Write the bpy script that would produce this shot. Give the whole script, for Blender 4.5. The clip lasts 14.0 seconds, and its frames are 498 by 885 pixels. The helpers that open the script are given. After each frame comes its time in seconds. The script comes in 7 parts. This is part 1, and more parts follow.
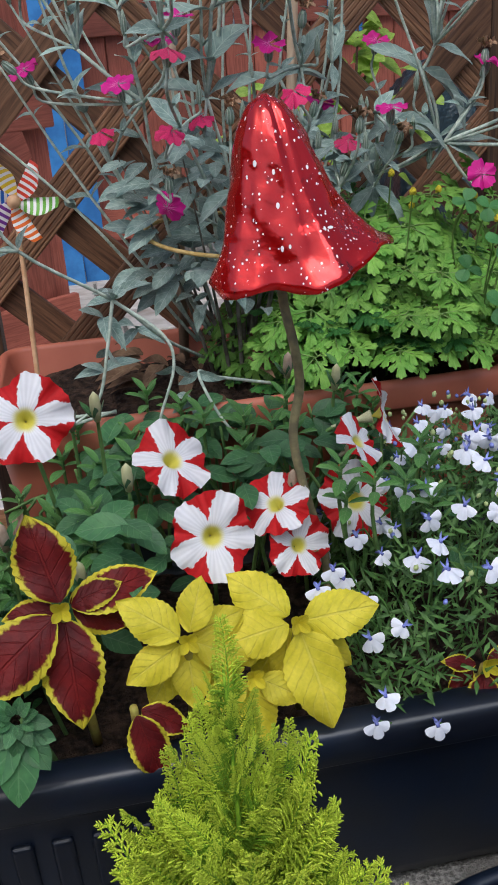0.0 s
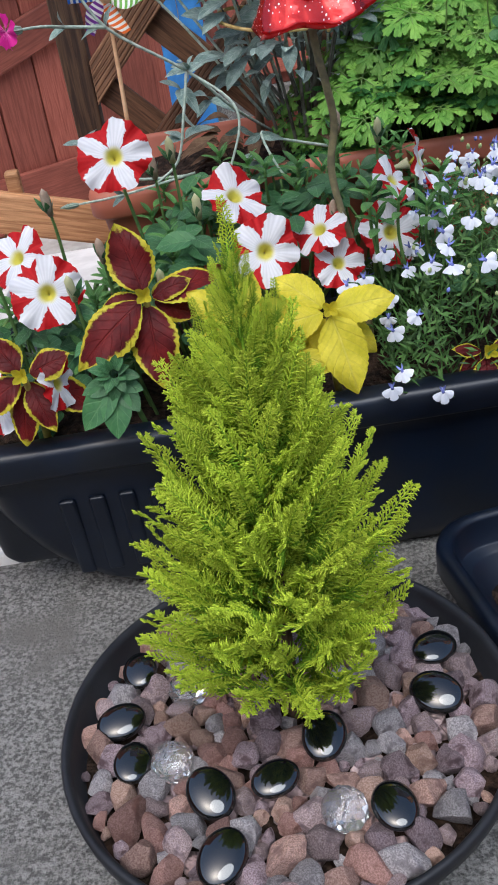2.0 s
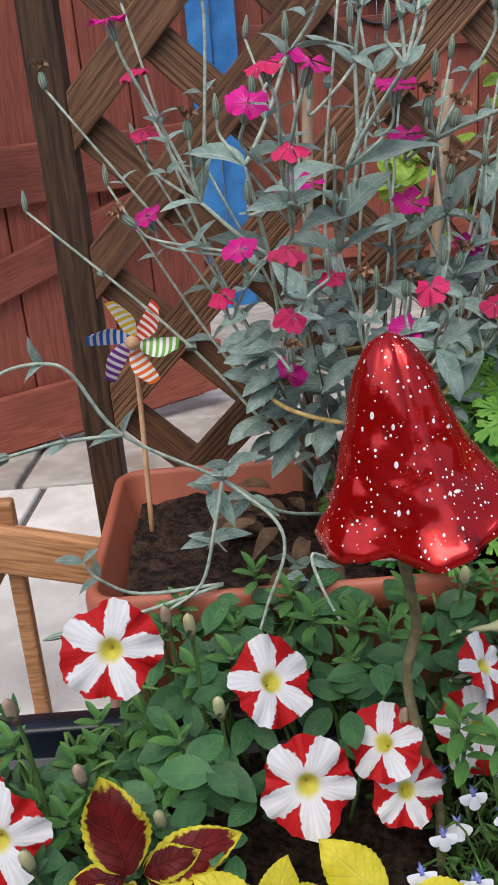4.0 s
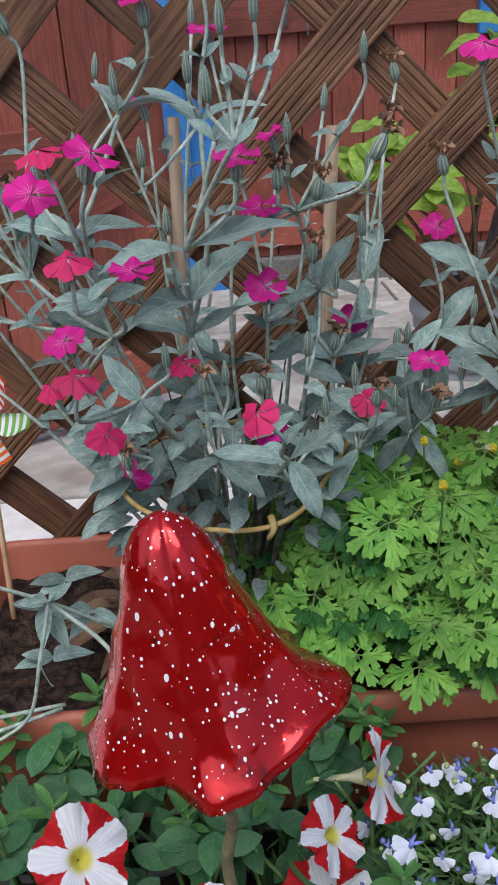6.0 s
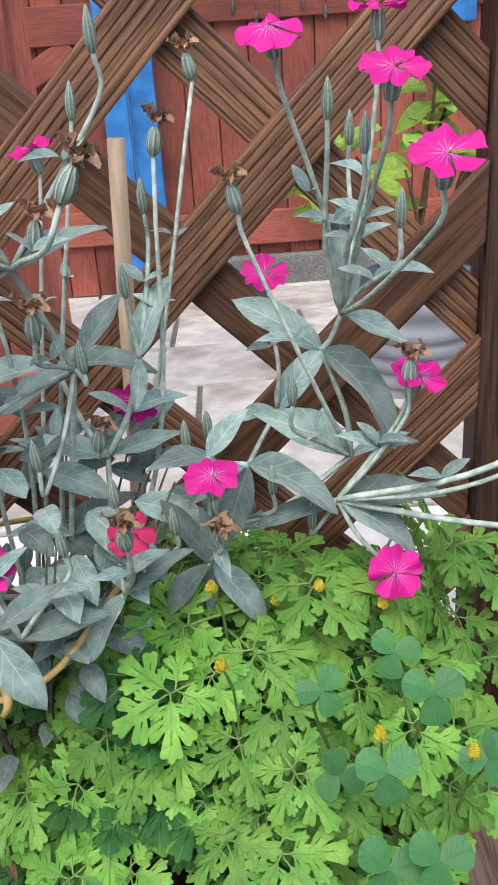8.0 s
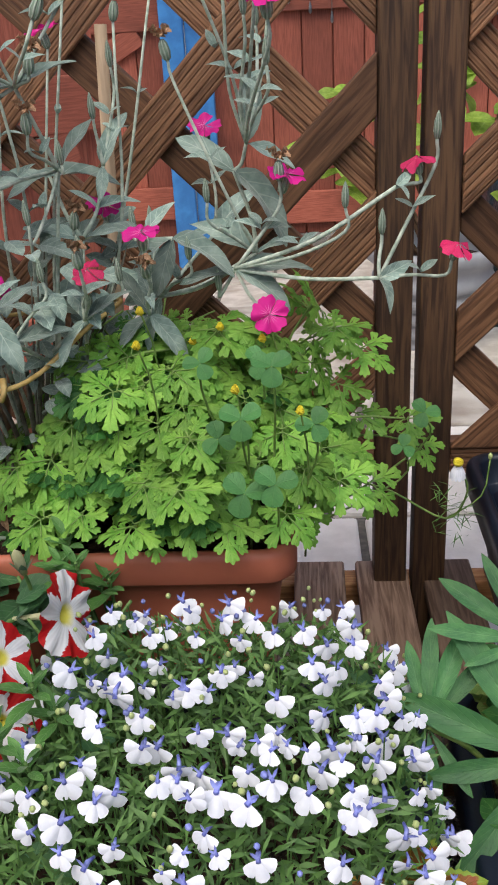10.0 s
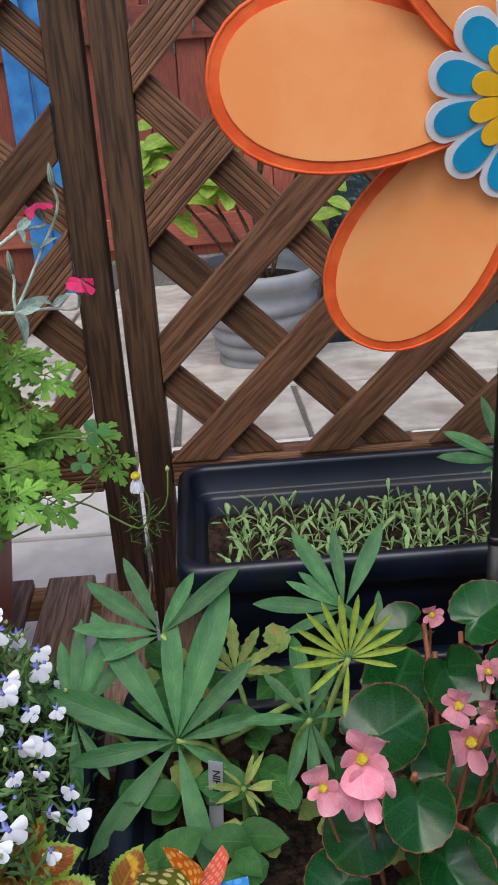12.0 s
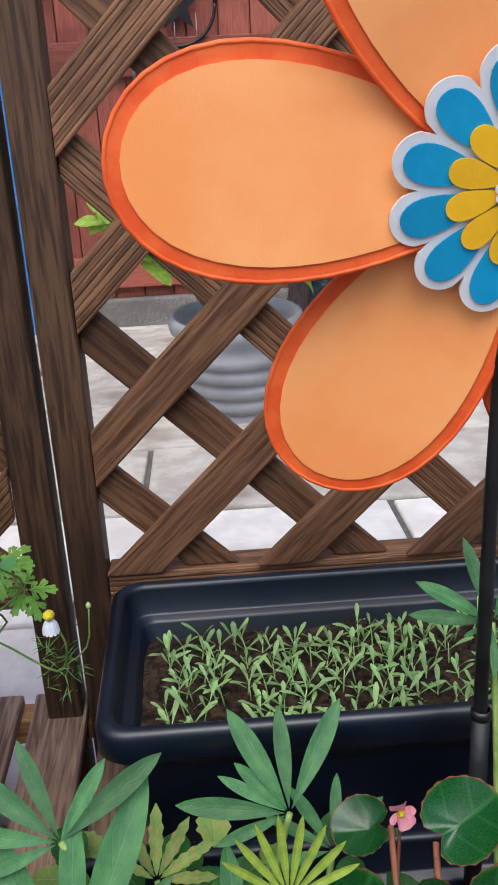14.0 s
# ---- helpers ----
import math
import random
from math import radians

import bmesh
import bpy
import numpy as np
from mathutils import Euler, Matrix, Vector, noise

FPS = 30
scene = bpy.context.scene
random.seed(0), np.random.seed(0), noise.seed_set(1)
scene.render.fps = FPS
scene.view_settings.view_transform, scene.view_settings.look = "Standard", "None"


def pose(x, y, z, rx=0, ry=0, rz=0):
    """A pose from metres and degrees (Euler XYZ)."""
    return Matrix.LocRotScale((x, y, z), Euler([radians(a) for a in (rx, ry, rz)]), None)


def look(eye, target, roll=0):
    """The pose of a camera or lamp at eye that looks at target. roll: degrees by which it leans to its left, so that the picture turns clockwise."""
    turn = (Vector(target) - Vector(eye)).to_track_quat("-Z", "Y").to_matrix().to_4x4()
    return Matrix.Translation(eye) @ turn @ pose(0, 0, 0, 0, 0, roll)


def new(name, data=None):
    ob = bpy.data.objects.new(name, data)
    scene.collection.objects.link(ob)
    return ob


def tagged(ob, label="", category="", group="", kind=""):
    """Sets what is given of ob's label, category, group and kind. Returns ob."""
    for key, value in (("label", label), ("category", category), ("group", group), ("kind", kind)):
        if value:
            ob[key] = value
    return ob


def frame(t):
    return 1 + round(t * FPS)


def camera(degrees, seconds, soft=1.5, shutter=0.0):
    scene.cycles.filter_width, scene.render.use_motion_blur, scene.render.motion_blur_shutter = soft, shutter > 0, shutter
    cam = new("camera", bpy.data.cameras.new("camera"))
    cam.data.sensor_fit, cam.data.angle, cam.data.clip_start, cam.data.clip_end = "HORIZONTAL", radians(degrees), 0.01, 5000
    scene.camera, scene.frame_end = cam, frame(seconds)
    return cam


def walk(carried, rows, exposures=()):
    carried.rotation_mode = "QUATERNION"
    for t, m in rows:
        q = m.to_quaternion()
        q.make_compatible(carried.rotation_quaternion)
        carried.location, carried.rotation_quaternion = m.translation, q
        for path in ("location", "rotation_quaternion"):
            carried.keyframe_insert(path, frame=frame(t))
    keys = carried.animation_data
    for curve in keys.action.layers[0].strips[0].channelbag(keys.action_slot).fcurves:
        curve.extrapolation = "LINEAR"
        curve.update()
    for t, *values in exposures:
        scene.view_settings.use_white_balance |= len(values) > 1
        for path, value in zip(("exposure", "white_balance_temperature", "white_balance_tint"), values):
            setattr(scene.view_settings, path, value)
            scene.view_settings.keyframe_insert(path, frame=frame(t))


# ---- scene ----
# ---- camera ----
cam = camera(30.2, 14.0, soft=1.8)
PATH = [
    (0, (0.099, -0.135, -0.044), (0.379, 1.674, -0.849), -4.3),
    (0.5, (0.102, -0.16, -0.085), (0.318, 1.653, -0.903), -7.9),
    (1, (0.12, -0.258, -0.084), (0.189, 1.501, -1.033), -6.9),
    (1.5, (0.129, -0.354, -0.083), (0.199, 1.375, -1.086), -7.9),
    (2, (0.129, -0.366, -0.091), (0.101, 1.349, -1.12), -9.6),
    (2.5, (0.129, -0.309, -0.061), (0.055, 1.408, -1.084), -9.3),
    (3, (0.129, -0.185, -0.006), (0.085, 1.62, -0.867), -6.7),
    (3.2, (0.122, -0.13, 0.011), (0.119, 1.704, -0.786), -5.5),
    (5.3, (0.235, 0.043, 0.144), (0.136, 1.871, -0.663), -3.9),
    (5.5, (0.244, 0.054, 0.141), (0.156, 1.873, -0.685), -4.1),
    (6, (0.274, 0.132, 0.13), (0.247, 1.935, -0.734), -4.4),
    (6.5, (0.308, 0.228, 0.124), (0.309, 2.027, -0.75), -3.8),
    (7, (0.347, 0.291, 0.115), (0.345, 2.086, -0.768), -3.5),
    (7.5, (0.387, 0.342, 0.117), (0.391, 2.135, -0.768), -3.1),
    (8, (0.418, 0.344, 0.109), (0.428, 2.138, -0.776), -3.9),
    (8.2, (0.43, 0.318, 0.101), (0.438, 2.112, -0.783), -4.0),
    (10.3, (0.558, 0.028, 0.033), (0.42, 1.832, -0.819), -3.3),
    (10.5, (0.584, 0.016, 0.029), (0.466, 1.824, -0.817), -3.3),
    (11, (0.651, -0.003, 0.037), (0.602, 1.804, -0.819), -3.8),
    (11.5, (0.706, -0.008, 0.042), (0.746, 1.801, -0.811), -3.7),
    (12, (0.75, -0.016, 0.059), (0.803, 1.801, -0.775), -3.7),
    (12.5, (0.769, 0.004, 0.071), (0.853, 1.826, -0.749), -2.9),
    (13, (0.781, 0.028, 0.076), (0.901, 1.856, -0.727), -2.4),
    (13.5, (0.788, 0.073, 0.068), (0.924, 1.904, -0.725), -2.3),
    (14, (0.805, 0.154, 0.074), (0.879, 1.993, -0.708), -2.9),
]
EXPOSURES = [(0, 0.1, 6050, 8), (1, 0.08, 5850, 8), (1.5, 0.26, 5950, 8), (2, 0.3, 5950, 8), (3.2, 0.22, 6600, 8), (5.5, 0.02, 5850, 10), (6.5, 0.2, 6050, 8), (7.5, 0.6, 6100, 8), (8.2, 0.78, 6150, 9), (10.3, 0.35, 6800, 8), (11, 0.2, 6800, 8), (12, 0.24, 6350, 8), (13, 0.42, 6150, 8), (14, 0.56, 6200, 8)]
walk(cam, [(t, look(eye, target, roll)) for t, eye, target, roll in PATH], EXPOSURES)

# ---- light ----
world = bpy.data.worlds.new("sky")
scene.world = world
world.use_nodes = True
wn = world.node_tree.nodes
sky = wn.new("ShaderNodeTexSky")
sky.sky_type = "NISHITA"
sky.sun_disc = False
sky.sun_elevation = radians(59)
sky.sun_rotation = radians(215)
sky.air_density, sky.dust_density, sky.ozone_density = 1.0, 4.0, 1.0
world.node_tree.links.new(sky.outputs[0], wn["Background"].inputs[0])
wn["Background"].inputs[1].default_value = 0.15
sun = new("sun", bpy.data.lights.new("sun", "SUN"))
sun.data.energy = 1.3
sun.data.angle = radians(40)
sun.data.color = (1.0, 0.98, 0.95)
sun.matrix_world = look((0.75, -0.95, 2.3), (0.3, 0.6, -0.4))

G = -0.72          # ground
BENCH = -0.60      # top of the slatted bench
TY = 1.0           # plane of the trellis

# ---- helpers ----
WM = {}


def hx(s):
    """A linear colour from an sRGB hex code."""
    c = [int(s[i:i + 2], 16) / 255 for i in (1, 3, 5)]
    return tuple((v / 12.92 if v < 0.04045 else ((v + 0.055) / 1.055) ** 2.4) for v in c) + (1,)


def mix_node(nt, fac, a, b):
    n = nt.nodes.new("ShaderNodeMix")
    n.data_type = "RGBA"
    for sock, val in ((n.inputs[0], fac), (n.inputs[6], a), (n.inputs[7], b)):
        if hasattr(val, "links"):
            nt.links.new(val, sock)
        else:
            sock.default_value = val
    return n.outputs[2]


def math_node(nt, op, a, b=0.0, c=0.0, clamp=False):
    n = nt.nodes.new("ShaderNodeMath")
    n.operation = op
    n.use_clamp = clamp
    for sock, val in zip(n.inputs, (a, b, c)):
        if hasattr(val, "links"):
            nt.links.new(val, sock)
        else:
            sock.default_value = val
    return n.outputs[0]


def ramp(nt, val, lo, hi):
    n = nt.nodes.new("ShaderNodeMapRange")
    n.interpolation_type = "SMOOTHSTEP"
    nt.links.new(val, n.inputs[0])
    n.inputs[1].default_value, n.inputs[2].default_value = lo, hi
    return n.outputs[0]


def noise_node(nt, scale, detail=4.0, coord="Object", stretch=None, rough=0.55):
    tc = nt.nodes.new("ShaderNodeTexCoord")
    vec = tc.outputs[coord]
    if stretch:
        mp = nt.nodes.new("ShaderNodeMapping")
        mp.inputs["Scale"].default_value = stretch
        nt.links.new(vec, mp.inputs[0])
        vec = mp.outputs[0]
    n = nt.nodes.new("ShaderNodeTexNoise")
    n.inputs["Scale"].default_value = scale
    n.inputs["Detail"].default_value = detail
    n.inputs["Roughness"].default_value = rough
    nt.links.new(vec, n.inputs["Vector"])
    return n.outputs["Fac"]


def uv_xy(nt):
    tc = nt.nodes.new("ShaderNodeTexCoord")
    sp = nt.nodes.new("ShaderNodeSeparateXYZ")
    nt.links.new(tc.outputs["UV"], sp.inputs[0])
    return sp.outputs[0], sp.outputs[1]


def rand_node(nt):
    return nt.nodes.new("ShaderNodeObjectInfo").outputs["Random"]


def shade(nt, colour, v, amount):
    """colour made lighter or darker by amount as v goes from 0 to 1."""
    n = nt.nodes.new("ShaderNodeHueSaturation")
    nt.links.new(colour, n.inputs["Color"])
    m = math_node(nt, "MULTIPLY_ADD", v, 2 * amount, 1 - amount)
    nt.links.new(m, n.inputs["Value"])
    return n.outputs[0]


def blank(name):
    m = bpy.data.materials.new(name)
    m.use_nodes = True
    return m, m.node_tree, m.node_tree.nodes["Principled BSDF"]


def finish(nt, bsdf, colour, rough=0.6, bump=None, strength=0.3, depth=0.002, spec=0.5, trans=0.0):
    nt.links.new(colour, bsdf.inputs["Base Color"])
    if hasattr(rough, "links"):
        nt.links.new(rough, bsdf.inputs["Roughness"])
    else:
        bsdf.inputs["Roughness"].default_value = rough
    bsdf.inputs["Specular IOR Level"].default_value = spec
    if bump is not None:
        b = nt.nodes.new("ShaderNodeBump")
        b.inputs["Strength"].default_value = strength
        b.inputs["Distance"].default_value = depth
        nt.links.new(bump, b.inputs["Height"])
        nt.links.new(b.outputs[0], bsdf.inputs["Normal"])
    if trans:
        t = nt.nodes.new("ShaderNodeBsdfTranslucent")
        nt.links.new(colour, t.inputs[0])
        mx = nt.nodes.new("ShaderNodeMixShader")
        mx.inputs[0].default_value = trans
        nt.links.new(bsdf.outputs[0], mx.inputs[1])
        nt.links.new(t.outputs[0], mx.inputs[2])
        nt.links.new(mx.outputs[0], nt.nodes["Material Output"].inputs[0])


def grainy(name, c1, c2, scale=30, rough=0.6, bump_scale=120, strength=0.3, depth=0.002, spec=0.5,
           stretch=None, metal=0.0, by_object=0.1, c3=None, scale3=5, coat=0.0):
    """A surface of two colours mixed by fine noise, a third in large patches, and a fine relief."""
    m, nt, b = blank(name)
    col = mix_node(nt, ramp(nt, noise_node(nt, scale, 6, stretch=stretch), 0.35, 0.65), c1, c2)
    if c3:
        col = mix_node(nt, ramp(nt, noise_node(nt, scale3, 3), 0.5, 0.7), col, c3)
    if by_object:
        col = shade(nt, col, rand_node(nt), by_object)
    r = math_node(nt, "MULTIPLY_ADD", noise_node(nt, scale * 0.7, 3, stretch=stretch), 0.3, rough - 0.15)
    finish(nt, b, col, r, noise_node(nt, bump_scale, 4, stretch=stretch), strength, depth, spec)
    b.inputs["Metallic"].default_value = metal
    b.inputs["Coat Weight"].default_value = coat
    b.inputs["Coat Roughness"].default_value = 0.05
    return m


def leafy(name, c1, c2, vein, rough=0.5, veins=7, spec=0.4, trans=0.25, by_object=0.25, vein_mix=0.35, edge=None,
          edge_at=0.75, blotch=None, fuzz=0.0, relief=0.5):
    """A leaf. UV x runs across it and y along it: midrib, side veins, an edge colour, blotches."""
    m, nt, b = blank(name)
    u, v = uv_xy(nt)
    a = math_node(nt, "ABSOLUTE", math_node(nt, "MULTIPLY_ADD", u, 2.0, -1.0))
    n = math_node(nt, "ADD", noise_node(nt, 90, 3), noise_node(nt, 420, 2))
    col = mix_node(nt, ramp(nt, noise_node(nt, 40, 5), 0.32, 0.68), c1, c2)
    col = shade(nt, col, noise_node(nt, 380, 2), 0.14)
    if blotch:
        col = mix_node(nt, ramp(nt, noise_node(nt, 60, 3), 0.52, 0.6), col, blotch)
    if edge:
        wob = math_node(nt, "MULTIPLY_ADD", noise_node(nt, 140, 3), 0.5, -0.25)
        d = math_node(nt, "ADD", math_node(nt, "MAXIMUM", a, math_node(nt, "MULTIPLY_ADD", v, 2.0, -1.0)), wob)
        col = mix_node(nt, ramp(nt, d, edge_at - 0.06, edge_at + 0.06), col, edge)
    ph = math_node(nt, "MULTIPLY", math_node(nt, "SUBTRACT", v, math_node(nt, "MULTIPLY", a, 0.28)), 6.2832 * veins)
    side = ramp(nt, math_node(nt, "COSINE", ph), 0.86, 1.0)
    mid = math_node(nt, "SUBTRACT", 1.0, ramp(nt, a, 0.02, 0.07))
    lines = math_node(nt, "MAXIMUM", math_node(nt, "MULTIPLY", side, 0.6), mid)
    col = mix_node(nt, math_node(nt, "MULTIPLY", lines, vein_mix), col, vein)
    col = shade(nt, col, rand_node(nt), by_object)
    h = math_node(nt, "MULTIPLY_ADD", lines, -0.8, math_node(nt, "MULTIPLY", n, 0.5))
    finish(nt, b, col, rough, h, relief, 0.0012, spec, trans)
    if fuzz:
        b.inputs["Sheen Weight"].default_value = fuzz
        b.inputs["Sheen Roughness"].default_value = 0.5
    return m


def data(name, verts, faces, mats, uvs=None, idx=None, smooth=True):
    """A mesh from code-made vertices and faces; uvs one pair a vertex; idx a material index a face."""
    me = bpy.data.meshes.new(name)
    me.from_pydata([tuple(v) for v in verts], [], faces)
    for m in mats if isinstance(mats, (list, tuple)) else [mats]:
        me.materials.append(m)
    if uvs is not None:
        layer = me.uv_layers.new(name="UVMap")
        flat = np.zeros(len(me.loops), dtype=np.int32)
        me.loops.foreach_get("vertex_index", flat)
        layer.data.foreach_set("uv", np.asarray(uvs, dtype=np.float32)[flat].ravel())
    if idx is not None:
        me.polygons.foreach_set("material_index", np.asarray(idx, dtype=np.int32))
    if smooth:
        me.polygons.foreach_set("use_smooth", np.ones(len(me.polygons), dtype=bool))
    me.update()
    return me


def from_bm(name, bm, mats, smooth=False):
    me = bpy.data.meshes.new(name)
    bm.normal_update()
    bm.to_mesh(me)
    bm.free()
    for m in mats if isinstance(mats, (list, tuple)) else [mats]:
        me.materials.append(m)
    if smooth:
        me.polygons.foreach_set("use_smooth", np.ones(len(me.polygons), dtype=bool))
    return me


BED = [Matrix()]        # how far the bed now being planted stands from its first setting-out


def bed(x=0.0, y=0.0, z=0.0):
    BED[0] = Matrix.Translation((x, y, z))


def thing(name, loc, label, category, group="", kind=""):
    ob = new(name)
    ob.empty_display_size = 0.02
    loc = BED[0] @ Vector(loc)
    ob.location = loc
    WM[ob] = Matrix.Translation(loc)
    return tagged(ob, label, category, group, kind)


def add(parent, name, me, m=None, label="", category="", group="", kind=""):
    """Links a mesh as an object at the world pose m, as a part of parent if there is one."""
    ob = new(name, me)
    m = BED[0] @ (m if m is not None else Matrix())
    if parent is not None:
        ob.parent = parent
        ob.matrix_parent_inverse = WM[parent].inverted()
    ob.matrix_basis = m
    WM[ob] = m
    return tagged(ob, label, category, group, kind)


def aim(loc, along, normal=(0, 0, 1), size=1.0, twist=0.0):
    """A pose whose y axis runs along and whose z axis is near normal."""
    y = Vector(along).normalized()
    z = Vector(normal)
    x = y.cross(z)
    if x.length < 1e-5:
        x = y.orthogonal()
    x.normalize()
    z = x.cross(y)
    m = Matrix((x, y, z)).transposed().to_4x4()
    if twist:
        m = m @ Matrix.Rotation(twist, 4, "Y")
    return Matrix.Translation(loc) @ m @ Matrix.Diagonal((size, size, size, 1))


def tube(points, radii, sides=6, cap=True):
    """Vertices, faces and UVs of a tube through points."""
    P = [Vector(p) for p in points]
    if not hasattr(radii, "__len__"):
        radii = [radii] * len(P)
    V, F, U = [], [], []
    up = None
    for i, p in enumerate(P):
        d = (P[min(i + 1, len(P) - 1)] - P[max(i - 1, 0)]).normalized()
        if up is None:
            up = d.orthogonal().normalized()
        up = (up - d * up.dot(d))
        up = up.normalized() if up.length > 1e-6 else d.orthogonal().normalized()
        s = d.cross(up)
        for k in range(sides):
            a = 2 * math.pi * k / sides
            V.append(p + (up * math.cos(a) + s * math.sin(a)) * radii[i])
            U.append((k / sides, i / (len(P) - 1)))
    n = sides
    for i in range(len(P) - 1):
        for k in range(n):
            F.append((i * n + k, i * n + (k + 1) % n, (i + 1) * n + (k + 1) % n, (i + 1) * n + k))
    if cap:
        F.append(tuple(reversed(range(n))))
        F.append(tuple(range((len(P) - 1) * n, len(P) * n)))
    return V, F, U


def curve_pts(pts, n=8):
    """A smooth line (Catmull-Rom) through points, n steps to a span."""
    P = [Vector(p) for p in pts]
    P = [2 * P[0] - P[1]] + P + [2 * P[-1] - P[-2]]
    out = []
    for i in range(1, len(P) - 2):
        a, b, c, d = P[i - 1:i + 3]
        for k in range(n):
            t = k / n
            out.append(0.5 * (2 * b + (c - a) * t + (2 * a - 5 * b + 4 * c - d) * t * t + (3 * b - a - 3 * c + d) * t ** 3))
    out.append(P[-2])
    return out


def stem(parent, name, pts, r0, r1, mat, sides=6, n=5, label=""):
    c = curve_pts(pts, n)
    V, F, U = tube(c, [r0 + (r1 - r0) * i / (len(c) - 1) for i in range(len(c))], sides)
    return add(parent, name, data(name, V, F, mat, U), None, label)


def join(chunks):
    """Several (verts, faces, uvs, index) in one."""
    V, F, U, I = [], [], [], []
    for v, f, u, i in chunks:
        o = len(V)
        V += list(v)
        U += list(u)
        F += [tuple(k + o for k in t) for t in f]
        I += [i] * len(f)
    return V, F, U, I


def leaf_grid(L, W, a=0.7, b=0.9, nu=4, nv=9, droop=0.15, fold=0.12, wave=0.0, serr=0.0, cup=0.0, twist=0.0, notch=0.0, base=0.0, seed=0):
    """A leaf blade from the origin along +y, upper side +z. a, b: where it is widest and how it tapers."""
    rnd = random.Random(seed)
    peak = (a / (a + b)) ** a * (b / (a + b)) ** b
    ph = rnd.uniform(0, 6)
    V, F, U = [], [], []
    for j in range(nv + 1):
        s = j / nv
        se = min(max(s, 0.004), 0.996)
        w = W / 2 * (se ** a) * ((1 - se) ** b) / peak + base * W * (1 - s) * 0.5
        if serr and 0 < j < nv:
            w *= 1 + serr * (1 if j % 2 else -1)
        for i in range(nu + 1):
            u = i / nu * 2 - 1
            x = u * w
            y = L * s - notch * L * abs(u) ** 2 * (1 - s) * 0.3
            z = -droop * L * s * s + fold * abs(x) - cup * x * x / max(W, 1e-6) + wave * W * math.sin(s * 9 + ph + u * 1.5) * abs(u)
            x += twist * z
            V.append((x, y, z))
            U.append((u * 0.5 + 0.5, s))
    for j in range(nv):
        for i in range(nu):
            k = j * (nu + 1) + i
            F.append((k, k + 1, k + nu + 2, k + nu + 1))
    return V, F, U


def leaf_mesh(name, mat, thick=0.0, **kw):
    V, F, U = leaf_grid(**kw)
    return data(name, V, F, mat, U)


def box(bm, x0, x1, y0, y1, z0, z1, bevel=0.0, seg=2):
    r = bmesh.ops.create_cube(bm, size=1.0)
    bmesh.ops.scale(bm, vec=(x1 - x0, y1 - y0, z1 - z0), verts=r["verts"])
    bmesh.ops.translate(bm, vec=((x0 + x1) / 2, (y0 + y1) / 2, (z0 + z1) / 2), verts=r["verts"])
    if bevel:
        es = list({e for v in r["verts"] for e in v.link_edges})
        bmesh.ops.bevel(bm, geom=es, offset=bevel, segments=seg, affect="EDGES", profile=0.5)


def box_mesh(name, mat, size, bevel=0.003, seg=2):
    bm = bmesh.new()
    sx, sy, sz = size
    box(bm, -sx / 2, sx / 2, -sy / 2, sy / 2, -sz / 2, sz / 2, bevel, seg)
    return from_bm(name, bm, mat)


def lathe(name, prof, mat, n=48, wob=0.0, smooth=True):
    """A turned body from (radius, height) pairs."""
    V, F, U = [], [], []
    for j, (r, z) in enumerate(prof):
        for k in range(n):
            a = 2 * math.pi * k / n
            V.append((r * math.cos(a), r * math.sin(a), z))
            U.append((k / n, j / (len(prof) - 1)))
    for j in range(len(prof) - 1):
        for k in range(n):
            F.append((j * n + k, j * n + (k + 1) % n, (j + 1) * n + (k + 1) % n, (j + 1) * n + k))
    return data(name, V, F, mat, U, smooth=smooth)


def trough_mesh(name, mat, L, D, H, prof, corner=0.04, seg=6, ends=0.0):
    """A rounded rectangular container: prof is a list of (inset from the rim's outline, height) from the outer foot over the rim to the inner floor."""
    V, F, U = [], [], []
    ring = []
    for j, (ins, z) in enumerate(prof):
        u = min(max(0.0, 1 - z / (H * 0.82)), 1.0)
        lower = ends * (0.18 * min(1.0, u * 8) + 0.82 * (1 - math.sqrt(1 - u * u))) if z < H * 0.82 and j < 12 else 0.0
        hx_, hy_ = L / 2 - ins - lower, D / 2 - ins
        c = max(corner - ins * 0.5, 0.006)
        pts = []
        for q, (sx, sy) in enumerate(((1, 1), (-1, 1), (-1, -1), (1, -1))):
            for k in range(seg + 1):
                a = math.pi / 2 * (q + k / seg)
                pts.append((sx * (hx_ - c) + c * math.cos(a), sy * (hy_ - c) + c * math.sin(a), z))
        ring.append(len(pts))
        V += pts
        U += [(i / len(pts), j / (len(prof) - 1)) for i in range(len(pts))]
    n = ring[0]
    for j in range(len(prof) - 1):
        for k in range(n):
            F.append((j * n + k, j * n + (k + 1) % n, (j + 1) * n + (k + 1) % n, (j + 1) * n + k))
    F.append(tuple(reversed(range(n))))
    return data(name, V, F, mat, U)


def soil_mesh(name, mat, L, D, n=40, height=0.012, seed=0, corner=0.0):
    V, F, U = [], [], []
    ny = max(6, int(n * D / L))
    for j in range(ny + 1):
        for i in range(n + 1):
            x, y = (i / n - 0.5) * L, (j / ny - 0.5) * D
            z = height * (noise.noise((x * 14 + seed, y * 14, 0)) + 0.6 * noise.noise((x * 60 + seed, y * 60, 3)))
            V.append((x, y, z))
            U.append((i / n, j / ny))
    for j in range(ny):
        for i in range(n):
            k = j * (n + 1) + i
            F.append((k, k + 1, k + n + 2, k + n + 1))
    return data(name, V, F, mat, U)


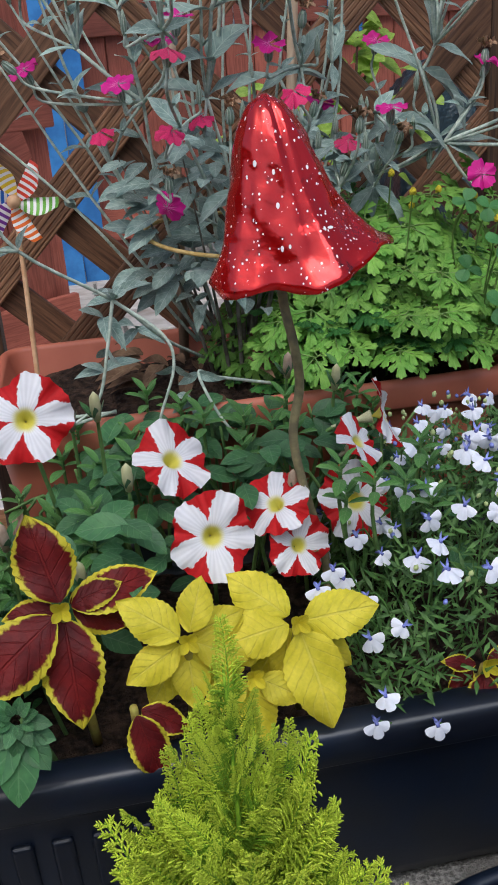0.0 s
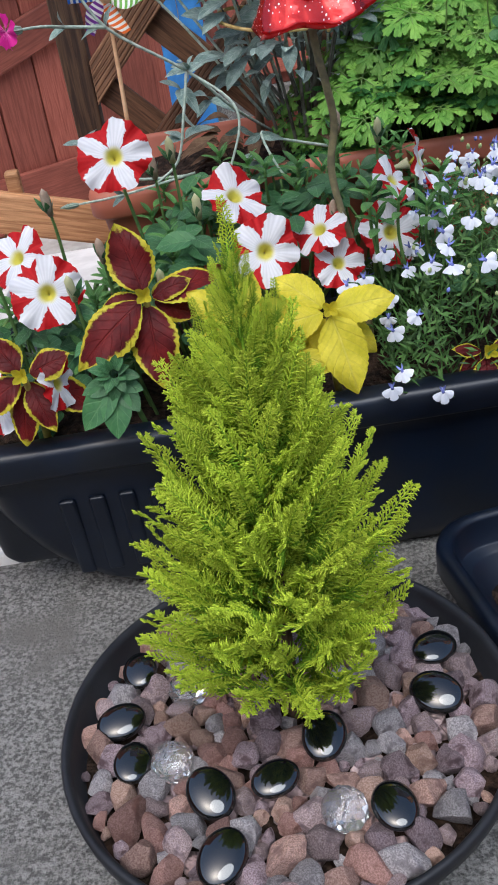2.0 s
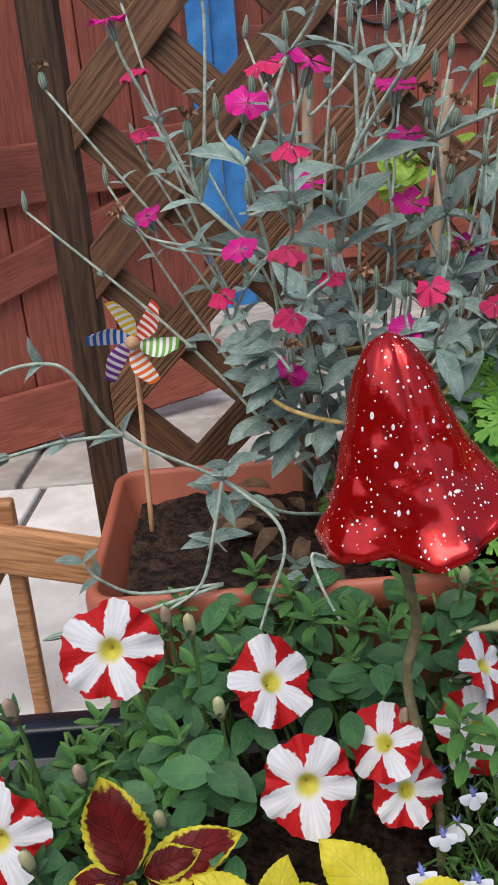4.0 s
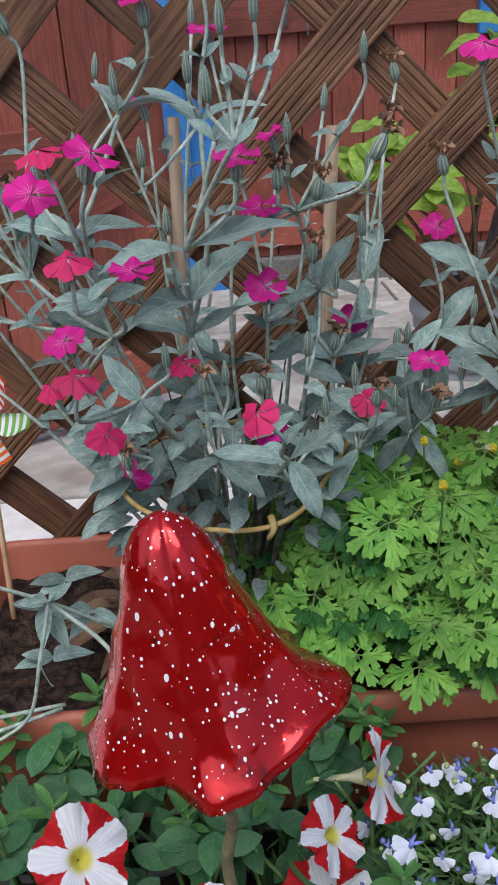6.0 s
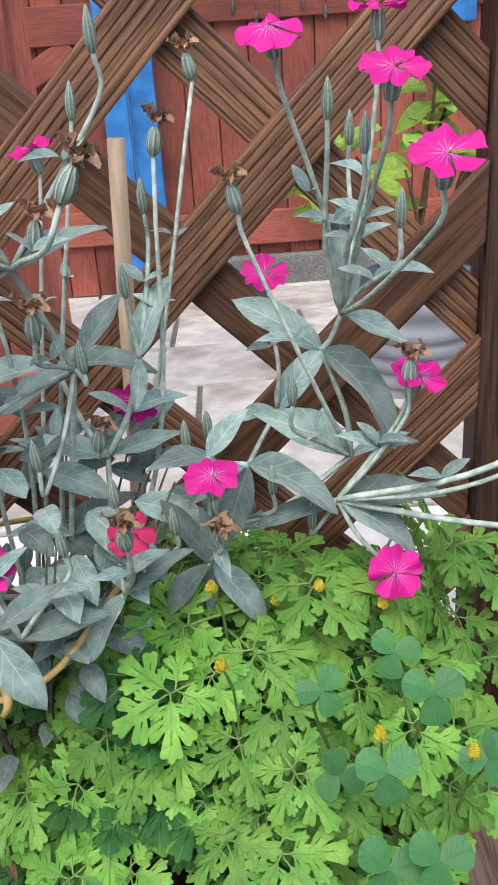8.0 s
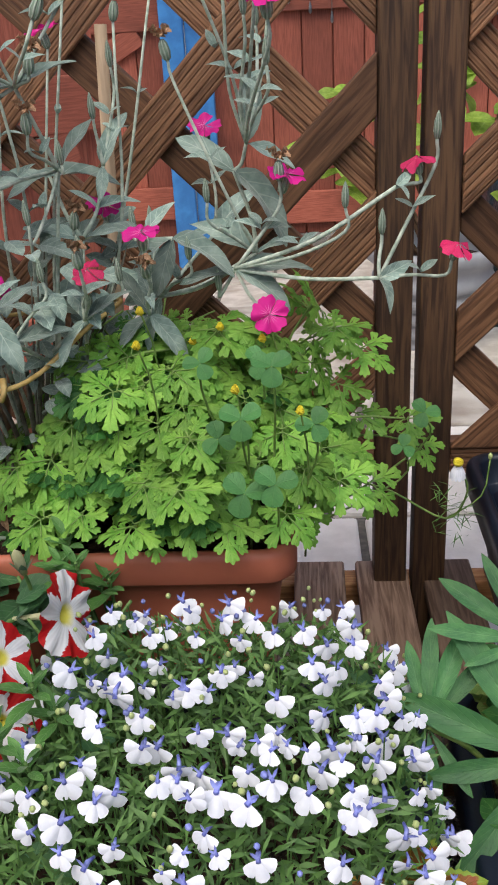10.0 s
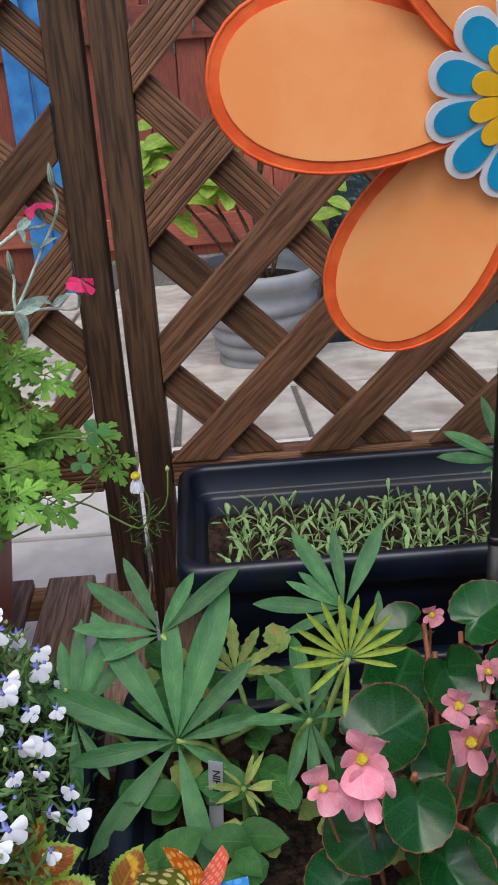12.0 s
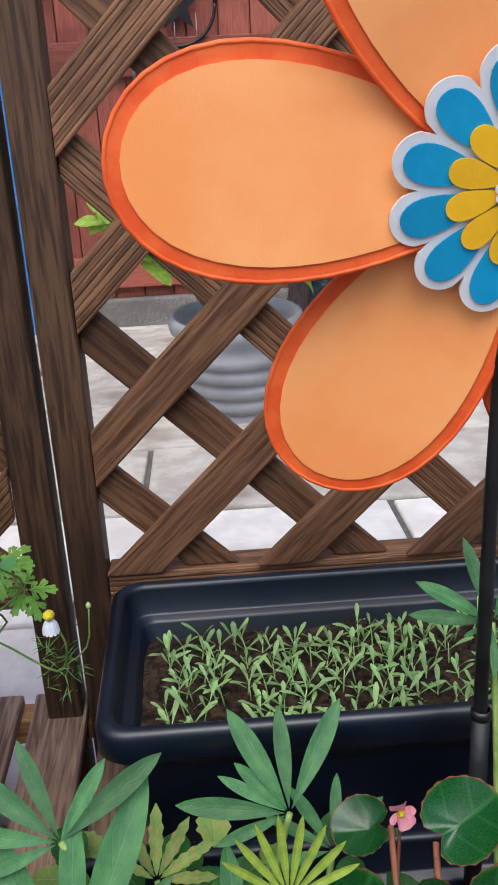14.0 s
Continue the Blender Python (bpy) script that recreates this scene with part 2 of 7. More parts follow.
def blob(seed, sub=2, rough=0.18, flat=0.7, sharp=1.0):
    """A stone's mesh data of radius about 1."""
    bm = bmesh.new()
    bmesh.ops.create_icosphere(bm, subdivisions=sub, radius=1.0)
    rnd = random.Random(seed)
    planes = [Vector((rnd.gauss(0, 1), rnd.gauss(0, 1), rnd.gauss(0, 1))).normalized() for _ in range(11)]
    cuts = [rnd.uniform(0.62, 0.92) for _ in planes]
    sx, sy = rnd.uniform(0.75, 1.0), rnd.uniform(1.0, 1.3)
    for v in bm.verts:
        p = v.co.normalized()
        r = 1 + rough * noise.noise(p * 1.3 + Vector((seed * 3.7, 0, 0)))
        q = p * r
        for pl, c in zip(planes, cuts):
            d = q.dot(pl) - c
            if d > 0:
                q -= pl * d * 0.8 * sharp
        v.co = Vector((q.x * sx, q.y * sy, q.z * flat))
    return bm

# ---- materials ----
def wood_mat(name, dark, light, axis, reed=0.0):
    """Stained timber with grain along one axis."""
    m, nt, b = blank(name)
    st = [14, 14, 14]
    st["xyz".index(axis)] = 0.9
    tcn = nt.nodes.new("ShaderNodeTexCoord")
    addv = nt.nodes.new("ShaderNodeVectorMath")
    addv.operation = "MULTIPLY_ADD"
    rnd = rand_node(nt)
    nt.links.new(rnd, addv.inputs[0])
    addv.inputs[1].default_value = (7.0, 11.0, 5.0)
    nt.links.new(tcn.outputs["Object"], addv.inputs[2])
    mp = nt.nodes.new("ShaderNodeMapping")
    mp.inputs["Scale"].default_value = st
    nt.links.new(addv.outputs[0], mp.inputs[0])
    g = nt.nodes.new("ShaderNodeTexNoise")
    g.inputs["Scale"].default_value = 16
    g.inputs["Detail"].default_value = 7
    g.inputs["Distortion"].default_value = 0.6
    nt.links.new(mp.outputs[0], g.inputs["Vector"])
    g2 = nt.nodes.new("ShaderNodeTexNoise")
    g2.inputs["Scale"].default_value = 3
    g2.inputs["Detail"].default_value = 4
    nt.links.new(addv.outputs[0], g2.inputs["Vector"])
    col = mix_node(nt, ramp(nt, g.outputs["Fac"], 0.3, 0.68), dark, light)
    col = mix_node(nt, math_node(nt, "MULTIPLY", ramp(nt, g2.outputs["Fac"], 0.5, 0.72), 0.6), col, tuple(c * 0.45 for c in dark[:3]) + (1,))
    col = shade(nt, col, rnd, 0.3)
    height = g.outputs["Fac"]
    if reed:
        sp = nt.nodes.new("ShaderNodeSeparateXYZ")
        nt.links.new(tcn.outputs["Object"], sp.inputs[0])
        wob = math_node(nt, "MULTIPLY_ADD", noise_node(nt, 6, 2), 0.004, 0.0)
        wv = ramp(nt, math_node(nt, "SINE", math_node(nt, "MULTIPLY", math_node(nt, "ADD", sp.outputs[2], wob), 2 * math.pi / reed)), -1.0, -0.2)
        some = math_node(nt, "GREATER_THAN", rnd, 0.55)
        wv = math_node(nt, "SUBTRACT", 1.0, math_node(nt, "MULTIPLY", math_node(nt, "SUBTRACT", 1.0, wv), some))
        height = math_node(nt, "MULTIPLY_ADD", wv, 0.9, height)
        # the reeds' hollows are darkened in the colour too, as painted groove shade
        col = shade(nt, col, wv, 0.10)
    finish(nt, b, col, 0.62, height, 0.6, 0.002, 0.35)
    return m


WOOD_X = wood_mat("stained_timber_x", hx("#4c3323"), hx("#7f5c43"), "x", 0.0062)
WOOD_Z = wood_mat("stained_timber_z", hx("#30211a"), hx("#59422f"), "z")
WOOD_Y = wood_mat("weathered_planks", hx("#644e42"), hx("#a08675"), "y")
PINE = wood_mat("pale_pine", hx("#9a6a45"), hx("#c8976b"), "x")
RED = wood_mat("red_painted_boards", hx("#7f4437"), hx("#9b5848"), "z")
BLUE = grainy("blue_paint", hx("#2f6fb0"), hx("#3f86c8"), 12, 0.5, 80, 0.2, 0.001)
PLASTIC = grainy("black_plastic", hx("#09101c"), hx("#101b2c"), 8, 0.36, 500, 0.25, 0.0004, 0.55, c3=hx("#181d25"), scale3=9)
POTPLASTIC = grainy("dark_grey_plastic", hx("#1c1d21"), hx("#25272c"), 20, 0.5, 400, 0.25, 0.0005)
TERRA = grainy("terracotta_plastic", hx("#aa5f49"), hx("#b86c55"), 10, 0.5, 300, 0.2, 0.0005, c3=hx("#9c5642"), scale3=6)
GREYPOT = grainy("pale_grey_plastic", hx("#85898f"), hx("#969aa1"), 8, 0.5, 200, 0.15, 0.0005)
SOIL = grainy("dark_soil", hx("#1b1411"), hx("#44352b"), 120, 0.95, 160, 1.0, 0.010, 0.2, c3=hx("#544034"), scale3=40)
CONCRETE = grainy("rough_concrete", hx("#545350"), hx("#908e8a"), 270, 0.9, 320, 0.9, 0.004, 0.3, c3=hx("#6a6763"), scale3=7)
SLAB = grainy("pale_paving", hx("#aca69e"), hx("#c4c0b9"), 14, 0.85, 120, 0.5, 0.003, 0.3, c3=hx("#978d83"), scale3=4)
JOINT = grainy("dark_joint", hx("#57544f"), hx("#6d6962"), 60, 0.95)
TARP = grainy("dark_teal_sheet", hx("#14262c"), hx("#22383f"), 5, 0.35, 12, 1.0, 0.03)
METAL = grainy("black_metal", hx("#0c0c0e"), hx("#17181a"), 30, 0.4)
CANE = grainy("bamboo_cane", hx("#7a6650"), hx("#a8937a"), 60, 0.6, 200, 0.4, 0.001, stretch=(1, 1, 0.1))
DOWEL = grainy("pale_dowel", hx("#c79a72"), hx("#d9b18a"), 60, 0.6)
TWINE = grainy("raffia_tie", hx("#b99a58"), hx("#d8bb7c"), 90, 0.8, 300, 0.6, 0.001)
OLD_STEM = grainy("old_grey_stem", hx("#4d4a3e"), hx("#77756a"), 80, 0.9, 300, 0.6, 0.001)
WILT = grainy("wilted_cream_petal", hx("#a08a76"), hx("#c8b4a0"), 60, 0.7)
BARK = grainy("thin_bark", hx("#4e3a28"), hx("#6d5440"), 60, 0.9)
CHARM = grainy("charm_metal", hx("#6d7277"), hx("#9ba1a6"), 20, 0.3, metal=0.8)

LYC_LEAF = leafy("silver_felt_leaf", hx("#698078"), hx("#99aca2"), hx("#c2d0c4"), 0.85, 5, 0.15, 0.12, 0.42, 0.45, fuzz=0.35, edge=hx("#c2ccc0"), edge_at=1.10)
LYC_STEM = grainy("silver_felt_stem", hx("#98a89a"), hx("#c0cbbe"), 150, 0.85, 500, 0.6, 0.0006, 0.2)
DEAD = grainy("dry_petals", hx("#7d5b45"), hx("#b89676"), 80, 0.9, by_object=0.35)
MAGENTA_RED = grainy("crimson_petal", hx("#a80c4a"), hx("#d21e62"), 60, 0.6, by_object=0.2)
GER_LEAF = leafy("fresh_green_lobed_leaf", hx("#5d9438"), hx("#84b14c"), hx("#a5c676"), 0.55, 2, 0.3, 0.2, 0.30, 0.16)
# darker copy of the green above: shade painted on inner herb leaves; also low foliage
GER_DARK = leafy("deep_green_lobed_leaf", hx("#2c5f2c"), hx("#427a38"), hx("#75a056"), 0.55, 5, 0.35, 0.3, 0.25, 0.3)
GER_STEM = grainy("green_stalk", hx("#5d7d3a"), hx("#7c9a50"), 60, 0.6)
CLOVER = leafy("clover_leaf", hx("#3f7540"), hx("#5c9350"), hx("#80ad70"), 0.5, 6, 0.4, 0.2, 0.2, 0.15)
YELLOW = grainy("yellow_florets", hx("#e4cc14"), hx("#f6e646"), 300, 0.7, 600, 1.0, 0.001)
WHITE_PETAL = grainy("white_petal", hx("#cdd1dc"), hx("#e0e3ec"), 60, 0.6, by_object=0.06)
BLUE_PETAL = grainy("violet_blue_petal", hx("#5a62b4"), hx("#8e98d8"), 200, 0.6, by_object=0.25)
LOB_GREEN = grainy("lobelia_green", hx("#33581f"), hx("#5c8440"), 60, 0.6, by_object=0.2)
PET_LEAF = leafy("petunia_leaf", hx("#315f38"), hx("#4e8049"), hx("#7aa070"), 0.5, 5, 0.45, 0.2, 0.25, 0.3, fuzz=0.2)
PET_TIP = leafy("young_petunia_leaf", hx("#4a7d3a"), hx("#6b9a4e"), hx("#8db474"), 0.5, 4, 0.4, 0.25, 0.2, 0.3, fuzz=0.15)
PET_STEM = grainy("petunia_stem", hx("#4d7038"), hx("#6d8d4d"), 60, 0.7)
COL_RED = leafy("maroon_leaf_with_yellow_edge", hx("#4c0c0f"), hx("#741a19"), hx("#8a2824"), 0.55, 7, 0.25, 0.12, 0.15, 0.25, edge=hx("#c9bd34"), edge_at=0.80, relief=1.0)
COL_YEL = leafy("lime_yellow_leaf", hx("#cbc02a"), hx("#eadb48"), hx("#f0e684"), 0.55, 7, 0.3, 0.32, 0.15, 0.25, relief=0.8)
COL_MIX = leafy("rust_and_green_leaf", hx("#7c5a20"), hx("#8e3b24"), hx("#b99a3c"), 0.55, 8, 0.4, 0.2, 0.2, 0.4, edge=hx("#7d9a35"), edge_at=0.72, blotch=hx("#c7a028"))
COL_STEM = grainy("coleus_stem", hx("#a8a24a"), hx("#8c7a3a"), 60, 0.6)
LUPIN = leafy("lupin_leaflet", hx("#31633a"), hx("#4a7d48"), hx("#78a270"), 0.5, 10, 0.4, 0.2, 0.28, 0.25)
LUPIN_YOUNG = leafy("young_lupin_leaflet", hx("#7f9c33"), hx("#a1b848"), hx("#c3d275"), 0.5, 10, 0.4, 0.3, 0.12, 0.5)
LUPIN_STEM = grainy("lupin_stalk", hx("#6f8f45"), hx("#93a95e"), 60, 0.6)
TATTER = leafy("faded_eaten_leaf", hx("#70904a"), hx("#93a35a"), hx("#b3b67c"), 0.7, 6, 0.3, 0.25, 0.3, 0.3, blotch=hx("#a98d54"))
BEG_LEAF = leafy("glossy_begonia_leaf", hx("#0d3518"), hx("#1a5222"), hx("#3f7a38"), 0.22, 3, 0.45, 0.08, 0.3, 0.22, edge=hx("#4f7f2c"), edge_at=0.98, relief=0.10)
BEG_RIM = grainy("reddish_leaf_rim", hx("#5a2a1e"), hx("#7c4632"), 60, 0.4)
BEG_PINK = leafy("pink_waxy_petal", hx("#e58ba2"), hx("#f6b6c6"), hx("#f9d2dc"), 0.5, 3, 0.35, 0.35, 0.2, 0.3)
BEG_STEM = grainy("reddish_stalk", hx("#6d4a36"), hx("#8f5a44"), 40, 0.4)
CYP_TIP = grainy("lime_cypress_tip", hx("#a2bd2d"), hx("#ccda4b"), 90, 0.8, spec=0.15, by_object=0.18)
CYP_IN = grainy("green_cypress", hx("#6a9426"), hx("#8cae32"), 90, 0.8, spec=0.15, by_object=0.22)
SEED_STEM = grainy("seedling_stalk", hx("#8fae6e"), hx("#a9c488"), 60, 0.6)
SEED_LEAF = leafy("seedling_leaf", hx("#84a868"), hx("#a6c688"), hx("#bcd6a2"), 0.5, 4, 0.4, 0.25, 0.25, 0.3)
FIG_LEAF = leafy("yellow_green_leaf", hx("#7d9f35"), hx("#a3bf55"), hx("#bdd27c"), 0.5, 5, 0.4, 0.35, 0.2, 0.3)
DRY_LEAF = leafy("dry_brown_leaf", hx("#5f4a3a"), hx("#8a7058"), hx("#9c856a"), 0.9, 5, 0.2, 0.15, 0.3, 0.3)


def petunia_mat():
    """Five red wedges on white that widen outwards, with a yellow-green throat."""
    m, nt, b = blank("red_and_white_star_petal")
    tc = nt.nodes.new("ShaderNodeTexCoord")
    sp = nt.nodes.new("ShaderNodeSeparateXYZ")
    nt.links.new(tc.outputs["Object"], sp.inputs[0])
    turn = math_node(nt, "DIVIDE", math_node(nt, "ARCTAN2", sp.outputs[0], sp.outputs[1]), 2 * math.pi)
    u, v = uv_xy(nt)
    w1 = math_node(nt, "MULTIPLY_ADD", noise_node(nt, 4.5, 3), 0.30, -0.15)
    d = math_node(nt, "PINGPONG", math_node(nt, "ADD", math_node(nt, "MULTIPLY", turn, 5.0), w1), 0.5)
    half = math_node(nt, "MULTIPLY_ADD", v, 0.47, -0.13)
    half = math_node(nt, "ADD", half, math_node(nt, "MULTIPLY_ADD", rand_node(nt), 0.06, -0.03))
    red = ramp(nt, math_node(nt, "SUBTRACT", half, d), -0.012, 0.018)
    white = mix_node(nt, noise_node(nt, 3, 3), hx("#dcdce2"), hx("#f2f2f4"))
    redc = mix_node(nt, noise_node(nt, 6, 4), hx("#a80f16"), hx("#cc1f22"))
    col = mix_node(nt, red, white, redc)
    thr = math_node(nt, "SUBTRACT", 1.0, ramp(nt, math_node(nt, "ADD", v, math_node(nt, "MULTIPLY", w1, 0.3)), 0.15, 0.33))
    col = mix_node(nt, thr, col, hx("#d6cd58"))
    rays = math_node(nt, "COSINE", math_node(nt, "MULTIPLY", turn, 2 * math.pi * 40))
    col = shade(nt, col, rays, 0.025)
    finish(nt, b, col, 0.65, math_node(nt, "MULTIPLY_ADD", noise_node(nt, 5, 3), 5.0, rays), 0.07, 0.012, 0.25, 0.2)
    return m


def calyx_mat():
    """Pale felt with ten dark green ribs; UV x runs round it."""
    m, nt, b = blank("ribbed_calyx")
    u, v = uv_xy(nt)
    rib = ramp(nt, math_node(nt, "COSINE", math_node(nt, "MULTIPLY", u, 2 * math.pi * 8)), -0.5, 0.8)
    col = mix_node(nt, rib, hx("#869a88"), hx("#b6c3b4"))
    col = shade(nt, col, noise_node(nt, 8, 3), 0.3)
    finish(nt, b, col, 0.85, rib, 0.6, 0.05, 0.2)
    return m


LYC_CALYX = calyx_mat()


def lychnis_mat():
    """Magenta petals, paler rays at the heart. UV x: turn, y: radius."""
    m, nt, b = blank("magenta_petal")
    u, v = uv_xy(nt)
    n = noise_node(nt, 120, 3)
    col = mix_node(nt, n, hx("#b80f78"), hx("#e42a9c"))
    rays = ramp(nt, math_node(nt, "COSINE", math_node(nt, "MULTIPLY", u, 2 * math.pi * 20)), 0.5, 1.0)
    heart = math_node(nt, "SUBTRACT", 1.0, ramp(nt, v, 0.05, 0.60))
    col = mix_node(nt, math_node(nt, "MULTIPLY", rays, heart), col, hx("#f0a4d2"))
    col = shade(nt, col, rand_node(nt), 0.2)
    finish(nt, b, col, 0.6, n, 0.2, 0.0006, 0.3, 0.25)
    return m


PETUNIA = petunia_mat()
LYCHNIS = lychnis_mat()

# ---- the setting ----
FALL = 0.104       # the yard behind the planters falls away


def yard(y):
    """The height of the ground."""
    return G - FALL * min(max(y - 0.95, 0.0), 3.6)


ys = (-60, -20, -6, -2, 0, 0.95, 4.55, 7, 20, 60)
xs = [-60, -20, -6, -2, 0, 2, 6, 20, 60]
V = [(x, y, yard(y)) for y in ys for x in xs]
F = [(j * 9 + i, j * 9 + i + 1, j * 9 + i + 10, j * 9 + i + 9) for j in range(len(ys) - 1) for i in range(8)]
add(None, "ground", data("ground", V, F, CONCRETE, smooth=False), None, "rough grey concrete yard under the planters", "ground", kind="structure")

paving = thing("pavement", (0.6, 2.0, yard(2.0)), "pale stone paving slabs behind the trellis", "paving", kind="structure")
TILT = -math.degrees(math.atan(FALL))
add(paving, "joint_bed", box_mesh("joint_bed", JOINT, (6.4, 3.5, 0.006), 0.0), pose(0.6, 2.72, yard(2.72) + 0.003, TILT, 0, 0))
rng = random.Random(4)
pale = grainy("white_paving", hx("#dcd9d4"), hx("#eeebe7"), 14, 0.85, 120, 0.5, 0.003, 0.3, c3=hx("#d6d2cc"), scale3=4)
near_meshes = [box_mesh("slab", pale, (w, d, 0.03), 0.006) for w, d in ((0.44, 0.44), (0.29, 0.44), (0.59, 0.44))]
slab_meshes = [box_mesh("slab", SLAB, (w, d, 0.03), 0.006) for w, d in ((0.44, 0.44), (0.29, 0.44), (0.59, 0.44))]
for x0 in (-1.90, -1.446, -0.992, -0.538):
    add(paving, "slab", near_meshes[0], pose(x0 + 0.20, 0.715, G + 0.001 + rng.uniform(-0.002, 0.003), 0, 0, rng.uniform(-.5, .5)))
yy = 0.965
while yy < 4.2:
    x = -2.5 + rng.uniform(-0.3, 0)
    while x < 3.4:
        k = rng.choice((0, 0, 1, 2))
        w = (0.44, 0.29, 0.59)[k]
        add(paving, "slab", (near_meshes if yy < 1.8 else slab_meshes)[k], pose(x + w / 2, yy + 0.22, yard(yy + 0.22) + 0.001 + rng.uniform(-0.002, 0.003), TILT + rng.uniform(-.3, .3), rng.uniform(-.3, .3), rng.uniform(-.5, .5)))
        x += w + 0.014
    yy += 0.454


def board_wall(name, origin, direction, length, z0, z1, rails, braces, label, board=0.11, kind="structure", category="wall", back=0.0):
    """Upright boards with rails and braces nailed on the near side."""
    ob = thing(name, (origin[0], origin[1], z0), label, category, kind=kind)
    d = Vector((direction[0], direction[1], 0)).normalized()
    nrm = Vector((d.y, -d.x, 0))
    base = Matrix((d, nrm, (0, 0, 1))).transposed().to_4x4()
    base = Matrix.Translation((origin[0], origin[1], 0)) @ base
    h = z1 - z0
    me = box_mesh("board", RED, (board - 0.004, 0.02, h), 0.004)
    for k in range(int(length / board)):
        add(ob, "board", me, base @ Matrix.Translation(((k + 0.5) * board, rng.uniform(-0.0015, 0.0015), (z0 + z1) / 2)))
    add(ob, "backing", box_mesh("backing", RED, (length, 0.008, h), 0.0), base @ Matrix.Translation((length / 2, -0.016, (z0 + z1) / 2)))
    for a, b, zc, hh in rails:
        add(ob, "rail", box_mesh("rail", RED_X, (b - a, 0.025, hh), 0.004), base @ Matrix.Translation(((a + b) / 2, 0.024, zc)))
    for (a, za), (b, zb) in braces:
        L = math.hypot(b - a, zb - za)
        m = base @ Matrix.Translation(((a + b) / 2, 0.023, (za + zb) / 2)) @ Matrix.Rotation(-math.atan2(zb - za, b - a), 4, "Y")
        add(ob, "brace", box_mesh("brace", RED_X, (L, 0.022, 0.09), 0.004), m)
    return ob, base


RED_X = wood_mat("red_painted_rails", hx("#7f4437"), hx("#9b5848"), "x")


def clip_poly(poly, axis, lim, keep_less):
    out = []
    for i, p in enumerate(poly):
        q = poly[(i + 1) % len(poly)]
        ip, iq = ((p[axis] <= lim), (q[axis] <= lim)) if keep_less else ((p[axis] >= lim), (q[axis] >= lim))
        if ip:
            out.append(p)
        if ip != iq:
            t = (lim - p[axis]) / (q[axis] - p[axis])
            out.append((p[0] + (q[0] - p[0]) * t, p[1] + (q[1] - p[1]) * t))
    return out


def slat_mesh(c, s, w, thick, frame_):
    """A diagonal slat z = s * (x - c), mitred to fit the frame (x0, x1, z0, z1); in its own axes, with its pose."""
    x0, x1, z0, z1 = frame_
    k = w / 2 * math.sqrt(2)
    f = lambda x: s * (x - c)
    poly = [(-9, f(-9) - k), (9, f(9) - k), (9, f(9) + k), (-9, f(-9) + k)]
    for ax, lim, less in ((0, x0, False), (0, x1, True), (1, z0, False), (1, z1, True)):
        poly = clip_poly(poly, ax, lim, less)
        if len(poly) < 3:
            return None
    mx, mz = sum(p[0] for p in poly) / len(poly), sum(p[1] for p in poly) / len(poly)
    m = pose(mx, 0, mz, 0, -45 * s, 0)
    inv = m.inverted()
    pts = [inv @ Vector((x, 0, z)) for x, z in poly]
    if max(p.x for p in pts) - min(p.x for p in pts) < 0.03:
        return None
    bm = bmesh.new()
    fc = bm.faces.new([bm.verts.new((p.x, -thick / 2, p.z)) for p in pts])
    r = bmesh.ops.extrude_face_region(bm, geom=[fc])
    bmesh.ops.translate(bm, vec=(0, thick, 0), verts=[v for v in r["geom"] if isinstance(v, bmesh.types.BMVert)])
    bmesh.ops.recalc_face_normals(bm, faces=bm.faces)
    bmesh.ops.remove_doubles(bm, verts=bm.verts, dist=1e-5)
    bmesh.ops.bevel(bm, geom=bm.edges[:], offset=0.002, segments=2, affect="EDGES", profile=0.5)
    return from_bm("slat", bm, WOOD_X), m


def trellis(name, x0, x1, z0, z1, cs, ds, label):
    """A lattice panel between two posts; cs: slats with x - z = c in front, ds: slats with x + z = d behind."""
    ob = thing(name, ((x0 + x1) / 2, TY, G), label, "trellis")
    for x in (x0 + 0.019, x1 - 0.019):
        add(ob, "post", box_mesh("post", WOOD_Z, (0.038, 0.04, z1 + 0.04 - G), 0.003), Matrix.Translation((x, TY + 0.012, (z1 + 0.04 + G) / 2)))
    a, b = x0 + 0.038, x1 - 0.038
    for z in (z0, z1):
        add(ob, "rail", box_mesh("rail", WOOD_X, (b - a - 0.001, 0.036, 0.034), 0.003), Matrix.Translation(((a + b) / 2, TY + 0.012, z)))
    fr = (a + 0.0005, b - 0.0005, z0 + 0.0175, z1 - 0.0175)
    for vals, s, y, w in ((cs, 1, TY - 0.0065, 0.041), (ds, -1, TY + 0.0055, 0.039)):
        for c in vals:
            r = slat_mesh(c, s, w, 0.011, fr)
            if r:
                add(ob, "slat", r[0], Matrix.Translation((0, y + 0.001 * math.sin(c * 40), 0)) @ r[1])
    return ob


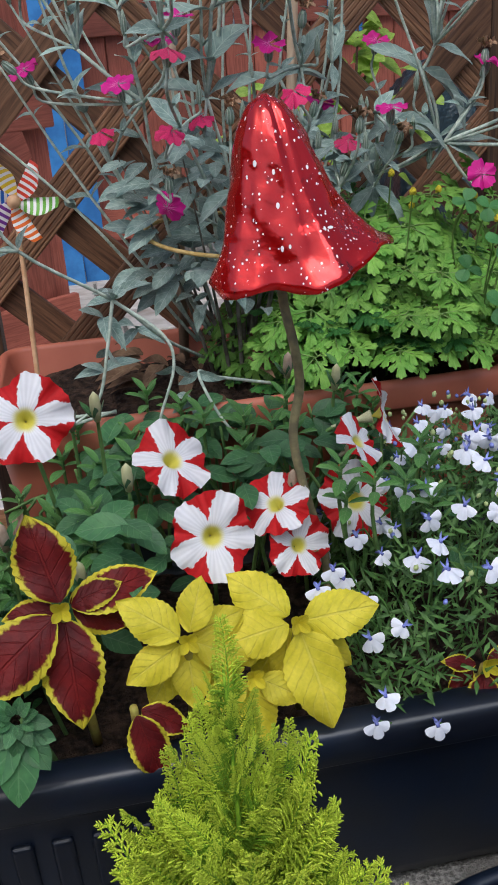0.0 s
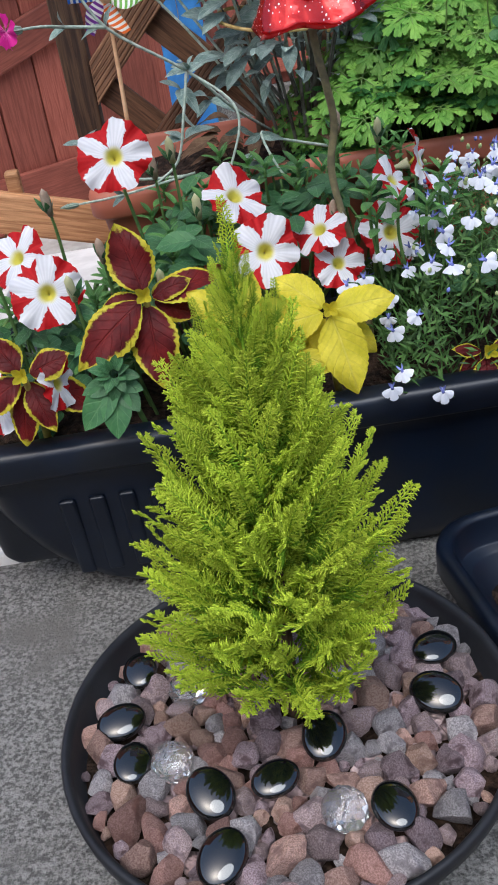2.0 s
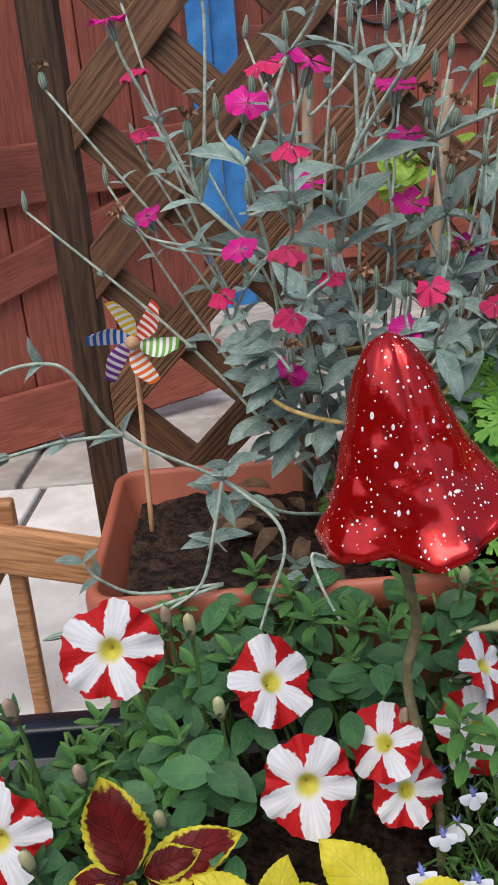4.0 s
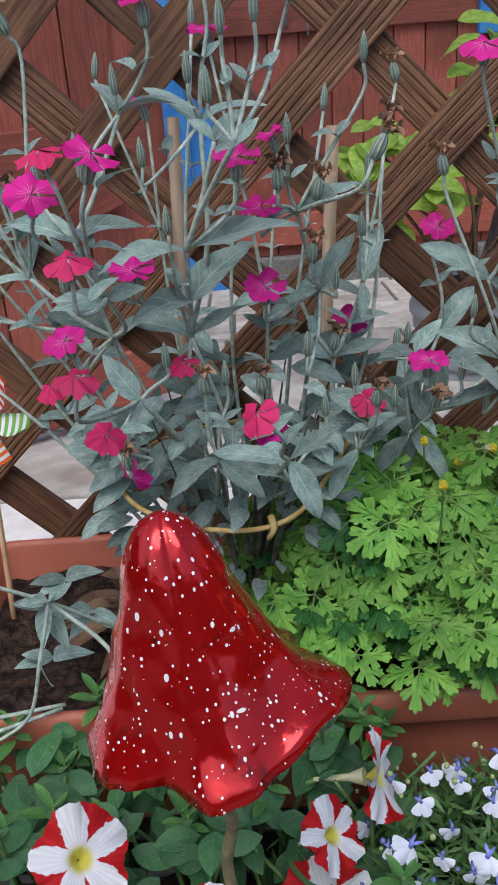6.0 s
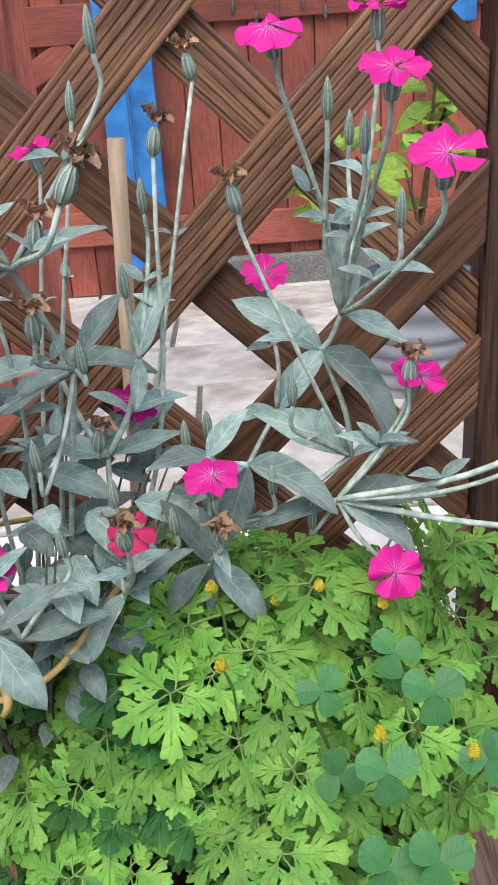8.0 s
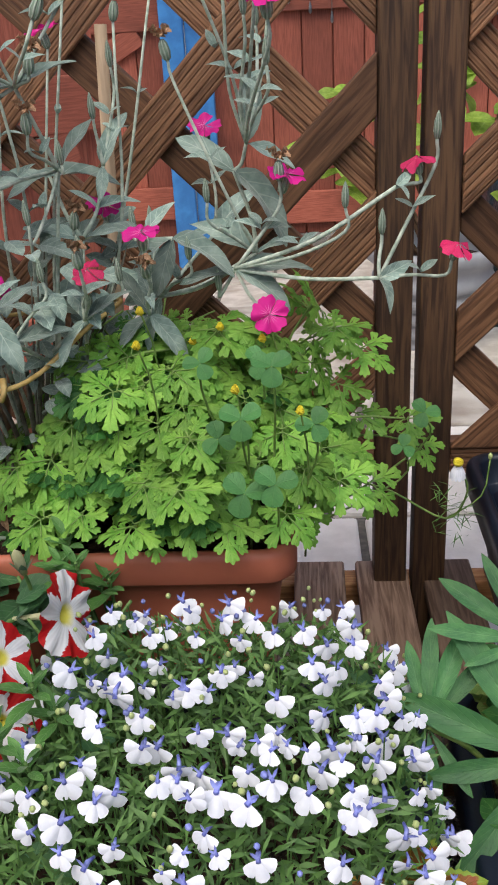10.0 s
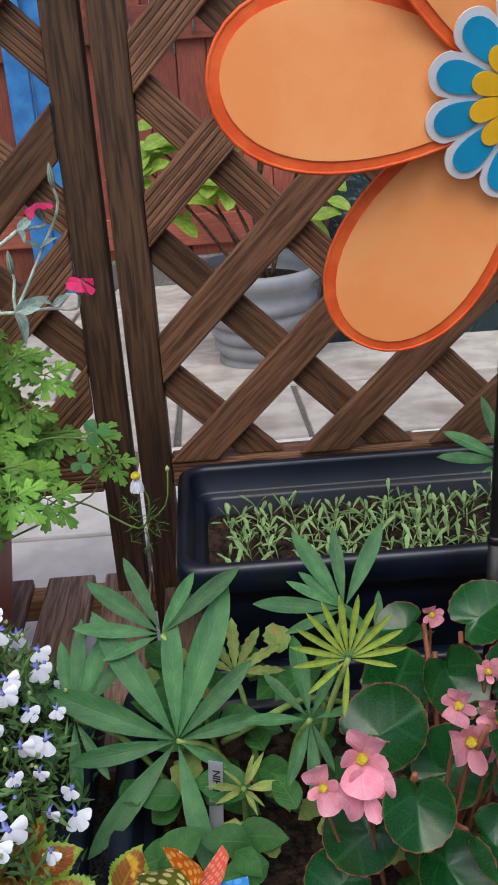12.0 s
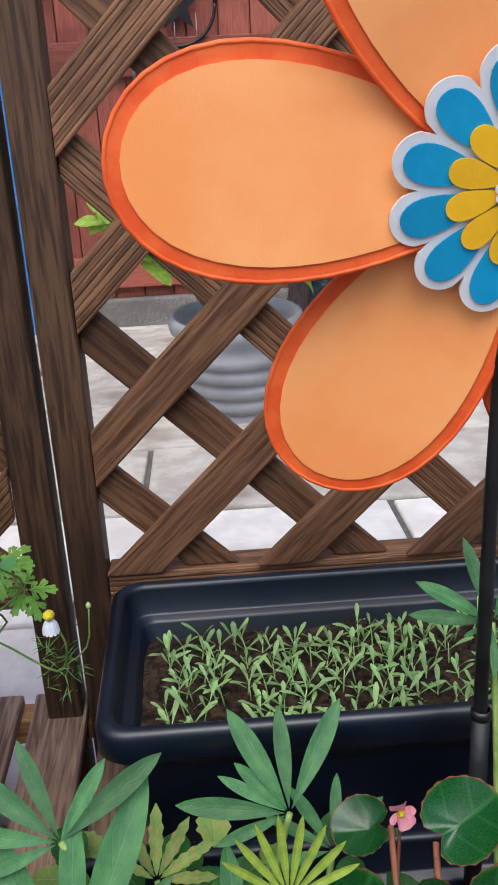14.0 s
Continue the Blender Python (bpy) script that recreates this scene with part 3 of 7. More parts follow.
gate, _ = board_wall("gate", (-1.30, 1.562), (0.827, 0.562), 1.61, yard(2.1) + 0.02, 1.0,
                     [(0, 1.61, -0.16, 0.13), (0, 1.61, -0.735, 0.14), (0, 1.61, 0.86, 0.12)],
                     [((0.1, -0.655), (1.52, -0.25)), ((0.1, -0.08), (1.52, 0.78))],
                     "red-stained ledged and braced timber gate", kind="", category="gate", board=0.12)
board_wall("wall_north", (0.15, 4.25), (1, 0), 3.60, -0.92, 1.35,
                       [(0, 3.60, 0.065, 0.14), (0, 3.60, -0.80, 0.14)], [], "red-stained vertical board wall of a shed", board=0.13)
side_door, _ = board_wall("side_door", (-1.35, 4.20), (1, 0), 1.32, yard(4.2) + 0.02, 1.35,
                          [(0, 1.32, 0.02, 0.14), (0, 1.32, -0.75, 0.14)], [((0.1, -0.66), (1.22, -0.06))], "red-stained ledged timber door beside the blue frame", kind="", category="door", board=0.12)
add(None, "plinth", box_mesh("plinth", CONCRETE, (3.7, 0.16, 0.22), 0.008), Matrix.Translation((1.98, 4.275, -1.03)),
    "grey concrete plinth under the red boards", "plinth", kind="structure")
# two posts of the door frame, then a blue panel fixed to the red boards
for x, w, y, z0 in ((0.012, 0.095, 4.15, yard(4.2)), (0.115, 0.105, 4.185, yard(4.2)), (1.34, 0.15, 4.205, -0.06)):
    add(None, "blue_post", box_mesh("blue_post", BLUE, (w, 0.05, 1.35 - z0), 0.005), Matrix.Translation((x, y, (1.35 + z0) / 2)),
        "bright blue painted door frame post or wall panel", "post", "blue frame posts")

# unseen walls added round the yard to hold back low sky light and reflections
RENDER = grainy("pale_rendered_wall", hx("#9a948a"), hx("#b4aea4"), 9, 0.9, 60, 0.5, 0.004, 0.3, c3=hx("#87817a"), scale3=2)
for nm, x0, x1, y0, y1, z1, mt, lb in (("wall_south", -3.6, 4.4, -5.2, -5.0, 1.5, RENDER, "pale rendered wall added out of view to shape the light"), ("wall_west", -3.6, -3.5, -5.0, 4.2, 0.95, RED, "plain red-stained wall added out of view to shape the light"),
                                       ("wall_east", 4.3, 4.4, -5.0, 4.2, 0.95, RED, "plain red-stained wall added out of view to shape the light")):
    add(None, nm, box_mesh(nm, mt, (x1 - x0, y1 - y0, z1 + 1.2), 0.004), Matrix.Translation(((x0 + x1) / 2, (y0 + y1) / 2, (z1 - 1.2) / 2)), lb, "wall", kind="structure")

LAT = 0.158
trellis("trellis", -0.060, 0.638, -0.44, 0.55, [0.275 - 0.157 * k for k in range(6)] + [0.451, 0.635, 0.763, 0.92, 1.08], [0.475 - LAT * 5 + LAT * k for k in range(14)],
        "dark brown stained diagonal lattice trellis panel")
trellis("trellis", 0.646, 1.40, -0.44, 0.55, [0.660 - LAT * 4 + LAT * k for k in range(14)], [0.373 + LAT * k for k in range(14)],
        "brown stained diagonal lattice trellis panel beside the windmill")

# slatted bench
bench = thing("bench", (0.6, 0.86, G), "low weathered wooden slatted bench under the planters", "bench")
plank = box_mesh("plank", WOOD_Y, (0.062, 0.36, 0.016), 0.003)
for k in range(20):
    add(bench, "plank", plank, pose(-0.02 + k * 0.079, 0.86, BENCH - 0.008, 0, 0, rng.uniform(-0.6, 0.6)))
for y in (0.72, 1.03):
    add(bench, "rail", box_mesh("rail", PINE, (1.62, 0.03, 0.035), 0.003), Matrix.Translation((0.72, y, BENCH - 0.0345)))
for x in (0.0, 0.72, 1.45):
    for y in (0.72, 1.03):
        add(bench, "leg", box_mesh("leg", PINE, (0.035, 0.034, BENCH - 0.053 - G), 0.003), Matrix.Translation((x, y, (BENCH - 0.053 + G) / 2)))

# low pine rail at the corner of the yard
edging = thing("garden_edging", (-0.22, 0.95, G), "low pale pine rail with pointed pegs", "edging")
add(edging, "rail", box_mesh("rail", PINE, (0.62, 0.022, 0.058), 0.004), pose(-0.33, 0.93, -0.391, 0, 17, 4))
for x, z, tilt, L in ((-0.160, -0.5525, 1, 0.335), (-0.245, -0.580, 32, 0.31), (-0.45, -0.535, 4, 0.37), (-0.53, -0.575, 30, 0.30)):
    add(edging, "peg", box_mesh("peg", PINE, (0.020, 0.018, L), 0.004), pose(x, 0.955, z, 0, tilt, 0))

# ---- planters ----
def trough(name, L, D, z_rim, z0, at, label, mat, soil_drop=0.045, lip=0.014, ledge=True, taper=0.035, rz=0, corner=0.028, ends=0.0):
    H = z_rim - z0
    ob = thing(name, (at[0], at[1], z0), label, "planter")
    pr = [(taper + 0.022, 0.0), (taper + 0.010, 0.004), (taper + 0.003, 0.012), (taper, 0.024), (lip * 0.7 + 0.004, H - 0.036), (lip * 0.7, H - 0.033)]
    pr[4:4] = [(taper + (lip * 0.7 + 0.004 - taper) * k / 6, 0.024 + (H - 0.06) * k / 6) for k in range(1, 6)]
    pr += [(0.0025, H - 0.031), (0.0, H - 0.028), (0.0, H - 0.008), (0.0015, H - 0.003), (0.005, H), (lip - 0.004, H), (lip - 0.001, H - 0.002), (lip, H - 0.005)]
    if ledge:
        pr += [(lip + 0.003, H - 0.030), (lip + 0.005, H - 0.032), (lip + 0.012, H - 0.033), (lip + 0.014, H - 0.036)]
    pr += [(taper + 0.02, H * 0.25), (taper + 0.026, H * 0.2)]
    m = pose(at[0], at[1], z0, 0, 0, rz)
    add(ob, "body", trough_mesh("body", mat, L, D, H, pr, corner, ends=ends), m)
    s = add(ob, "soil", soil_mesh("soil", SOIL, L - 2 * lip - 0.034, D - 2 * lip - 0.034, 90, 0.010, seed=at[0] * 9),
            m @ Matrix.Translation((0, 0, H - soil_drop)), "dark crumbly potting soil")
    return ob


front = trough("flower_trough", 0.84, 0.355, -0.512, G, (0.198, 0.555), "long black plastic trough crowded with bedding flowers", PLASTIC, 0.03, lip=0.03, corner=0.05, ends=0.20)
rib = box_mesh("rib", PLASTIC, (0.017, 0.0075, 0.10), 0.0036, 5)
for k in range(6):
    add(front, "rib", rib, pose(-0.072 + k * 0.030, 0.4088, -0.635, 6, 0, 0))
side = trough("flower_trough", 0.62, 0.34, -0.515, G, (0.945, 0.555), "black plastic trough planted with lupins and begonias", PLASTIC, 0.05, lip=0.02, corner=0.05)
trough("seedling_trough", 0.62, 0.234, -0.415, BENCH, (1.003, 0.851), "black plastic trough sown with rows of seedlings", PLASTIC, 0.05)
terracotta = trough("terracotta_trough", 0.540, 0.284, -0.371, BENCH, (0.243, 0.840), "terracotta coloured plastic trough on the bench", TERRA, 0.03, 0.012, False)
tray = trough("empty_tray", 0.40, 0.26, -0.622, G, (0.480, 0.230), "shallow black plastic tray beside the conifer pot", PLASTIC, 0.06, rz=10, corner=0.05)

# round pot with the conifer
POT = (0.115, 0.126)
pot = thing("round_pot", (POT[0], POT[1], G), "wide dark grey round plastic bowl pot on the concrete", "pot")
zr = -0.618 - G
add(pot, "bowl", lathe("bowl", [(0.02, 0.0), (0.125, 0.0), (0.132, 0.005), (0.163, zr - 0.02), (0.165, zr - 0.018), (0.170, zr - 0.012), (0.171, zr - 0.002), (0.169, zr),
                                (0.166, zr), (0.163, zr - 0.006), (0.158, zr - 0.03), (0.01, zr - 0.035)], POTPLASTIC, 72), Matrix.Translation((POT[0], POT[1], G)))

# ---- ornaments ----
def enamel():
    m, nt, b = blank("red_enamel_with_white_flecks")
    n = noise_node(nt, 16, 4)
    col = mix_node(nt, n, hx("#a00608"), hx("#d01212"))
    col = mix_node(nt, ramp(nt, noise_node(nt, 40, 5), 0.62, 0.75), col, hx("#5a1210"))
    fleck = None
    for sc, th, st in ((170, 0.20, (1, 1, 0.55)), (330, 0.24, (1, 1, 0.8)), (85, 0.11, (0.35, 0.6, 1.0))):
        tcn = nt.nodes.new("ShaderNodeTexCoord")
        mp = nt.nodes.new("ShaderNodeMapping")
        mp.inputs["Scale"].default_value = st
        nt.links.new(tcn.outputs["Object"], mp.inputs[0])
        vo = nt.nodes.new("ShaderNodeTexVoronoi")
        vo.inputs["Scale"].default_value = sc
        nt.links.new(mp.outputs[0], vo.inputs["Vector"])
        sp = nt.nodes.new("ShaderNodeSeparateColor")
        nt.links.new(vo.outputs["Color"], sp.inputs[0])
        size = math_node(nt, "MULTIPLY_ADD", sp.outputs[0], th, 0.03)
        f = ramp(nt, math_node(nt, "SUBTRACT", size, vo.outputs["Distance"]), -0.01, 0.02)
        f = math_node(nt, "MULTIPLY", f, math_node(nt, "GREATER_THAN", sp.outputs[1], 0.30))
        fleck = f if fleck is None else math_node(nt, "MAXIMUM", fleck, f)
    col = mix_node(nt, fleck, col, hx("#e8e6e4"))
    finish(nt, b, col, 0.15, math_node(nt, "MULTIPLY_ADD", noise_node(nt, 55, 3), 0.5, math_node(nt, "MULTIPLY", fleck, 0.06)), 0.35, 0.006, 0.6)
    nt.links.new(math_node(nt, "MULTIPLY_ADD", fleck, -0.6, 0.6), b.inputs["Metallic"])
    b.inputs["Coat Weight"].default_value = 0.5
    b.inputs["Coat Roughness"].default_value = 0.05
    return m


def mushroom(at, tip, label):
    """A bell-shaped sheet-metal toadstool on a bent wire stem; at: the rim's centre, tip: the top."""
    ob = thing("toadstool_ornament", (at[0] + 0.02, at[1] + 0.005, -0.545), label, "garden ornament")
    n, rings = 72, 22
    V, F, U = [], [], []
    hgt = tip[2] - at[2]
    for j in range(rings + 1):
        s = j / rings
        r = float(np.interp(s, (0, 0.02, 0.05, 0.1, 0.2, 0.37, 0.65, 0.88, 1), (0.002, 0.008, 0.0120, 0.0165, 0.0230, 0.0298, 0.0400, 0.0535, 0.0575)))
        for k in range(n):
            a = 2 * math.pi * k / n
            lobe = math.cos(5 * a + 0.7) * 0.17 * max(s - 0.30, 0) ** 1.2 + math.cos(3 * a + 2.0) * 0.05 * s + 0.05 * math.cos(a - 0.1) * s ** 6
            crease = -0.05 * math.exp(-((math.cos(2.5 * (a + 1.72))) / 0.13) ** 2) * s ** 0.7 - 0.13 * math.exp(-((a - 4.86) / 0.10) ** 2) * (1 - 0.6 * s)
            dent = 0.07 * noise.noise((math.cos(a) * 2, math.sin(a) * 2, s * 4)) + 0.045 * noise.noise((math.cos(a) * 5, math.sin(a) * 5, s * 11))
            brim = max(s - 0.84, 0) / 0.16
            rr = r * (1 + lobe + crease + dent + 0.10 * brim ** 1.5 + 0.045 * math.sin(8 * a + 1.0) * brim)
            cx = at[0] + (tip[0] - at[0]) * (1 - s) ** 0.85
            cy = at[1] + (tip[1] - at[1]) * (1 - s) ** 1.1
            z = at[2] + hgt * (1 - s) - 0.0022 * math.cos(5 * a + 0.7) * s ** 4 + 0.0016 * math.sin(8 * a) * s ** 8 + (0.010 * math.cos(a + 0.15) + 0.006 + 0.0055 * math.cos(2 * a + 0.3)) * s ** 3
            V.append((cx + rr * math.cos(a), cy + rr * math.sin(a), z))
            U.append((k / n, s))
    for j in range(rings):
        for k in range(n):
            F.append((j * n + k, (j + 1) * n + k, (j + 1) * n + (k + 1) % n, j * n + (k + 1) % n))
    F.append(tuple(range(n)))
    cap = add(ob, "cap", data("cap", V, F, enamel(), U))
    so = cap.modifiers.new("sheet", "SOLIDIFY")
    so.thickness = 0.0012
    so.offset = -1
    stem(ob, "stem", [(at[0] - 0.012, at[1], tip[2] - 0.05), (at[0] - 0.01, at[1], at[2] - 0.01), (0.236, 0.50, -0.262), (0.242, 0.515, -0.300), (0.236, 0.52, -0.345),
                      (0.245, 0.52, -0.40), (0.258, 0.522, -0.455), (0.262, 0.525, -0.545)], 0.0037, 0.0037,
         grainy("weathered_stem", hx("#776f54"), hx("#9a9068"), 90, 0.6, 200, 0.4, 0.0008), 10, 6, "olive grey bent metal stem")
    return ob


bed(0.0, 0.0, 0.008)
mushroom((0.239, 0.500, -0.2085), (0.225, 0.502, -0.0875), "glossy red metal toadstool ornament flecked with white")


bed()


def stripes(name, colour, n=7):
    m, nt, b = blank(name)
    u, v = uv_xy(nt)
    f = ramp(nt, math_node(nt, "SINE", math_node(nt, "MULTIPLY", v, 6.2832 * n)), -0.10, 0.25)
    col = mix_node(nt, f, colour, hx("#f2f1ee"))
    finish(nt, b, col, 0.3, None, spec=0.5, trans=0.15)
    return m


def dots(name, colour, dot, scale):
    m, nt, b = blank(name)
    tcn = nt.nodes.new("ShaderNodeTexCoord")
    vo = nt.nodes.new("ShaderNodeTexVoronoi")
    vo.inputs["Scale"].default_value = scale
    vo.inputs["Randomness"].default_value = 0.35
    vo.voronoi_dimensions = "2D"
    nt.links.new(tcn.outputs["UV"], vo.inputs["Vector"])
    col = mix_node(nt, ramp(nt, vo.outputs["Distance"], 0.3, 0.36), dot, colour)
    finish(nt, b, col, 0.3, None, spec=0.5, trans=0.15)
    return m


def vane_mesh(name, mat, L, W, curl):
    """One curled sail of a pinwheel, from the hub along +y."""
    V, F, U = [], [], []
    nu, nv = 6, 10
    for j in range(nv + 1):
        s = j / nv
        for i in range(nu + 1):
            t = i / nu
            w = W * (0.12 + 0.88 * math.sin(math.pi * min(s * 0.62 + 0.06, 1)) ** 1.1)
            ang = curl * t * (0.3 + s)
            x = w * t * math.cos(ang * 0.6) - W * 0.12
            z = w * math.sin(ang) * 0.55 + 0.12 * L * s
            V.append((x, L * s - 0.10 * L * t * t * s, z))
            U.append((t, s))
    for j in range(nv):
        for i in range(nu):
            k = j * (nu + 1) + i
            F.append((k, k + 1, k + nu + 2, k + nu + 1))
    return data(name, V, F, mat, U)


pin = thing("pinwheel", (0.034, 0.86, -0.40), "small striped multicoloured pinwheel on a wooden stick", "pinwheel")
PC = Vector((0.027, 0.884, -0.186))
face = aim(PC, (0.05, 0.12, 1), (0.05, -1, 0.35))
for k, (colour, nm) in enumerate((("#d8402a", "red"), ("#e6c52a", "yellow"), ("#2f6fd0", "blue"), ("#7a3a9a", "violet"), ("#e8702a", "orange"), ("#6ab03a", "green"))):
    add(pin, "sail", vane_mesh("sail", stripes(f"{nm}_striped_film", hx(colour)), 0.046, 0.024, 1.3),
        face @ Matrix.Rotation(radians(-30 + 60 * k), 4, "Z"), f"{nm} and white striped sail")
bm = bmesh.new()
bmesh.ops.create_uvsphere(bm, u_segments=16, v_segments=10, radius=0.0075)
add(pin, "hub", from_bm("hub", bm, DOWEL, True), face @ Matrix.Translation((0, 0, 0.014)))
stem(pin, "stick", [PC + Vector((0.0, 0.008, 0.0)), (0.024, 0.885, -0.29), (0.020, 0.875, -0.415)], 0.0028, 0.0028, DOWEL, 8, 3)

bed(0.009, -0.006, 0.001)
# butterfly pinwheel among the lupins
bw = thing("pinwheel", (0.70, 0.44, -0.56), "small spotted butterfly pinwheel with orange, blue and yellow wings", "pinwheel")
BC = Vector((0.697, 0.420, -0.461))
bface = aim(BC, (0.0, 0.45, 0.9), (-0.05, -0.9, 0.45))
for ang, L, W, mt, nm in ((22, 0.052, 0.040, dots("orange_spotted_film", hx("#d86a1a"), hx("#f0b060"), 5), "orange spotted wing"),
                          (68, 0.054, 0.044, dots("yellow_spotted_film", hx("#6d7a2a"), hx("#f0e89a"), 4), "pale yellow spotted wing"),
                          (-38, 0.056, 0.024, dots("pink_spotted_film", hx("#d8604a"), hx("#e89080"), 7), "coral pink wing"),
                          (-78, 0.056, 0.032, dots("blue_spotted_film", hx("#1f7fd0"), hx("#49a0e8"), 5), "blue spotted wing"),
                          (150, 0.040, 0.034, dots("green_spotted_film", hx("#9a8a2a"), hx("#e0c860"), 5), "mustard wing")):
    add(bw, "wing", vane_mesh("wing", mt, L * 0.70, W * 0.66, 1.3), bface @ Matrix.Rotation(radians(ang), 4, "Z"), nm)
bm = bmesh.new()
bmesh.ops.create_uvsphere(bm, u_segments=16, v_segments=10, radius=0.007)
for dz in (0.0, -0.05):
    add(bw, "bead", from_bm("bead", bm.copy(), DOWEL, True), Matrix.Translation(BC + Vector((-0.003, -0.016, 0.008 + dz))))
bm.free()
stem(bw, "stick", [BC + Vector((0, 0.01, 0)), (0.697, 0.44, -0.58)], 0.0026, 0.0026, DOWEL, 8, 3)

bed()
# large cloth windmill
ORANGE = grainy("orange_nylon", hx("#f49a57"), hx("#faac6b"), 7, 0.6, 900, 0.35, 0.0006, c3=hx("#f09350"), scale3=10)
BINDING = grainy("deep_orange_binding", hx("#e2531a"), hx("#ee6a2e"), 40, 0.6, 600, 0.4, 0.0006)
TURQ = grainy("turquoise_print", hx("#0a8fc0"), hx("#129bcb"), 20, 0.5)
GOLD = grainy("yellow_print", hx("#e8b010"), hx("#f0bc20"), 20, 0.5)
PINKP = grainy("pink_print", hx("#c8506a"), hx("#d0607a"), 20, 0.5)
WHITEP = grainy("white_print", hx("#dcdce0"), hx("#e8e8ec"), 20, 0.5)


def flat_outline(name, pts, mat, thick, z=0.0):
    """A thin plate from an outline in the xz plane, front towards -y."""
    bm = bmesh.new()
    vs = [bm.verts.new((x, -z, y)) for x, y in pts]
    f = bm.faces.new(vs)
    r = bmesh.ops.extrude_face_region(bm, geom=[f])
    bmesh.ops.translate(bm, vec=(0, thick, 0), verts=[v for v in r["geom"] if isinstance(v, bmesh.types.BMVert)])
    bmesh.ops.recalc_face_normals(bm, faces=bm.faces)
    return from_bm(name, bm, mat)


WC = Vector((0.980, 0.648, 0.0))
mill = thing("garden_windmill", (0.968, 0.66, -0.57), "large orange cloth flower windmill on a black pole", "garden windmill")


def petal_outline(scale, L=0.212, W=0.150, n=40):
    out = []
    for k in range(n):
        a = 2 * math.pi * k / n
        u = 0.5 - 0.5 * math.cos(a)
        w = math.sin(a) * (0.60 + 0.42 * u) * 0.98
        out.append((W / 2 * w * scale, 0.012 + L / 2 + (L * (u - 0.5)) * (1 - (1 - scale) * 0.55)))
    return out


LEAN = Matrix.Translation(WC) @ Matrix.Rotation(radians(10), 4, "X")   # the wheel nods forward
rimw = petal_outline(1.0)
clothw = petal_outline(0.86)
for k in range(6):
    a = radians(174 - 90 + 60 * k + (5 if k == 1 else 0))   # one petal has slipped round a little
    m = LEAN @ Matrix.Translation(Vector((0, 0.004 * (k % 2) + 0.012, 0))) @ Matrix.Rotation(-a, 4, "Y") @ Matrix.Rotation(radians(9), 4, "Z")
    pet = add(mill, "petal", flat_outline("petal", rimw, BINDING, 0.0016), m, "deep orange bound edge of a cloth petal")
    add(pet, "cloth", flat_outline("cloth", clothw, ORANGE, 0.0012, 0.0012), m, "pale orange nylon cloth")
    ring = [Vector((x, 0.0008, y)) for x, y in rimw]
    V, F, U = tube(ring + ring[:1], 0.0016, 6, False)
    add(pet, "hoop", data("hoop", V, F, BINDING, U), m)


def scallop(n, r0, r1, k0=0.0, steps=14):
    out = []
    for k in range(n):
        for s in range(steps):
            t = s / steps
            a = 2 * math.pi * (k + t) / n + k0
            r = r0 + (r1 - r0) * math.sin(math.pi * t) ** 0.5
            out.append((r * math.sin(a), r * math.cos(a)))
    return out


disc = add(mill, "rosette", flat_outline("rosette", scallop(12, 0.058, 0.075), WHITEP, 0.002), LEAN @ Matrix.Translation((0, 0.004, 0)), "white scalloped rosette")
drop = []
for k in range(28):
    a = 2 * math.pi * k / 28
    u = 0.5 - 0.5 * math.cos(a)
    drop.append((math.sin(a) * 0.5 * (0.25 + 0.75 * u), u))
for n, r0, r1, wd, mt, y, nm in ((12, 0.020, 0.0695, 0.0305, TURQ, 0.0025, "turquoise petal"), (12, 0.010, 0.0445, 0.0222, GOLD, 0.0010, "yellow petal")):
    me = flat_outline("print_petal", [(x * wd, r0 + yv * (r1 - r0)) for x, yv in drop], mt, 0.001)
    for k in range(n):
        add(disc, "print_petal", me, LEAN @ Matrix.Translation((0, y, 0)) @ Matrix.Rotation(2 * math.pi * (k + 0.5) / n, 4, "Y"))
add(disc, "heart_ring", flat_outline("heart_ring", scallop(18, 0.0155, 0.0178, 0, 8), WHITEP, 0.001), LEAN @ Matrix.Translation((0, -0.0005, 0)))
add(disc, "heart", flat_outline("heart", scallop(1, 0.0125, 0.0125, 0, 40), PINKP, 0.001), LEAN @ Matrix.Translation((0, -0.002, 0)), "pink centre disc")
stem(mill, "pole", [(WC.x + 0.004, 0.676, WC.z + 0.03), (0.980, 0.676, -0.2), (0.984, 0.676, -0.58)], 0.0050, 0.0052, METAL, 14, 3, "thin black metal pole")
add(mill, "collar", lathe("collar", [(0.006, 0), (0.0076, 0.001), (0.0076, 0.007), (0.006, 0.008)], METAL, 20), Matrix.Translation((0.9822, 0.676, -0.374)))
stem(mill, "socket", [(0.9822, 0.676, -0.374), (0.984, 0.676, -0.58)], 0.0068, 0.0068, METAL, 14, 2)

# ---- stones in the round pot ----
STONE = []
for nm, a, b_, c in (("plum_stone", "#7d686c", "#b8a5ab", "#5c474b"), ("rose_stone", "#9a766b", "#cdac9f", "#8a6a63"), ("grey_stone", "#8a8486", "#ccc6c8", "#7c7579"), ("buff_stone", "#a07d6c", "#cbae9f", "#8f6e62"),
                     ("mauve_stone", "#86716f", "#c0acad", "#7c6a6f"), ("rust_stone", "#8d675e", "#b9938a", "#7e584e")):
    STONE.append(grainy(nm, hx(a), hx(b_), 13, 0.6, 30, 0.6, 0.1, 0.4, by_object=0.42, c3=hx(c), scale3=1.6))
m, nt, b = blank("black_glass")
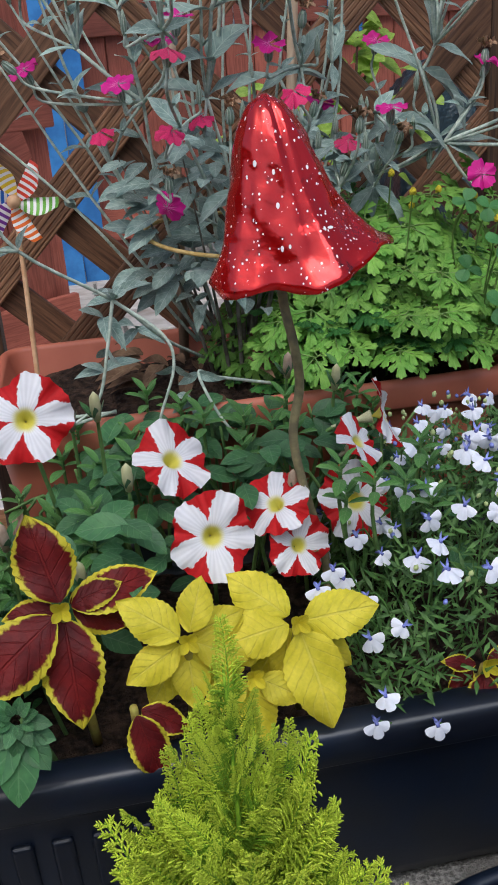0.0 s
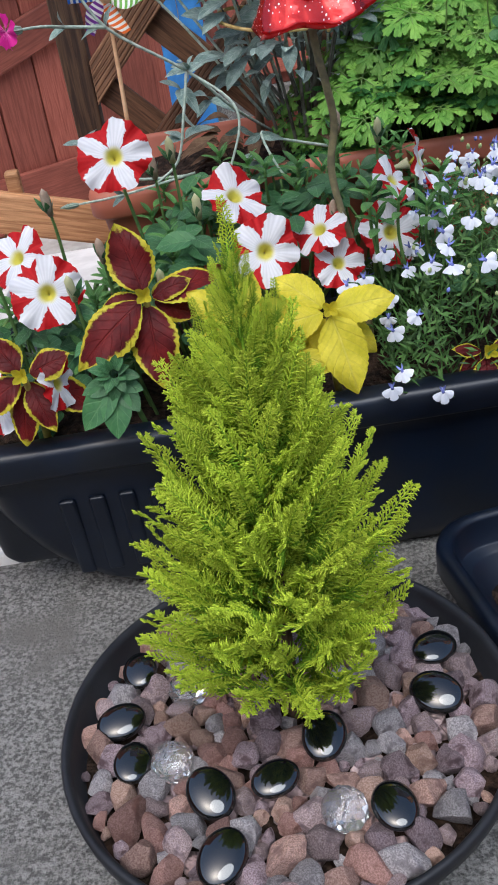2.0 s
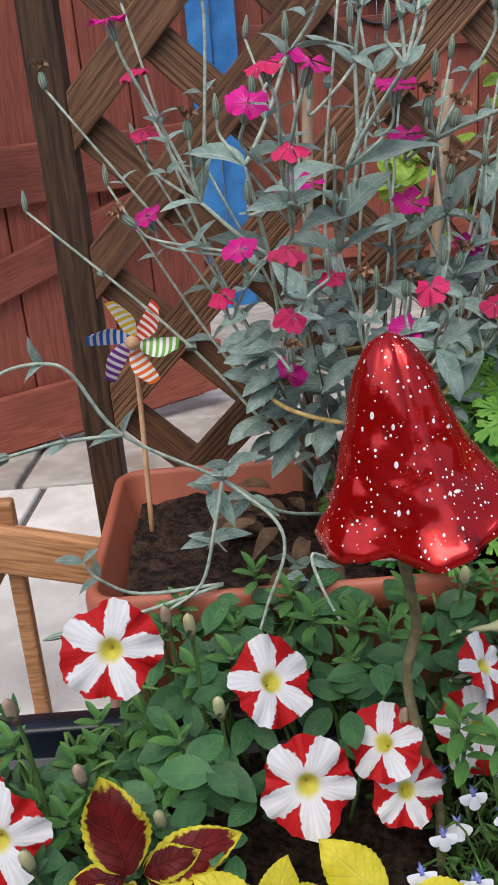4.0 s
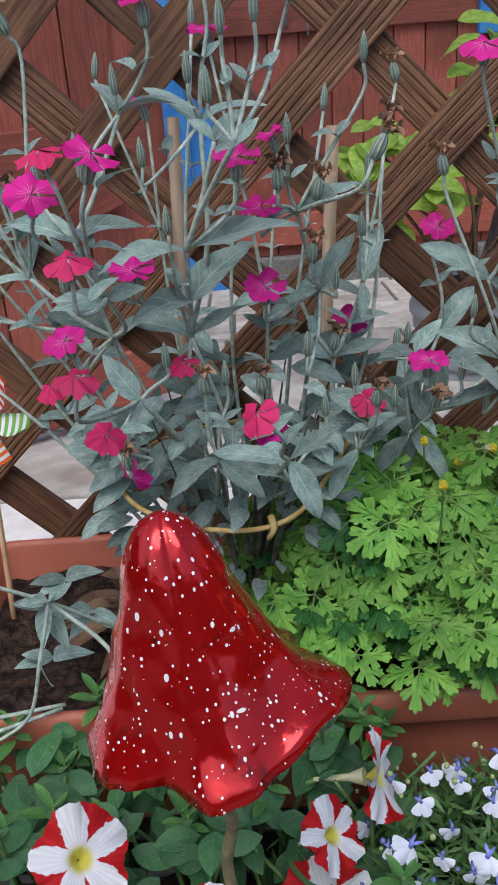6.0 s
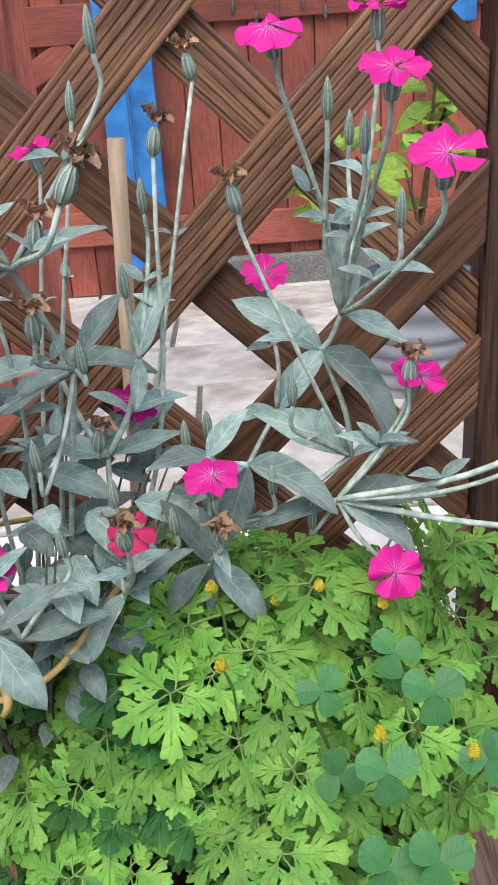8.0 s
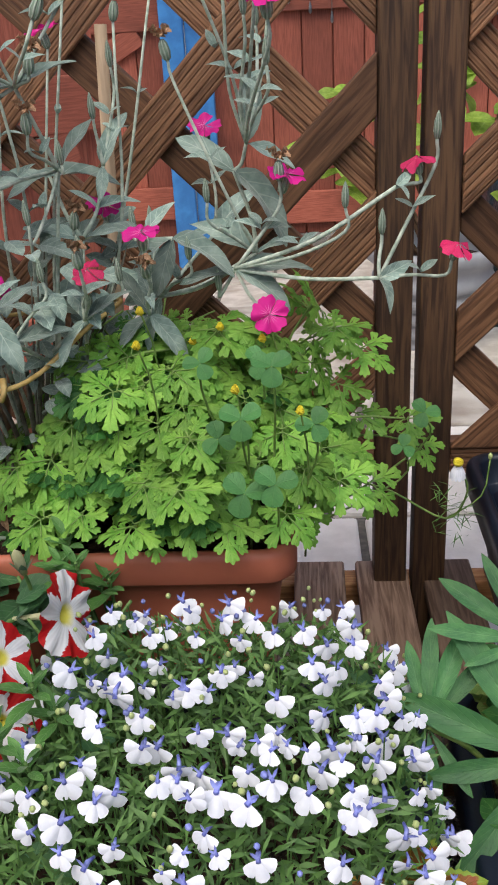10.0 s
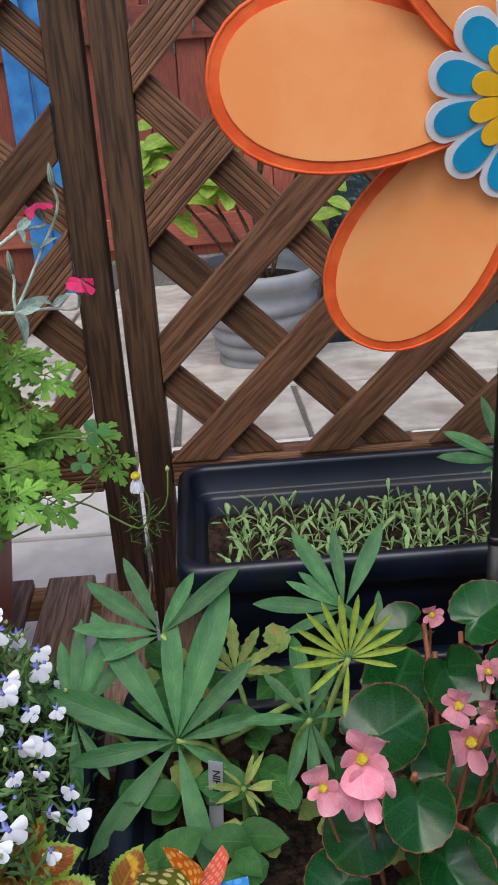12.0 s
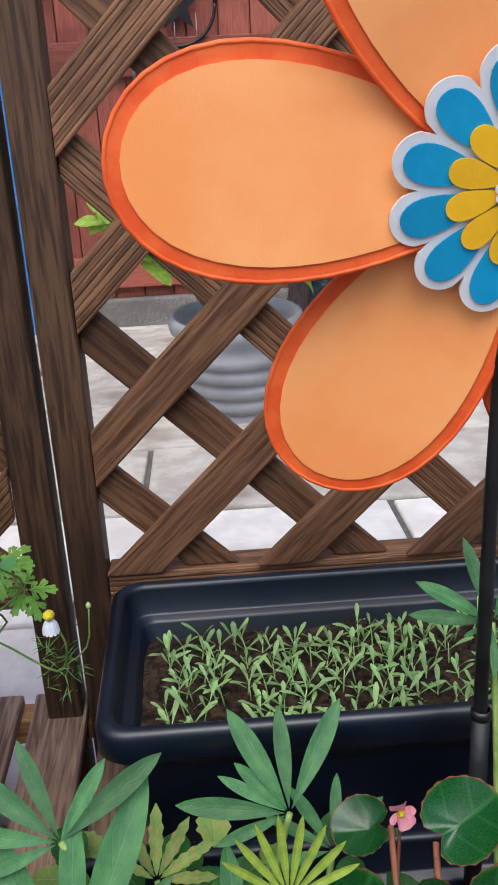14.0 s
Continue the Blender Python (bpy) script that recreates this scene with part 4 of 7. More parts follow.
b.inputs["Base Color"].default_value = (0.004, 0.005, 0.005, 1)
b.inputs["Roughness"].default_value = 0.03
b.inputs["IOR"].default_value = 2.0
BLACKGLASS = m
m, nt, b = blank("clear_glass")
b.inputs["Base Color"].default_value = (0.95, 0.96, 0.97, 1)
b.inputs["Roughness"].default_value = 0.02
b.inputs["Transmission Weight"].default_value = 0.9
b.inputs["IOR"].default_value = 1.7
CLEARGLASS = m
PZ = -0.647
add(pot, "soil", lathe("soil", [(0.0005, 0.0), (0.08, 0.002), (0.159, 0.0)], SOIL, 40), Matrix.Translation((POT[0], POT[1], PZ)), "dark soil under the stones")
rs = random.Random(11)
taken = []
jet = ((0.140, 0.097), (-0.012, 0.140), (0.101, 0.066), (0.228, 0.121), (0.238, 0.167), (-0.001, 0.099), (0.055, 0.062), (0.178, 0.030), (0.001, 0.192), (0.061, 0.011))
gem = ((0.145, 0.035), (0.028, 0.096), (0.041, 0.166))
bm = bmesh.new()
bmesh.ops.create_uvsphere(bm, u_segments=28, v_segments=18, radius=1.0)
for v in bm.verts:
    v.co.z *= 0.36 if v.co.z > 0 else 0.34
    v.co.x *= 0.80
jet_me = from_bm("glass_pebble", bm, BLACKGLASS, True)
bm = bmesh.new()
bmesh.ops.create_icosphere(bm, subdivisions=2, radius=1.0)
for v in bm.verts:
    v.co.z *= 0.75
gem_me = from_bm("crystal", bm, CLEARGLASS)
for k, (x, y) in enumerate(jet):
    s = 0.0195 - 0.0012 * (k % 3)
    add(None, "glass_pebble", jet_me, pose(x, y, PZ + 0.023, rs.uniform(2, 22), rs.uniform(-10, 10), 0) @ Matrix.Rotation(rs.uniform(0, 3.1), 4, "Z") @ Matrix.Scale(s * 1.06, 4),
        "polished black glass pebble lying on the stones", "pebble", "glass pebbles")
    taken.append((x, y, 0.0155))
for x, y in gem:
    add(None, "crystal", gem_me, pose(x, y, PZ + 0.020, 10, 5, 30) @ Matrix.Scale(0.0170, 4), "clear faceted glass crystal lying on the stones", "crystal", "glass crystals")
    taken.append((x, y, 0.0125))
def chip(seed):
    """An angular stone with flattened faces."""
    bm = blob(seed, 3, 0.25, 0.8, 1.0)
    rnd = random.Random(seed + 500)
    for _ in range(11):
        pl = Vector((rnd.gauss(0, 1), rnd.gauss(0, 1), rnd.gauss(0, 0.8))).normalized()
        c = rnd.uniform(0.44, 0.66)
        for v in bm.verts:
            d = v.co.dot(pl) - c
            if d > 0:
                v.co -= pl * d * 0.98
    for v in bm.verts:
        v.co *= 1.24
    return bm


stone_meshes = []
for k in range(18):
    stone_meshes.append(from_bm("stone", chip(k), STONE[k % 6], False))


def lay_stones(sizes, tries, gap, lift):
    """Stones dropped at random where they find room."""
    for big in sizes:
        for _ in range(tries):
            a, r = rs.uniform(0, 6.2832), 0.157 * math.sqrt(rs.random())
            x, y = POT[0] + r * math.cos(a), POT[1] + r * math.sin(a)
            s = big * rs.uniform(0.85, 1.15)
            if r + s * 0.7 > 0.160 or math.hypot(x - 0.128, y - 0.135) < 0.014:
                continue
            if any((x - p) ** 2 + (y - q) ** 2 < (gap * (s + t)) ** 2 for p, q, t in taken):
                continue
            taken.append((x, y, s))
            add(None, "stone", rs.choice(stone_meshes), pose(x, y, PZ + lift + s * 0.45, rs.uniform(-35, 35), rs.uniform(-35, 35), rs.uniform(0, 360)) @ Matrix.Scale(s, 4),
                "small plum and rose coloured stone in the round pot", "stone", "stones in the pot")


lay_stones((0.0140, 0.0115, 0.0092, 0.0072, 0.0055), 800, 0.64, 0.006)
# the layer of stones beneath, seen in the gaps
under_bits = []
for k in range(130):
    a, r = rs.uniform(0, 6.2832), 0.142 * math.sqrt(rs.random())
    under_bits.append(pose(POT[0] + r * math.cos(a), POT[1] + r * math.sin(a), PZ + 0.001, rs.uniform(0, 90), rs.uniform(0, 90), rs.uniform(0, 360)) @ Matrix.Scale(rs.uniform(0.009, 0.012), 4))
V, F = [], []
low = stone_meshes[2]
base_v, base_f = [v.co.copy() for v in low.vertices], [tuple(p.vertices) for p in low.polygons]
for mk in under_bits:
    o = len(V)
    V += [mk @ v for v in base_v]
    F += [tuple(i + o for i in f) for f in base_f]
add(None, "stones", data("stones", V, F, STONE[4]), None, "lower layer of small mauve stones in the pot", "stone", kind="stuff")

# ---- plants: helpers ----
VIEW_UP = Vector((0, 0.43, 0.90))      # "up" and "towards the yard" as the flowers turn
VIEW_N = Vector((0, -0.88, 0.47))
RIGHT = Vector((1, 0, 0))


def turned(deg, out=0.0):
    """A direction in the plane that the leaves turn towards, deg from the right anticlockwise, leaning out."""
    a = radians(deg)
    return (RIGHT * math.cos(a) + VIEW_UP * math.sin(a) + VIEW_N * out).normalized()


def leaf_set(name, mat, n, **kw):
    return [leaf_mesh(name, mat, seed=k, **{a: (b[0] + (b[1] - b[0]) * ((k * 0.618) % 1) if isinstance(b, tuple) else b) for a, b in kw.items()}) for k in range(n)]


# ---- dwarf conifer ----
def spray_mesh(name, seed):
    """A feathery conifer spray of length 1 along +y, with branchlets of two orders."""
    r = random.Random(seed)
    ch = []

    def twig(p, d, L, rad, mat, bend):
        d = d.normalized()
        q = p + d * L * 0.55 + bend * L * 0.06
        e = p + d * L + bend * L * 0.22
        v, f, u = tube([p, q, e], [rad, rad * 0.95, rad * 0.35], 4, False)
        ch.append((v, f, u, mat))
        return q, e
    up = Vector((0, 0, 1))
    pts = [Vector((0.03 * math.sin(s * 3 + seed), s, 0.10 * s * s)) for s in np.linspace(0, 1, 9)]
    v, f, u = tube(pts, [0.012 * (1 - 0.6 * i / 8) for i in range(9)], 4, False)
    ch.append((v, f, u, 0))
    N = 34
    for k in range(N):
        s = 0.08 + 0.92 * k / N
        base = Vector((0.03 * math.sin(s * 3 + seed), s, 0.10 * s * s))
        sd = 1 if k % 2 else -1
        L = (0.20 * (1.05 - s) ** 0.8 + 0.030) * r.uniform(0.8, 1.15)
        d = Vector((sd * r.uniform(0.6, 0.9), 0.85, r.uniform(-0.35, 0.5)))
        twig(base, d, L, 0.0082, 0 if s < 0.35 else 1, up)
        dn = d.normalized()
        for j in range(5):
            q = base + dn * L * (0.20 + 0.17 * j)
            s2 = 1 if j % 2 else -1
            d2 = dn * 0.9 + Vector((-dn.y, dn.x, 0)) * s2 * 0.75 + up * r.uniform(-0.3, 0.4)
            twig(q, d2, (0.022 + 0.22 * L) * r.uniform(0.8, 1.2) * (1.1 - 0.1 * j), 0.0070, 1 if j > 1 or s > 0.4 else 0, up)
    V, F, U, I = join(ch)
    return data(name, V, F, [CYP_IN, CYP_TIP], U, I)


conifer = thing("dwarf_conifer", (0.128, 0.135, PZ), "young lime green feathery conifer growing in the round pot", "shrub")
CB, CT = Vector((0.121, 0.135, PZ)), Vector((0.127, 0.152, -0.262))
stem(conifer, "trunk", [CB, CB.lerp(CT, 0.35) + Vector((0.003, 0, 0)), CB.lerp(CT, 0.62)], 0.005, 0.0018, BARK, 8, 6)
stem(conifer, "leader", [CB.lerp(CT, 0.61), CB.lerp(CT, 0.8) + Vector((0.001, 0, 0)), CT], 0.0017, 0.0006, CYP_IN, 6, 6, "green leading shoot")
sprays = [spray_mesh("spray", k) for k in range(5)]
rc = random.Random(21)
for k in range(400):
    h = (k + 0.5) / 400
    hh = h ** 1.42
    if hh > 0.66 and k % 2:
        continue
    a = k * 2.39996 + rc.uniform(-0.3, 0.3)
    R = float(np.interp(hh, (0, 0.08, 0.2, 0.4, 0.55, 0.7, 0.85, 1), (0.082, 0.112, 0.110, 0.081, 0.053, 0.030, 0.015, 0.005))) * rc.uniform(0.56, 1.26)
    rise = 0.45 + 1.9 * hh + rc.uniform(-0.25, 0.55)
    d = Vector((math.cos(a), math.sin(a), rise)).normalized()
    inner = rc.uniform(0.05, 0.45) * R
    L = min((R - inner) / max(math.hypot(d.x, d.y), 0.35) + 0.010, 0.082)
    p = CB.lerp(CT, 0.155 + 0.79 * hh) + Vector((math.cos(a), math.sin(a), 0)) * inner
    nrm = Vector((rc.gauss(0, 0.8), rc.gauss(0, 0.8), rc.gauss(0.8, 0.7)))
    add(conifer, "spray", sprays[k % 5], aim(p, d, nrm, max(L, 0.024)))
for k in range(60):
    hh = 0.22 + 0.54 * (k + 0.5) / 60
    a = k * 2.39996 + 1.0
    p = CB.lerp(CT, 0.10 + 0.86 * hh)
    add(conifer, "spray", sprays[k % 5], aim(p, (math.cos(a), math.sin(a) - 0.4, 1.6), (rc.uniform(-1, 1), -1, 0.3), 0.050 * (1.15 - 0.8 * hh)))
# slender leaders at the top
for dx, dz, L in ((-0.022, -0.045, 0.042), (0.014, -0.05, 0.040), (0, 0.004, 0.050), (-0.030, -0.085, 0.040), (0.026, -0.085, 0.038), (-0.010, -0.02, 0.036), (0.008, -0.022, 0.034), (0.020, -0.035, 0.036), (-0.016, -0.06, 0.042), (0.044, -0.150, 0.046), (-0.050, -0.165, 0.044), (0.030, -0.10, 0.05), (0.036, -0.115, 0.04), (-0.04, -0.12, 0.04)):
    add(conifer, "spray", sprays[0], aim(CT + Vector((dx, 0, dz - 0.03)), (dx * 5, 0.02, 1), (0, -1, 0), L))


# ---- petunias ----
def petunia_flower(seed):
    r = random.Random(seed)
    n = 60
    rad = [0.02, 0.10, 0.17, 0.26, 0.42, 0.60, 0.78, 0.92, 1.0]
    V, F, U = [], [], []
    ph = [r.uniform(0, 6) for _ in range(3)]
    for j, f in enumerate(rad):
        for k in range(n):
            a = 2 * math.pi * k / n
            lobe = 1 - 0.055 * (0.5 + 0.5 * math.cos(5 * a)) ** 2 * f + 0.02 * math.cos(5 * a + math.pi) * f ** 3 + 0.05 * math.sin(2 * a + ph[0]) * f + 0.03 * math.sin(7 * a + ph[0]) * f + 0.018 * math.sin(23 * a + ph[2]) * f ** 3
            z = 0.42 * min(f / 0.26, 1) ** 0.7 - 0.42 + 0.10 * max(f - 0.26, 0) - 0.16 * max(f - 0.7, 0)
            z += 0.13 * math.sin(3 * a + ph[1]) * f * f + 0.10 * math.sin(11 * a + ph[2]) * max(f - 0.55, 0) * 2 + 0.08 * math.sin(2 * a + ph[0]) * f
            z -= 0.11 * max(math.cos(5 * a), 0) ** 4 * f * f
            V.append((f * lobe * math.sin(a), f * lobe * math.cos(a), z))
            U.append((k / n, f))
    for j in range(len(rad) - 1):
        for k in range(n):
            F.append((j * n + k, j * n + (k + 1) % n, (j + 1) * n + (k + 1) % n, (j + 1) * n + k))
    return data("flower", V, F, PETUNIA, U)


pet_meshes = [petunia_flower(k) for k in range(4)]
tubeV, tubeF, tubeU = tube([(0, 0, -1.5), (0, 0, -1.2), (0, 0, -0.7), (0, 0, -0.35)], [0.05, 0.06, 0.09, 0.20], 12, False)
PET_TUBE = data("flower_tube", tubeV, tubeF, grainy("greenish_cream_tube", hx("#b9b98a"), hx("#d0cca6"), 60, 0.6), tubeU)
PET_SEPAL = leaf_mesh("sepal", PET_LEAF, L=0.022, W=0.006, droop=-0.1, nv=5, nu=2)
petunia_leaves = leaf_set("leaf", PET_LEAF, 6, L=(0.032, 0.048), W=(0.018, 0.027), a=0.75, b=0.85, droop=(0.1, 0.35), fold=(0.1, 0.3), wave=0.03, nv=8)
pet_tips = leaf_set("leaf", PET_TIP, 3, L=(0.018, 0.026), W=(0.006, 0.009), a=0.8, b=0.7, droop=0.15, fold=0.35, nu=3, nv=6)


def blossom(parent, p, look_to, R, k, twist=0.0):
    """An open petunia with its tube, sepals and stalk."""
    z = Vector(look_to).normalized()
    up = Vector((0, 0, 1)) - z * z.z
    m = aim(p, up, z, R) @ Matrix.Rotation(twist, 4, "Z")
    fl = add(parent, "flower", pet_meshes[k % 4], m, "red and white striped trumpet flower")
    add(fl, "flower_tube", PET_TUBE, m)
    back = Vector(p) - z * R * 1.45
    for j in range(5):
        a = 2 * math.pi * j / 5 + 0.3
        d = z * 0.8 + (up.normalized() * math.cos(a) + z.cross(up).normalized() * math.sin(a)) * 0.55
        add(fl, "sepal", PET_SEPAL, aim(back, d, z))
    stem(parent, "stem", [back, back - z * 0.012 + Vector((0, 0, -0.012)), (back.x * 0.8 + 0.03, min(back.y + 0.03, 0.66), -0.50)], 0.0018, 0.0022, PET_STEM, 6, 4)


def petunia(name, loc, label, flowers, buds, leaf_n, region, seed):
    ob = thing(name, loc, label, "flower")
    r = random.Random(seed)
    for k, (p, d, R, tw) in enumerate(flowers):
        blossom(ob, p, d, R, k, tw)
    x0, x1, y0, y1, zt = region
    for k in range(leaf_n):
        x, y = r.uniform(x0, x1), r.uniform(y0, y1)
        u = (x - x0) / (x1 - x0) * 2 - 1
        top = zt - 0.05 * u ** 4 - 0.03 * max(0, (0.46 - y) / 0.06)
        top -= 0.065 * min(1.0, max(0.0, (0.075 - x) / 0.06)) * (y > 0.47)
        z = top - abs(r.gauss(0, 0.035))
        gone = False
        for fp, fd, fr, _ in flowers:
            w = Vector((x, y, z)) - Vector(fp)
            al = w.dot(VIEW_N)
            if al > -0.012 and (w - VIEW_N * al).length < fr + 0.028:
                gone = True
        if gone:
            continue
        a = r.uniform(0, 6.28)
        d = Vector((math.cos(a), math.sin(a) - 0.35, r.uniform(-0.35, 0.45)))
        add(ob, "leaf", petunia_leaves[k % 6], aim((x, y, z), d, (r.uniform(-.4, .4), -0.6 + r.uniform(-.3, .3), 1), r.uniform(0.55, 1.0)))
    for k in range(leaf_n // 9):
        x, y = r.uniform(x0, x1), r.uniform(max(y0, 0.57), y1)
        stem(ob, "stem", [(x, y, -0.545), (x + r.uniform(-.02, .02), y - 0.01, -0.45), (x + r.uniform(-.04, .04), y - 0.015, zt - 0.01 - 0.07 * min(1.0, max(0.0, (0.095 - x) / 0.06)))], 0.0022, 0.0014, PET_STEM, 5, 4)
    for k in range(leaf_n // 8):
        x, y = r.uniform(x0, x1), r.uniform(y0 + 0.03, y1)
        q = Vector((x, y, zt - 0.012 - 0.06 * min(1.0, max(0.0, (0.075 - x) / 0.06)) + r.uniform(-0.02, 0.028)))
        if any((q - Vector(fp)).length < fr + 0.022 for fp, fd, fr, _ in flowers):
            continue
        for j in range(8):
            a = j * 2.4
            add(ob, "leaf", pet_tips[j % 3], aim(q - Vector((0, 0, 0.002 * j)), (math.cos(a), math.sin(a) - 0.2, 1.4 - 0.17 * j), (-math.cos(a) * 0.4, -math.sin(a) * 0.4 - 0.2, 1), r.uniform(0.7, 1.0) + 0.05 * j))
        stem(ob, "stem", [q, q + Vector((0, 0.01, -0.04)), q + Vector((0.01, 0.02, -0.10))], 0.0015, 0.002, PET_STEM, 5, 3)
    for p in buds:
        d = Vector((r.uniform(-.4, .4), -0.4, 1))
        for j in range(5):
            a = 2 * math.pi * j / 5
            add(ob, "sepal", PET_SEPAL, aim(p, d + Vector((math.cos(a), math.sin(a), 0)) * 0.7, d))
        V, F, U = tube([(0, 0, 0), (0, 0, 0.012), (0, 0, 0.024), (0, 0, 0.03)], [0.003, 0.0045, 0.004, 0.0005], 8)
        add(ob, "bud", data("bud", V, F, r.choice((WILT, PET_TUBE.materials[0])), U), aim(p, (1, 0, 0), d), "furled petunia bud")
        stem(ob, "stem", [Vector(p), Vector(p) + Vector((0, 0.01, -0.03)), (p[0], p[1] + 0.03, -0.5)], 0.0015, 0.002, PET_STEM, 5, 3)
    return ob


bed(0.003, 0.003, 0.012)
petunia("petunia", (0.12, 0.55, -0.545), "bushy petunia with red and white star striped flowers", [
    ((0.032, 0.508, -0.301), (0.05, -0.85, 0.45), 0.0345, 0.35),
    ((0.158, 0.480, -0.405), (0.05, -0.85, 0.40), 0.0345, 0.1),
    ((0.138, 0.545, -0.366), (0.35, -0.60, 0.75), 0.0330, 0.5),
    ((0.215, 0.515, -0.404), (-0.35, -0.50, 0.75), 0.0290, 0.9),
    ((0.229, 0.500, -0.436), (0.20, -0.75, 0.55), 0.0270, 0.2),
    ((0.293, 0.552, -0.432), (0.10, -0.85, 0.45), 0.0345, 0.63),
    ((0.300, 0.565, -0.382), (0.55, -0.40, 0.60), 0.0250, 0.3),
    ((0.338, 0.610, -0.378), (0.95, -0.25, 0.25), 0.0330, 0.1),
], [(0.232, 0.53, -0.405), (0.083, 0.55, -0.325), (0.100, 0.52, -0.375), (0.056, 0.47, -0.425), (0.30, 0.64, -0.36), (0.26, 0.66, -0.35), (0.06, 0.60, -0.35)],
    400, (-0.02, 0.36, 0.45, 0.70, -0.375), 5)
petunia("petunia", (-0.10, 0.50, -0.545), "petunia with red and white star flowers at the trough's end", [
    ((-0.048, 0.444, -0.398), (0.05, -0.85, 0.45), 0.0345, 0.5),
    ((-0.075, 0.480, -0.372), (-0.30, -0.60, 0.70), 0.0310, 0.2),
    ((-0.045, 0.375, -0.458), (0.85, -0.40, 0.10), 0.0250, 0.2),
    ((-0.110, 0.400, -0.480), (-0.5, -0.7, 0.35), 0.0300, 0.8),
], [(-0.035, 0.49, -0.34), (0.005, 0.48, -0.39), (-0.02, 0.42, -0.40), (-0.09, 0.44, -0.37)], 170, (-0.19, 0.02, 0.41, 0.62, -0.40), 8)


# ---- coleus ----
def coleus(loc, heart, leaves, mat, label, serr=0.03, tuft=True):
    """A rosette; leaves: (angle, length, width, lean out, droop)."""
    ob = thing("coleus", loc, label, "foliage plant")
    for k, (deg, L, W, out, droop) in enumerate(leaves):
        me = leaf_mesh("leaf", mat, L=L * 0.86, W=W * 0.86, a=0.72, b=0.95, nu=8, nv=24, droop=droop, fold=0.16, wave=0.09, serr=serr, cup=0.6, seed=k + int(L * 1e4))
        d = turned(deg, out)
        p = Vector(heart) + d * 0.006 - VIEW_N * 0.004 * k
        add(ob, "leaf", me, aim(p, d, VIEW_N + VIEW_UP * 0.25))
    if tuft:
        for k in range(4):
            me = leaf_mesh("leaf", COL_YEL if mat is COL_RED else mat, L=0.015, W=0.007, a=0.8, b=0.7, nu=4, nv=8, droop=-0.2, fold=0.4, seed=k)
            add(ob, "leaf", me, aim(Vector(heart) + VIEW_N * 0.003, turned(45 + 90 * k, 1.0), VIEW_N))
    stem(ob, "stem", [Vector(heart), Vector(heart) + Vector((0, 0.02, -0.05)), Vector(loc)], 0.003, 0.004, COL_STEM, 8, 4)
    return ob


bed(0.003, 0.004, 0.009)
coleus((0.05, 0.44, -0.545), (0.044, 0.404, -0.399), [
    (215, 0.094, 0.052, 0.20, 0.28), (103, 0.074, 0.050, 0.15, 0.05), (272, 0.086, 0.052, 0.25, 0.30), (14, 0.078, 0.038, -0.25, 0.12),
    (178, 0.040, 0.026, 0.35, 0.40), (20, 0.042, 0.026, 0.35, 0.35), (338, 0.050, 0.030, -0.1, 0.25)], COL_RED,
    "maroon coleus with yellow edged leaves in the black trough")
coleus((0.075, 0.41, -0.545), (0.082, 0.390, -0.478), [(285, 0.062, 0.034, 0.15, 0.45), (330, 0.045, 0.026, 0.1, 0.4)], COL_RED,
       "low maroon coleus shoot hanging over the trough's rim", tuft=False)
coleus((-0.08, 0.42, -0.545), (-0.072, 0.368, -0.440), [
    (120, 0.045, 0.034, 0.2, 0.2), (20, 0.046, 0.034, 0.2, 0.2), (205, 0.055, 0.038, 0.2, 0.3), (290, 0.055, 0.032, 0.3, 0.3), (255, 0.065, 0.036, 0.1, 0.35), (330, 0.075, 0.036, 0.0, 0.4)],
    COL_RED, "maroon and yellow coleus spilling over the trough's end")
coleus((0.36, 0.44, -0.545), (0.350, 0.405, -0.508), [(255, 0.045, 0.030, 0.35, 0.35), (165, 0.032, 0.016, 0.2, 0.2), (15, 0.034, 0.018, 0.2, 0.2), (300, 0.045, 0.03, 0.1, 0.3), (215, 0.03, 0.02, 0.2, 0.3)],
       COL_RED, "small maroon coleus under the lobelia")
coleus((0.21, 0.44, -0.545), (0.205, 0.404, -0.440), [
    (282, 0.082, 0.052, 0.30, 0.35), (5, 0.064, 0.042, 0.25, 0.12), (186, 0.060, 0.040, 0.25, 0.20), (135, 0.062, 0.042, 0.0, 0.25), (318, 0.062, 0.036, 0.05, 0.40),
    (250, 0.046, 0.030, 0.1, 0.25), (232, 0.062, 0.034, -0.1, 0.45)], COL_YEL, "lime yellow coleus with broad veined leaves", 0.03)
coleus((0.125, 0.43, -0.545), (0.125, 0.392, -0.432), [
    (140, 0.058, 0.036, 0.05, 0.25), (70, 0.046, 0.030, 0.1, 0.15), (205, 0.052, 0.032, 0.15, 0.3), (335, 0.046, 0.030, 0.25, 0.25), (270, 0.050, 0.032, 0.25, 0.3), (20, 0.046, 0.028, 0.2, 0.2),
    (235, 0.062, 0.034, 0.0, 0.4), (300, 0.058, 0.032, 0.05, 0.4)], COL_YEL, "pale yellow coleus behind the conifer's tip", 0.03)
coleus((0.17, 0.43, -0.545), (0.168, 0.388, -0.468), [(200, 0.04, 0.028, 0.2, 0.2), (330, 0.04, 0.028, 0.3, 0.2), (270, 0.055, 0.035, 0.2, 0.35), (90, 0.04, 0.03, 0.2, 0.1), (140, 0.045, 0.03, 0.2, 0.1)],
       COL_YEL, "low yellow coleus shoots at the trough's rim", 0.03)
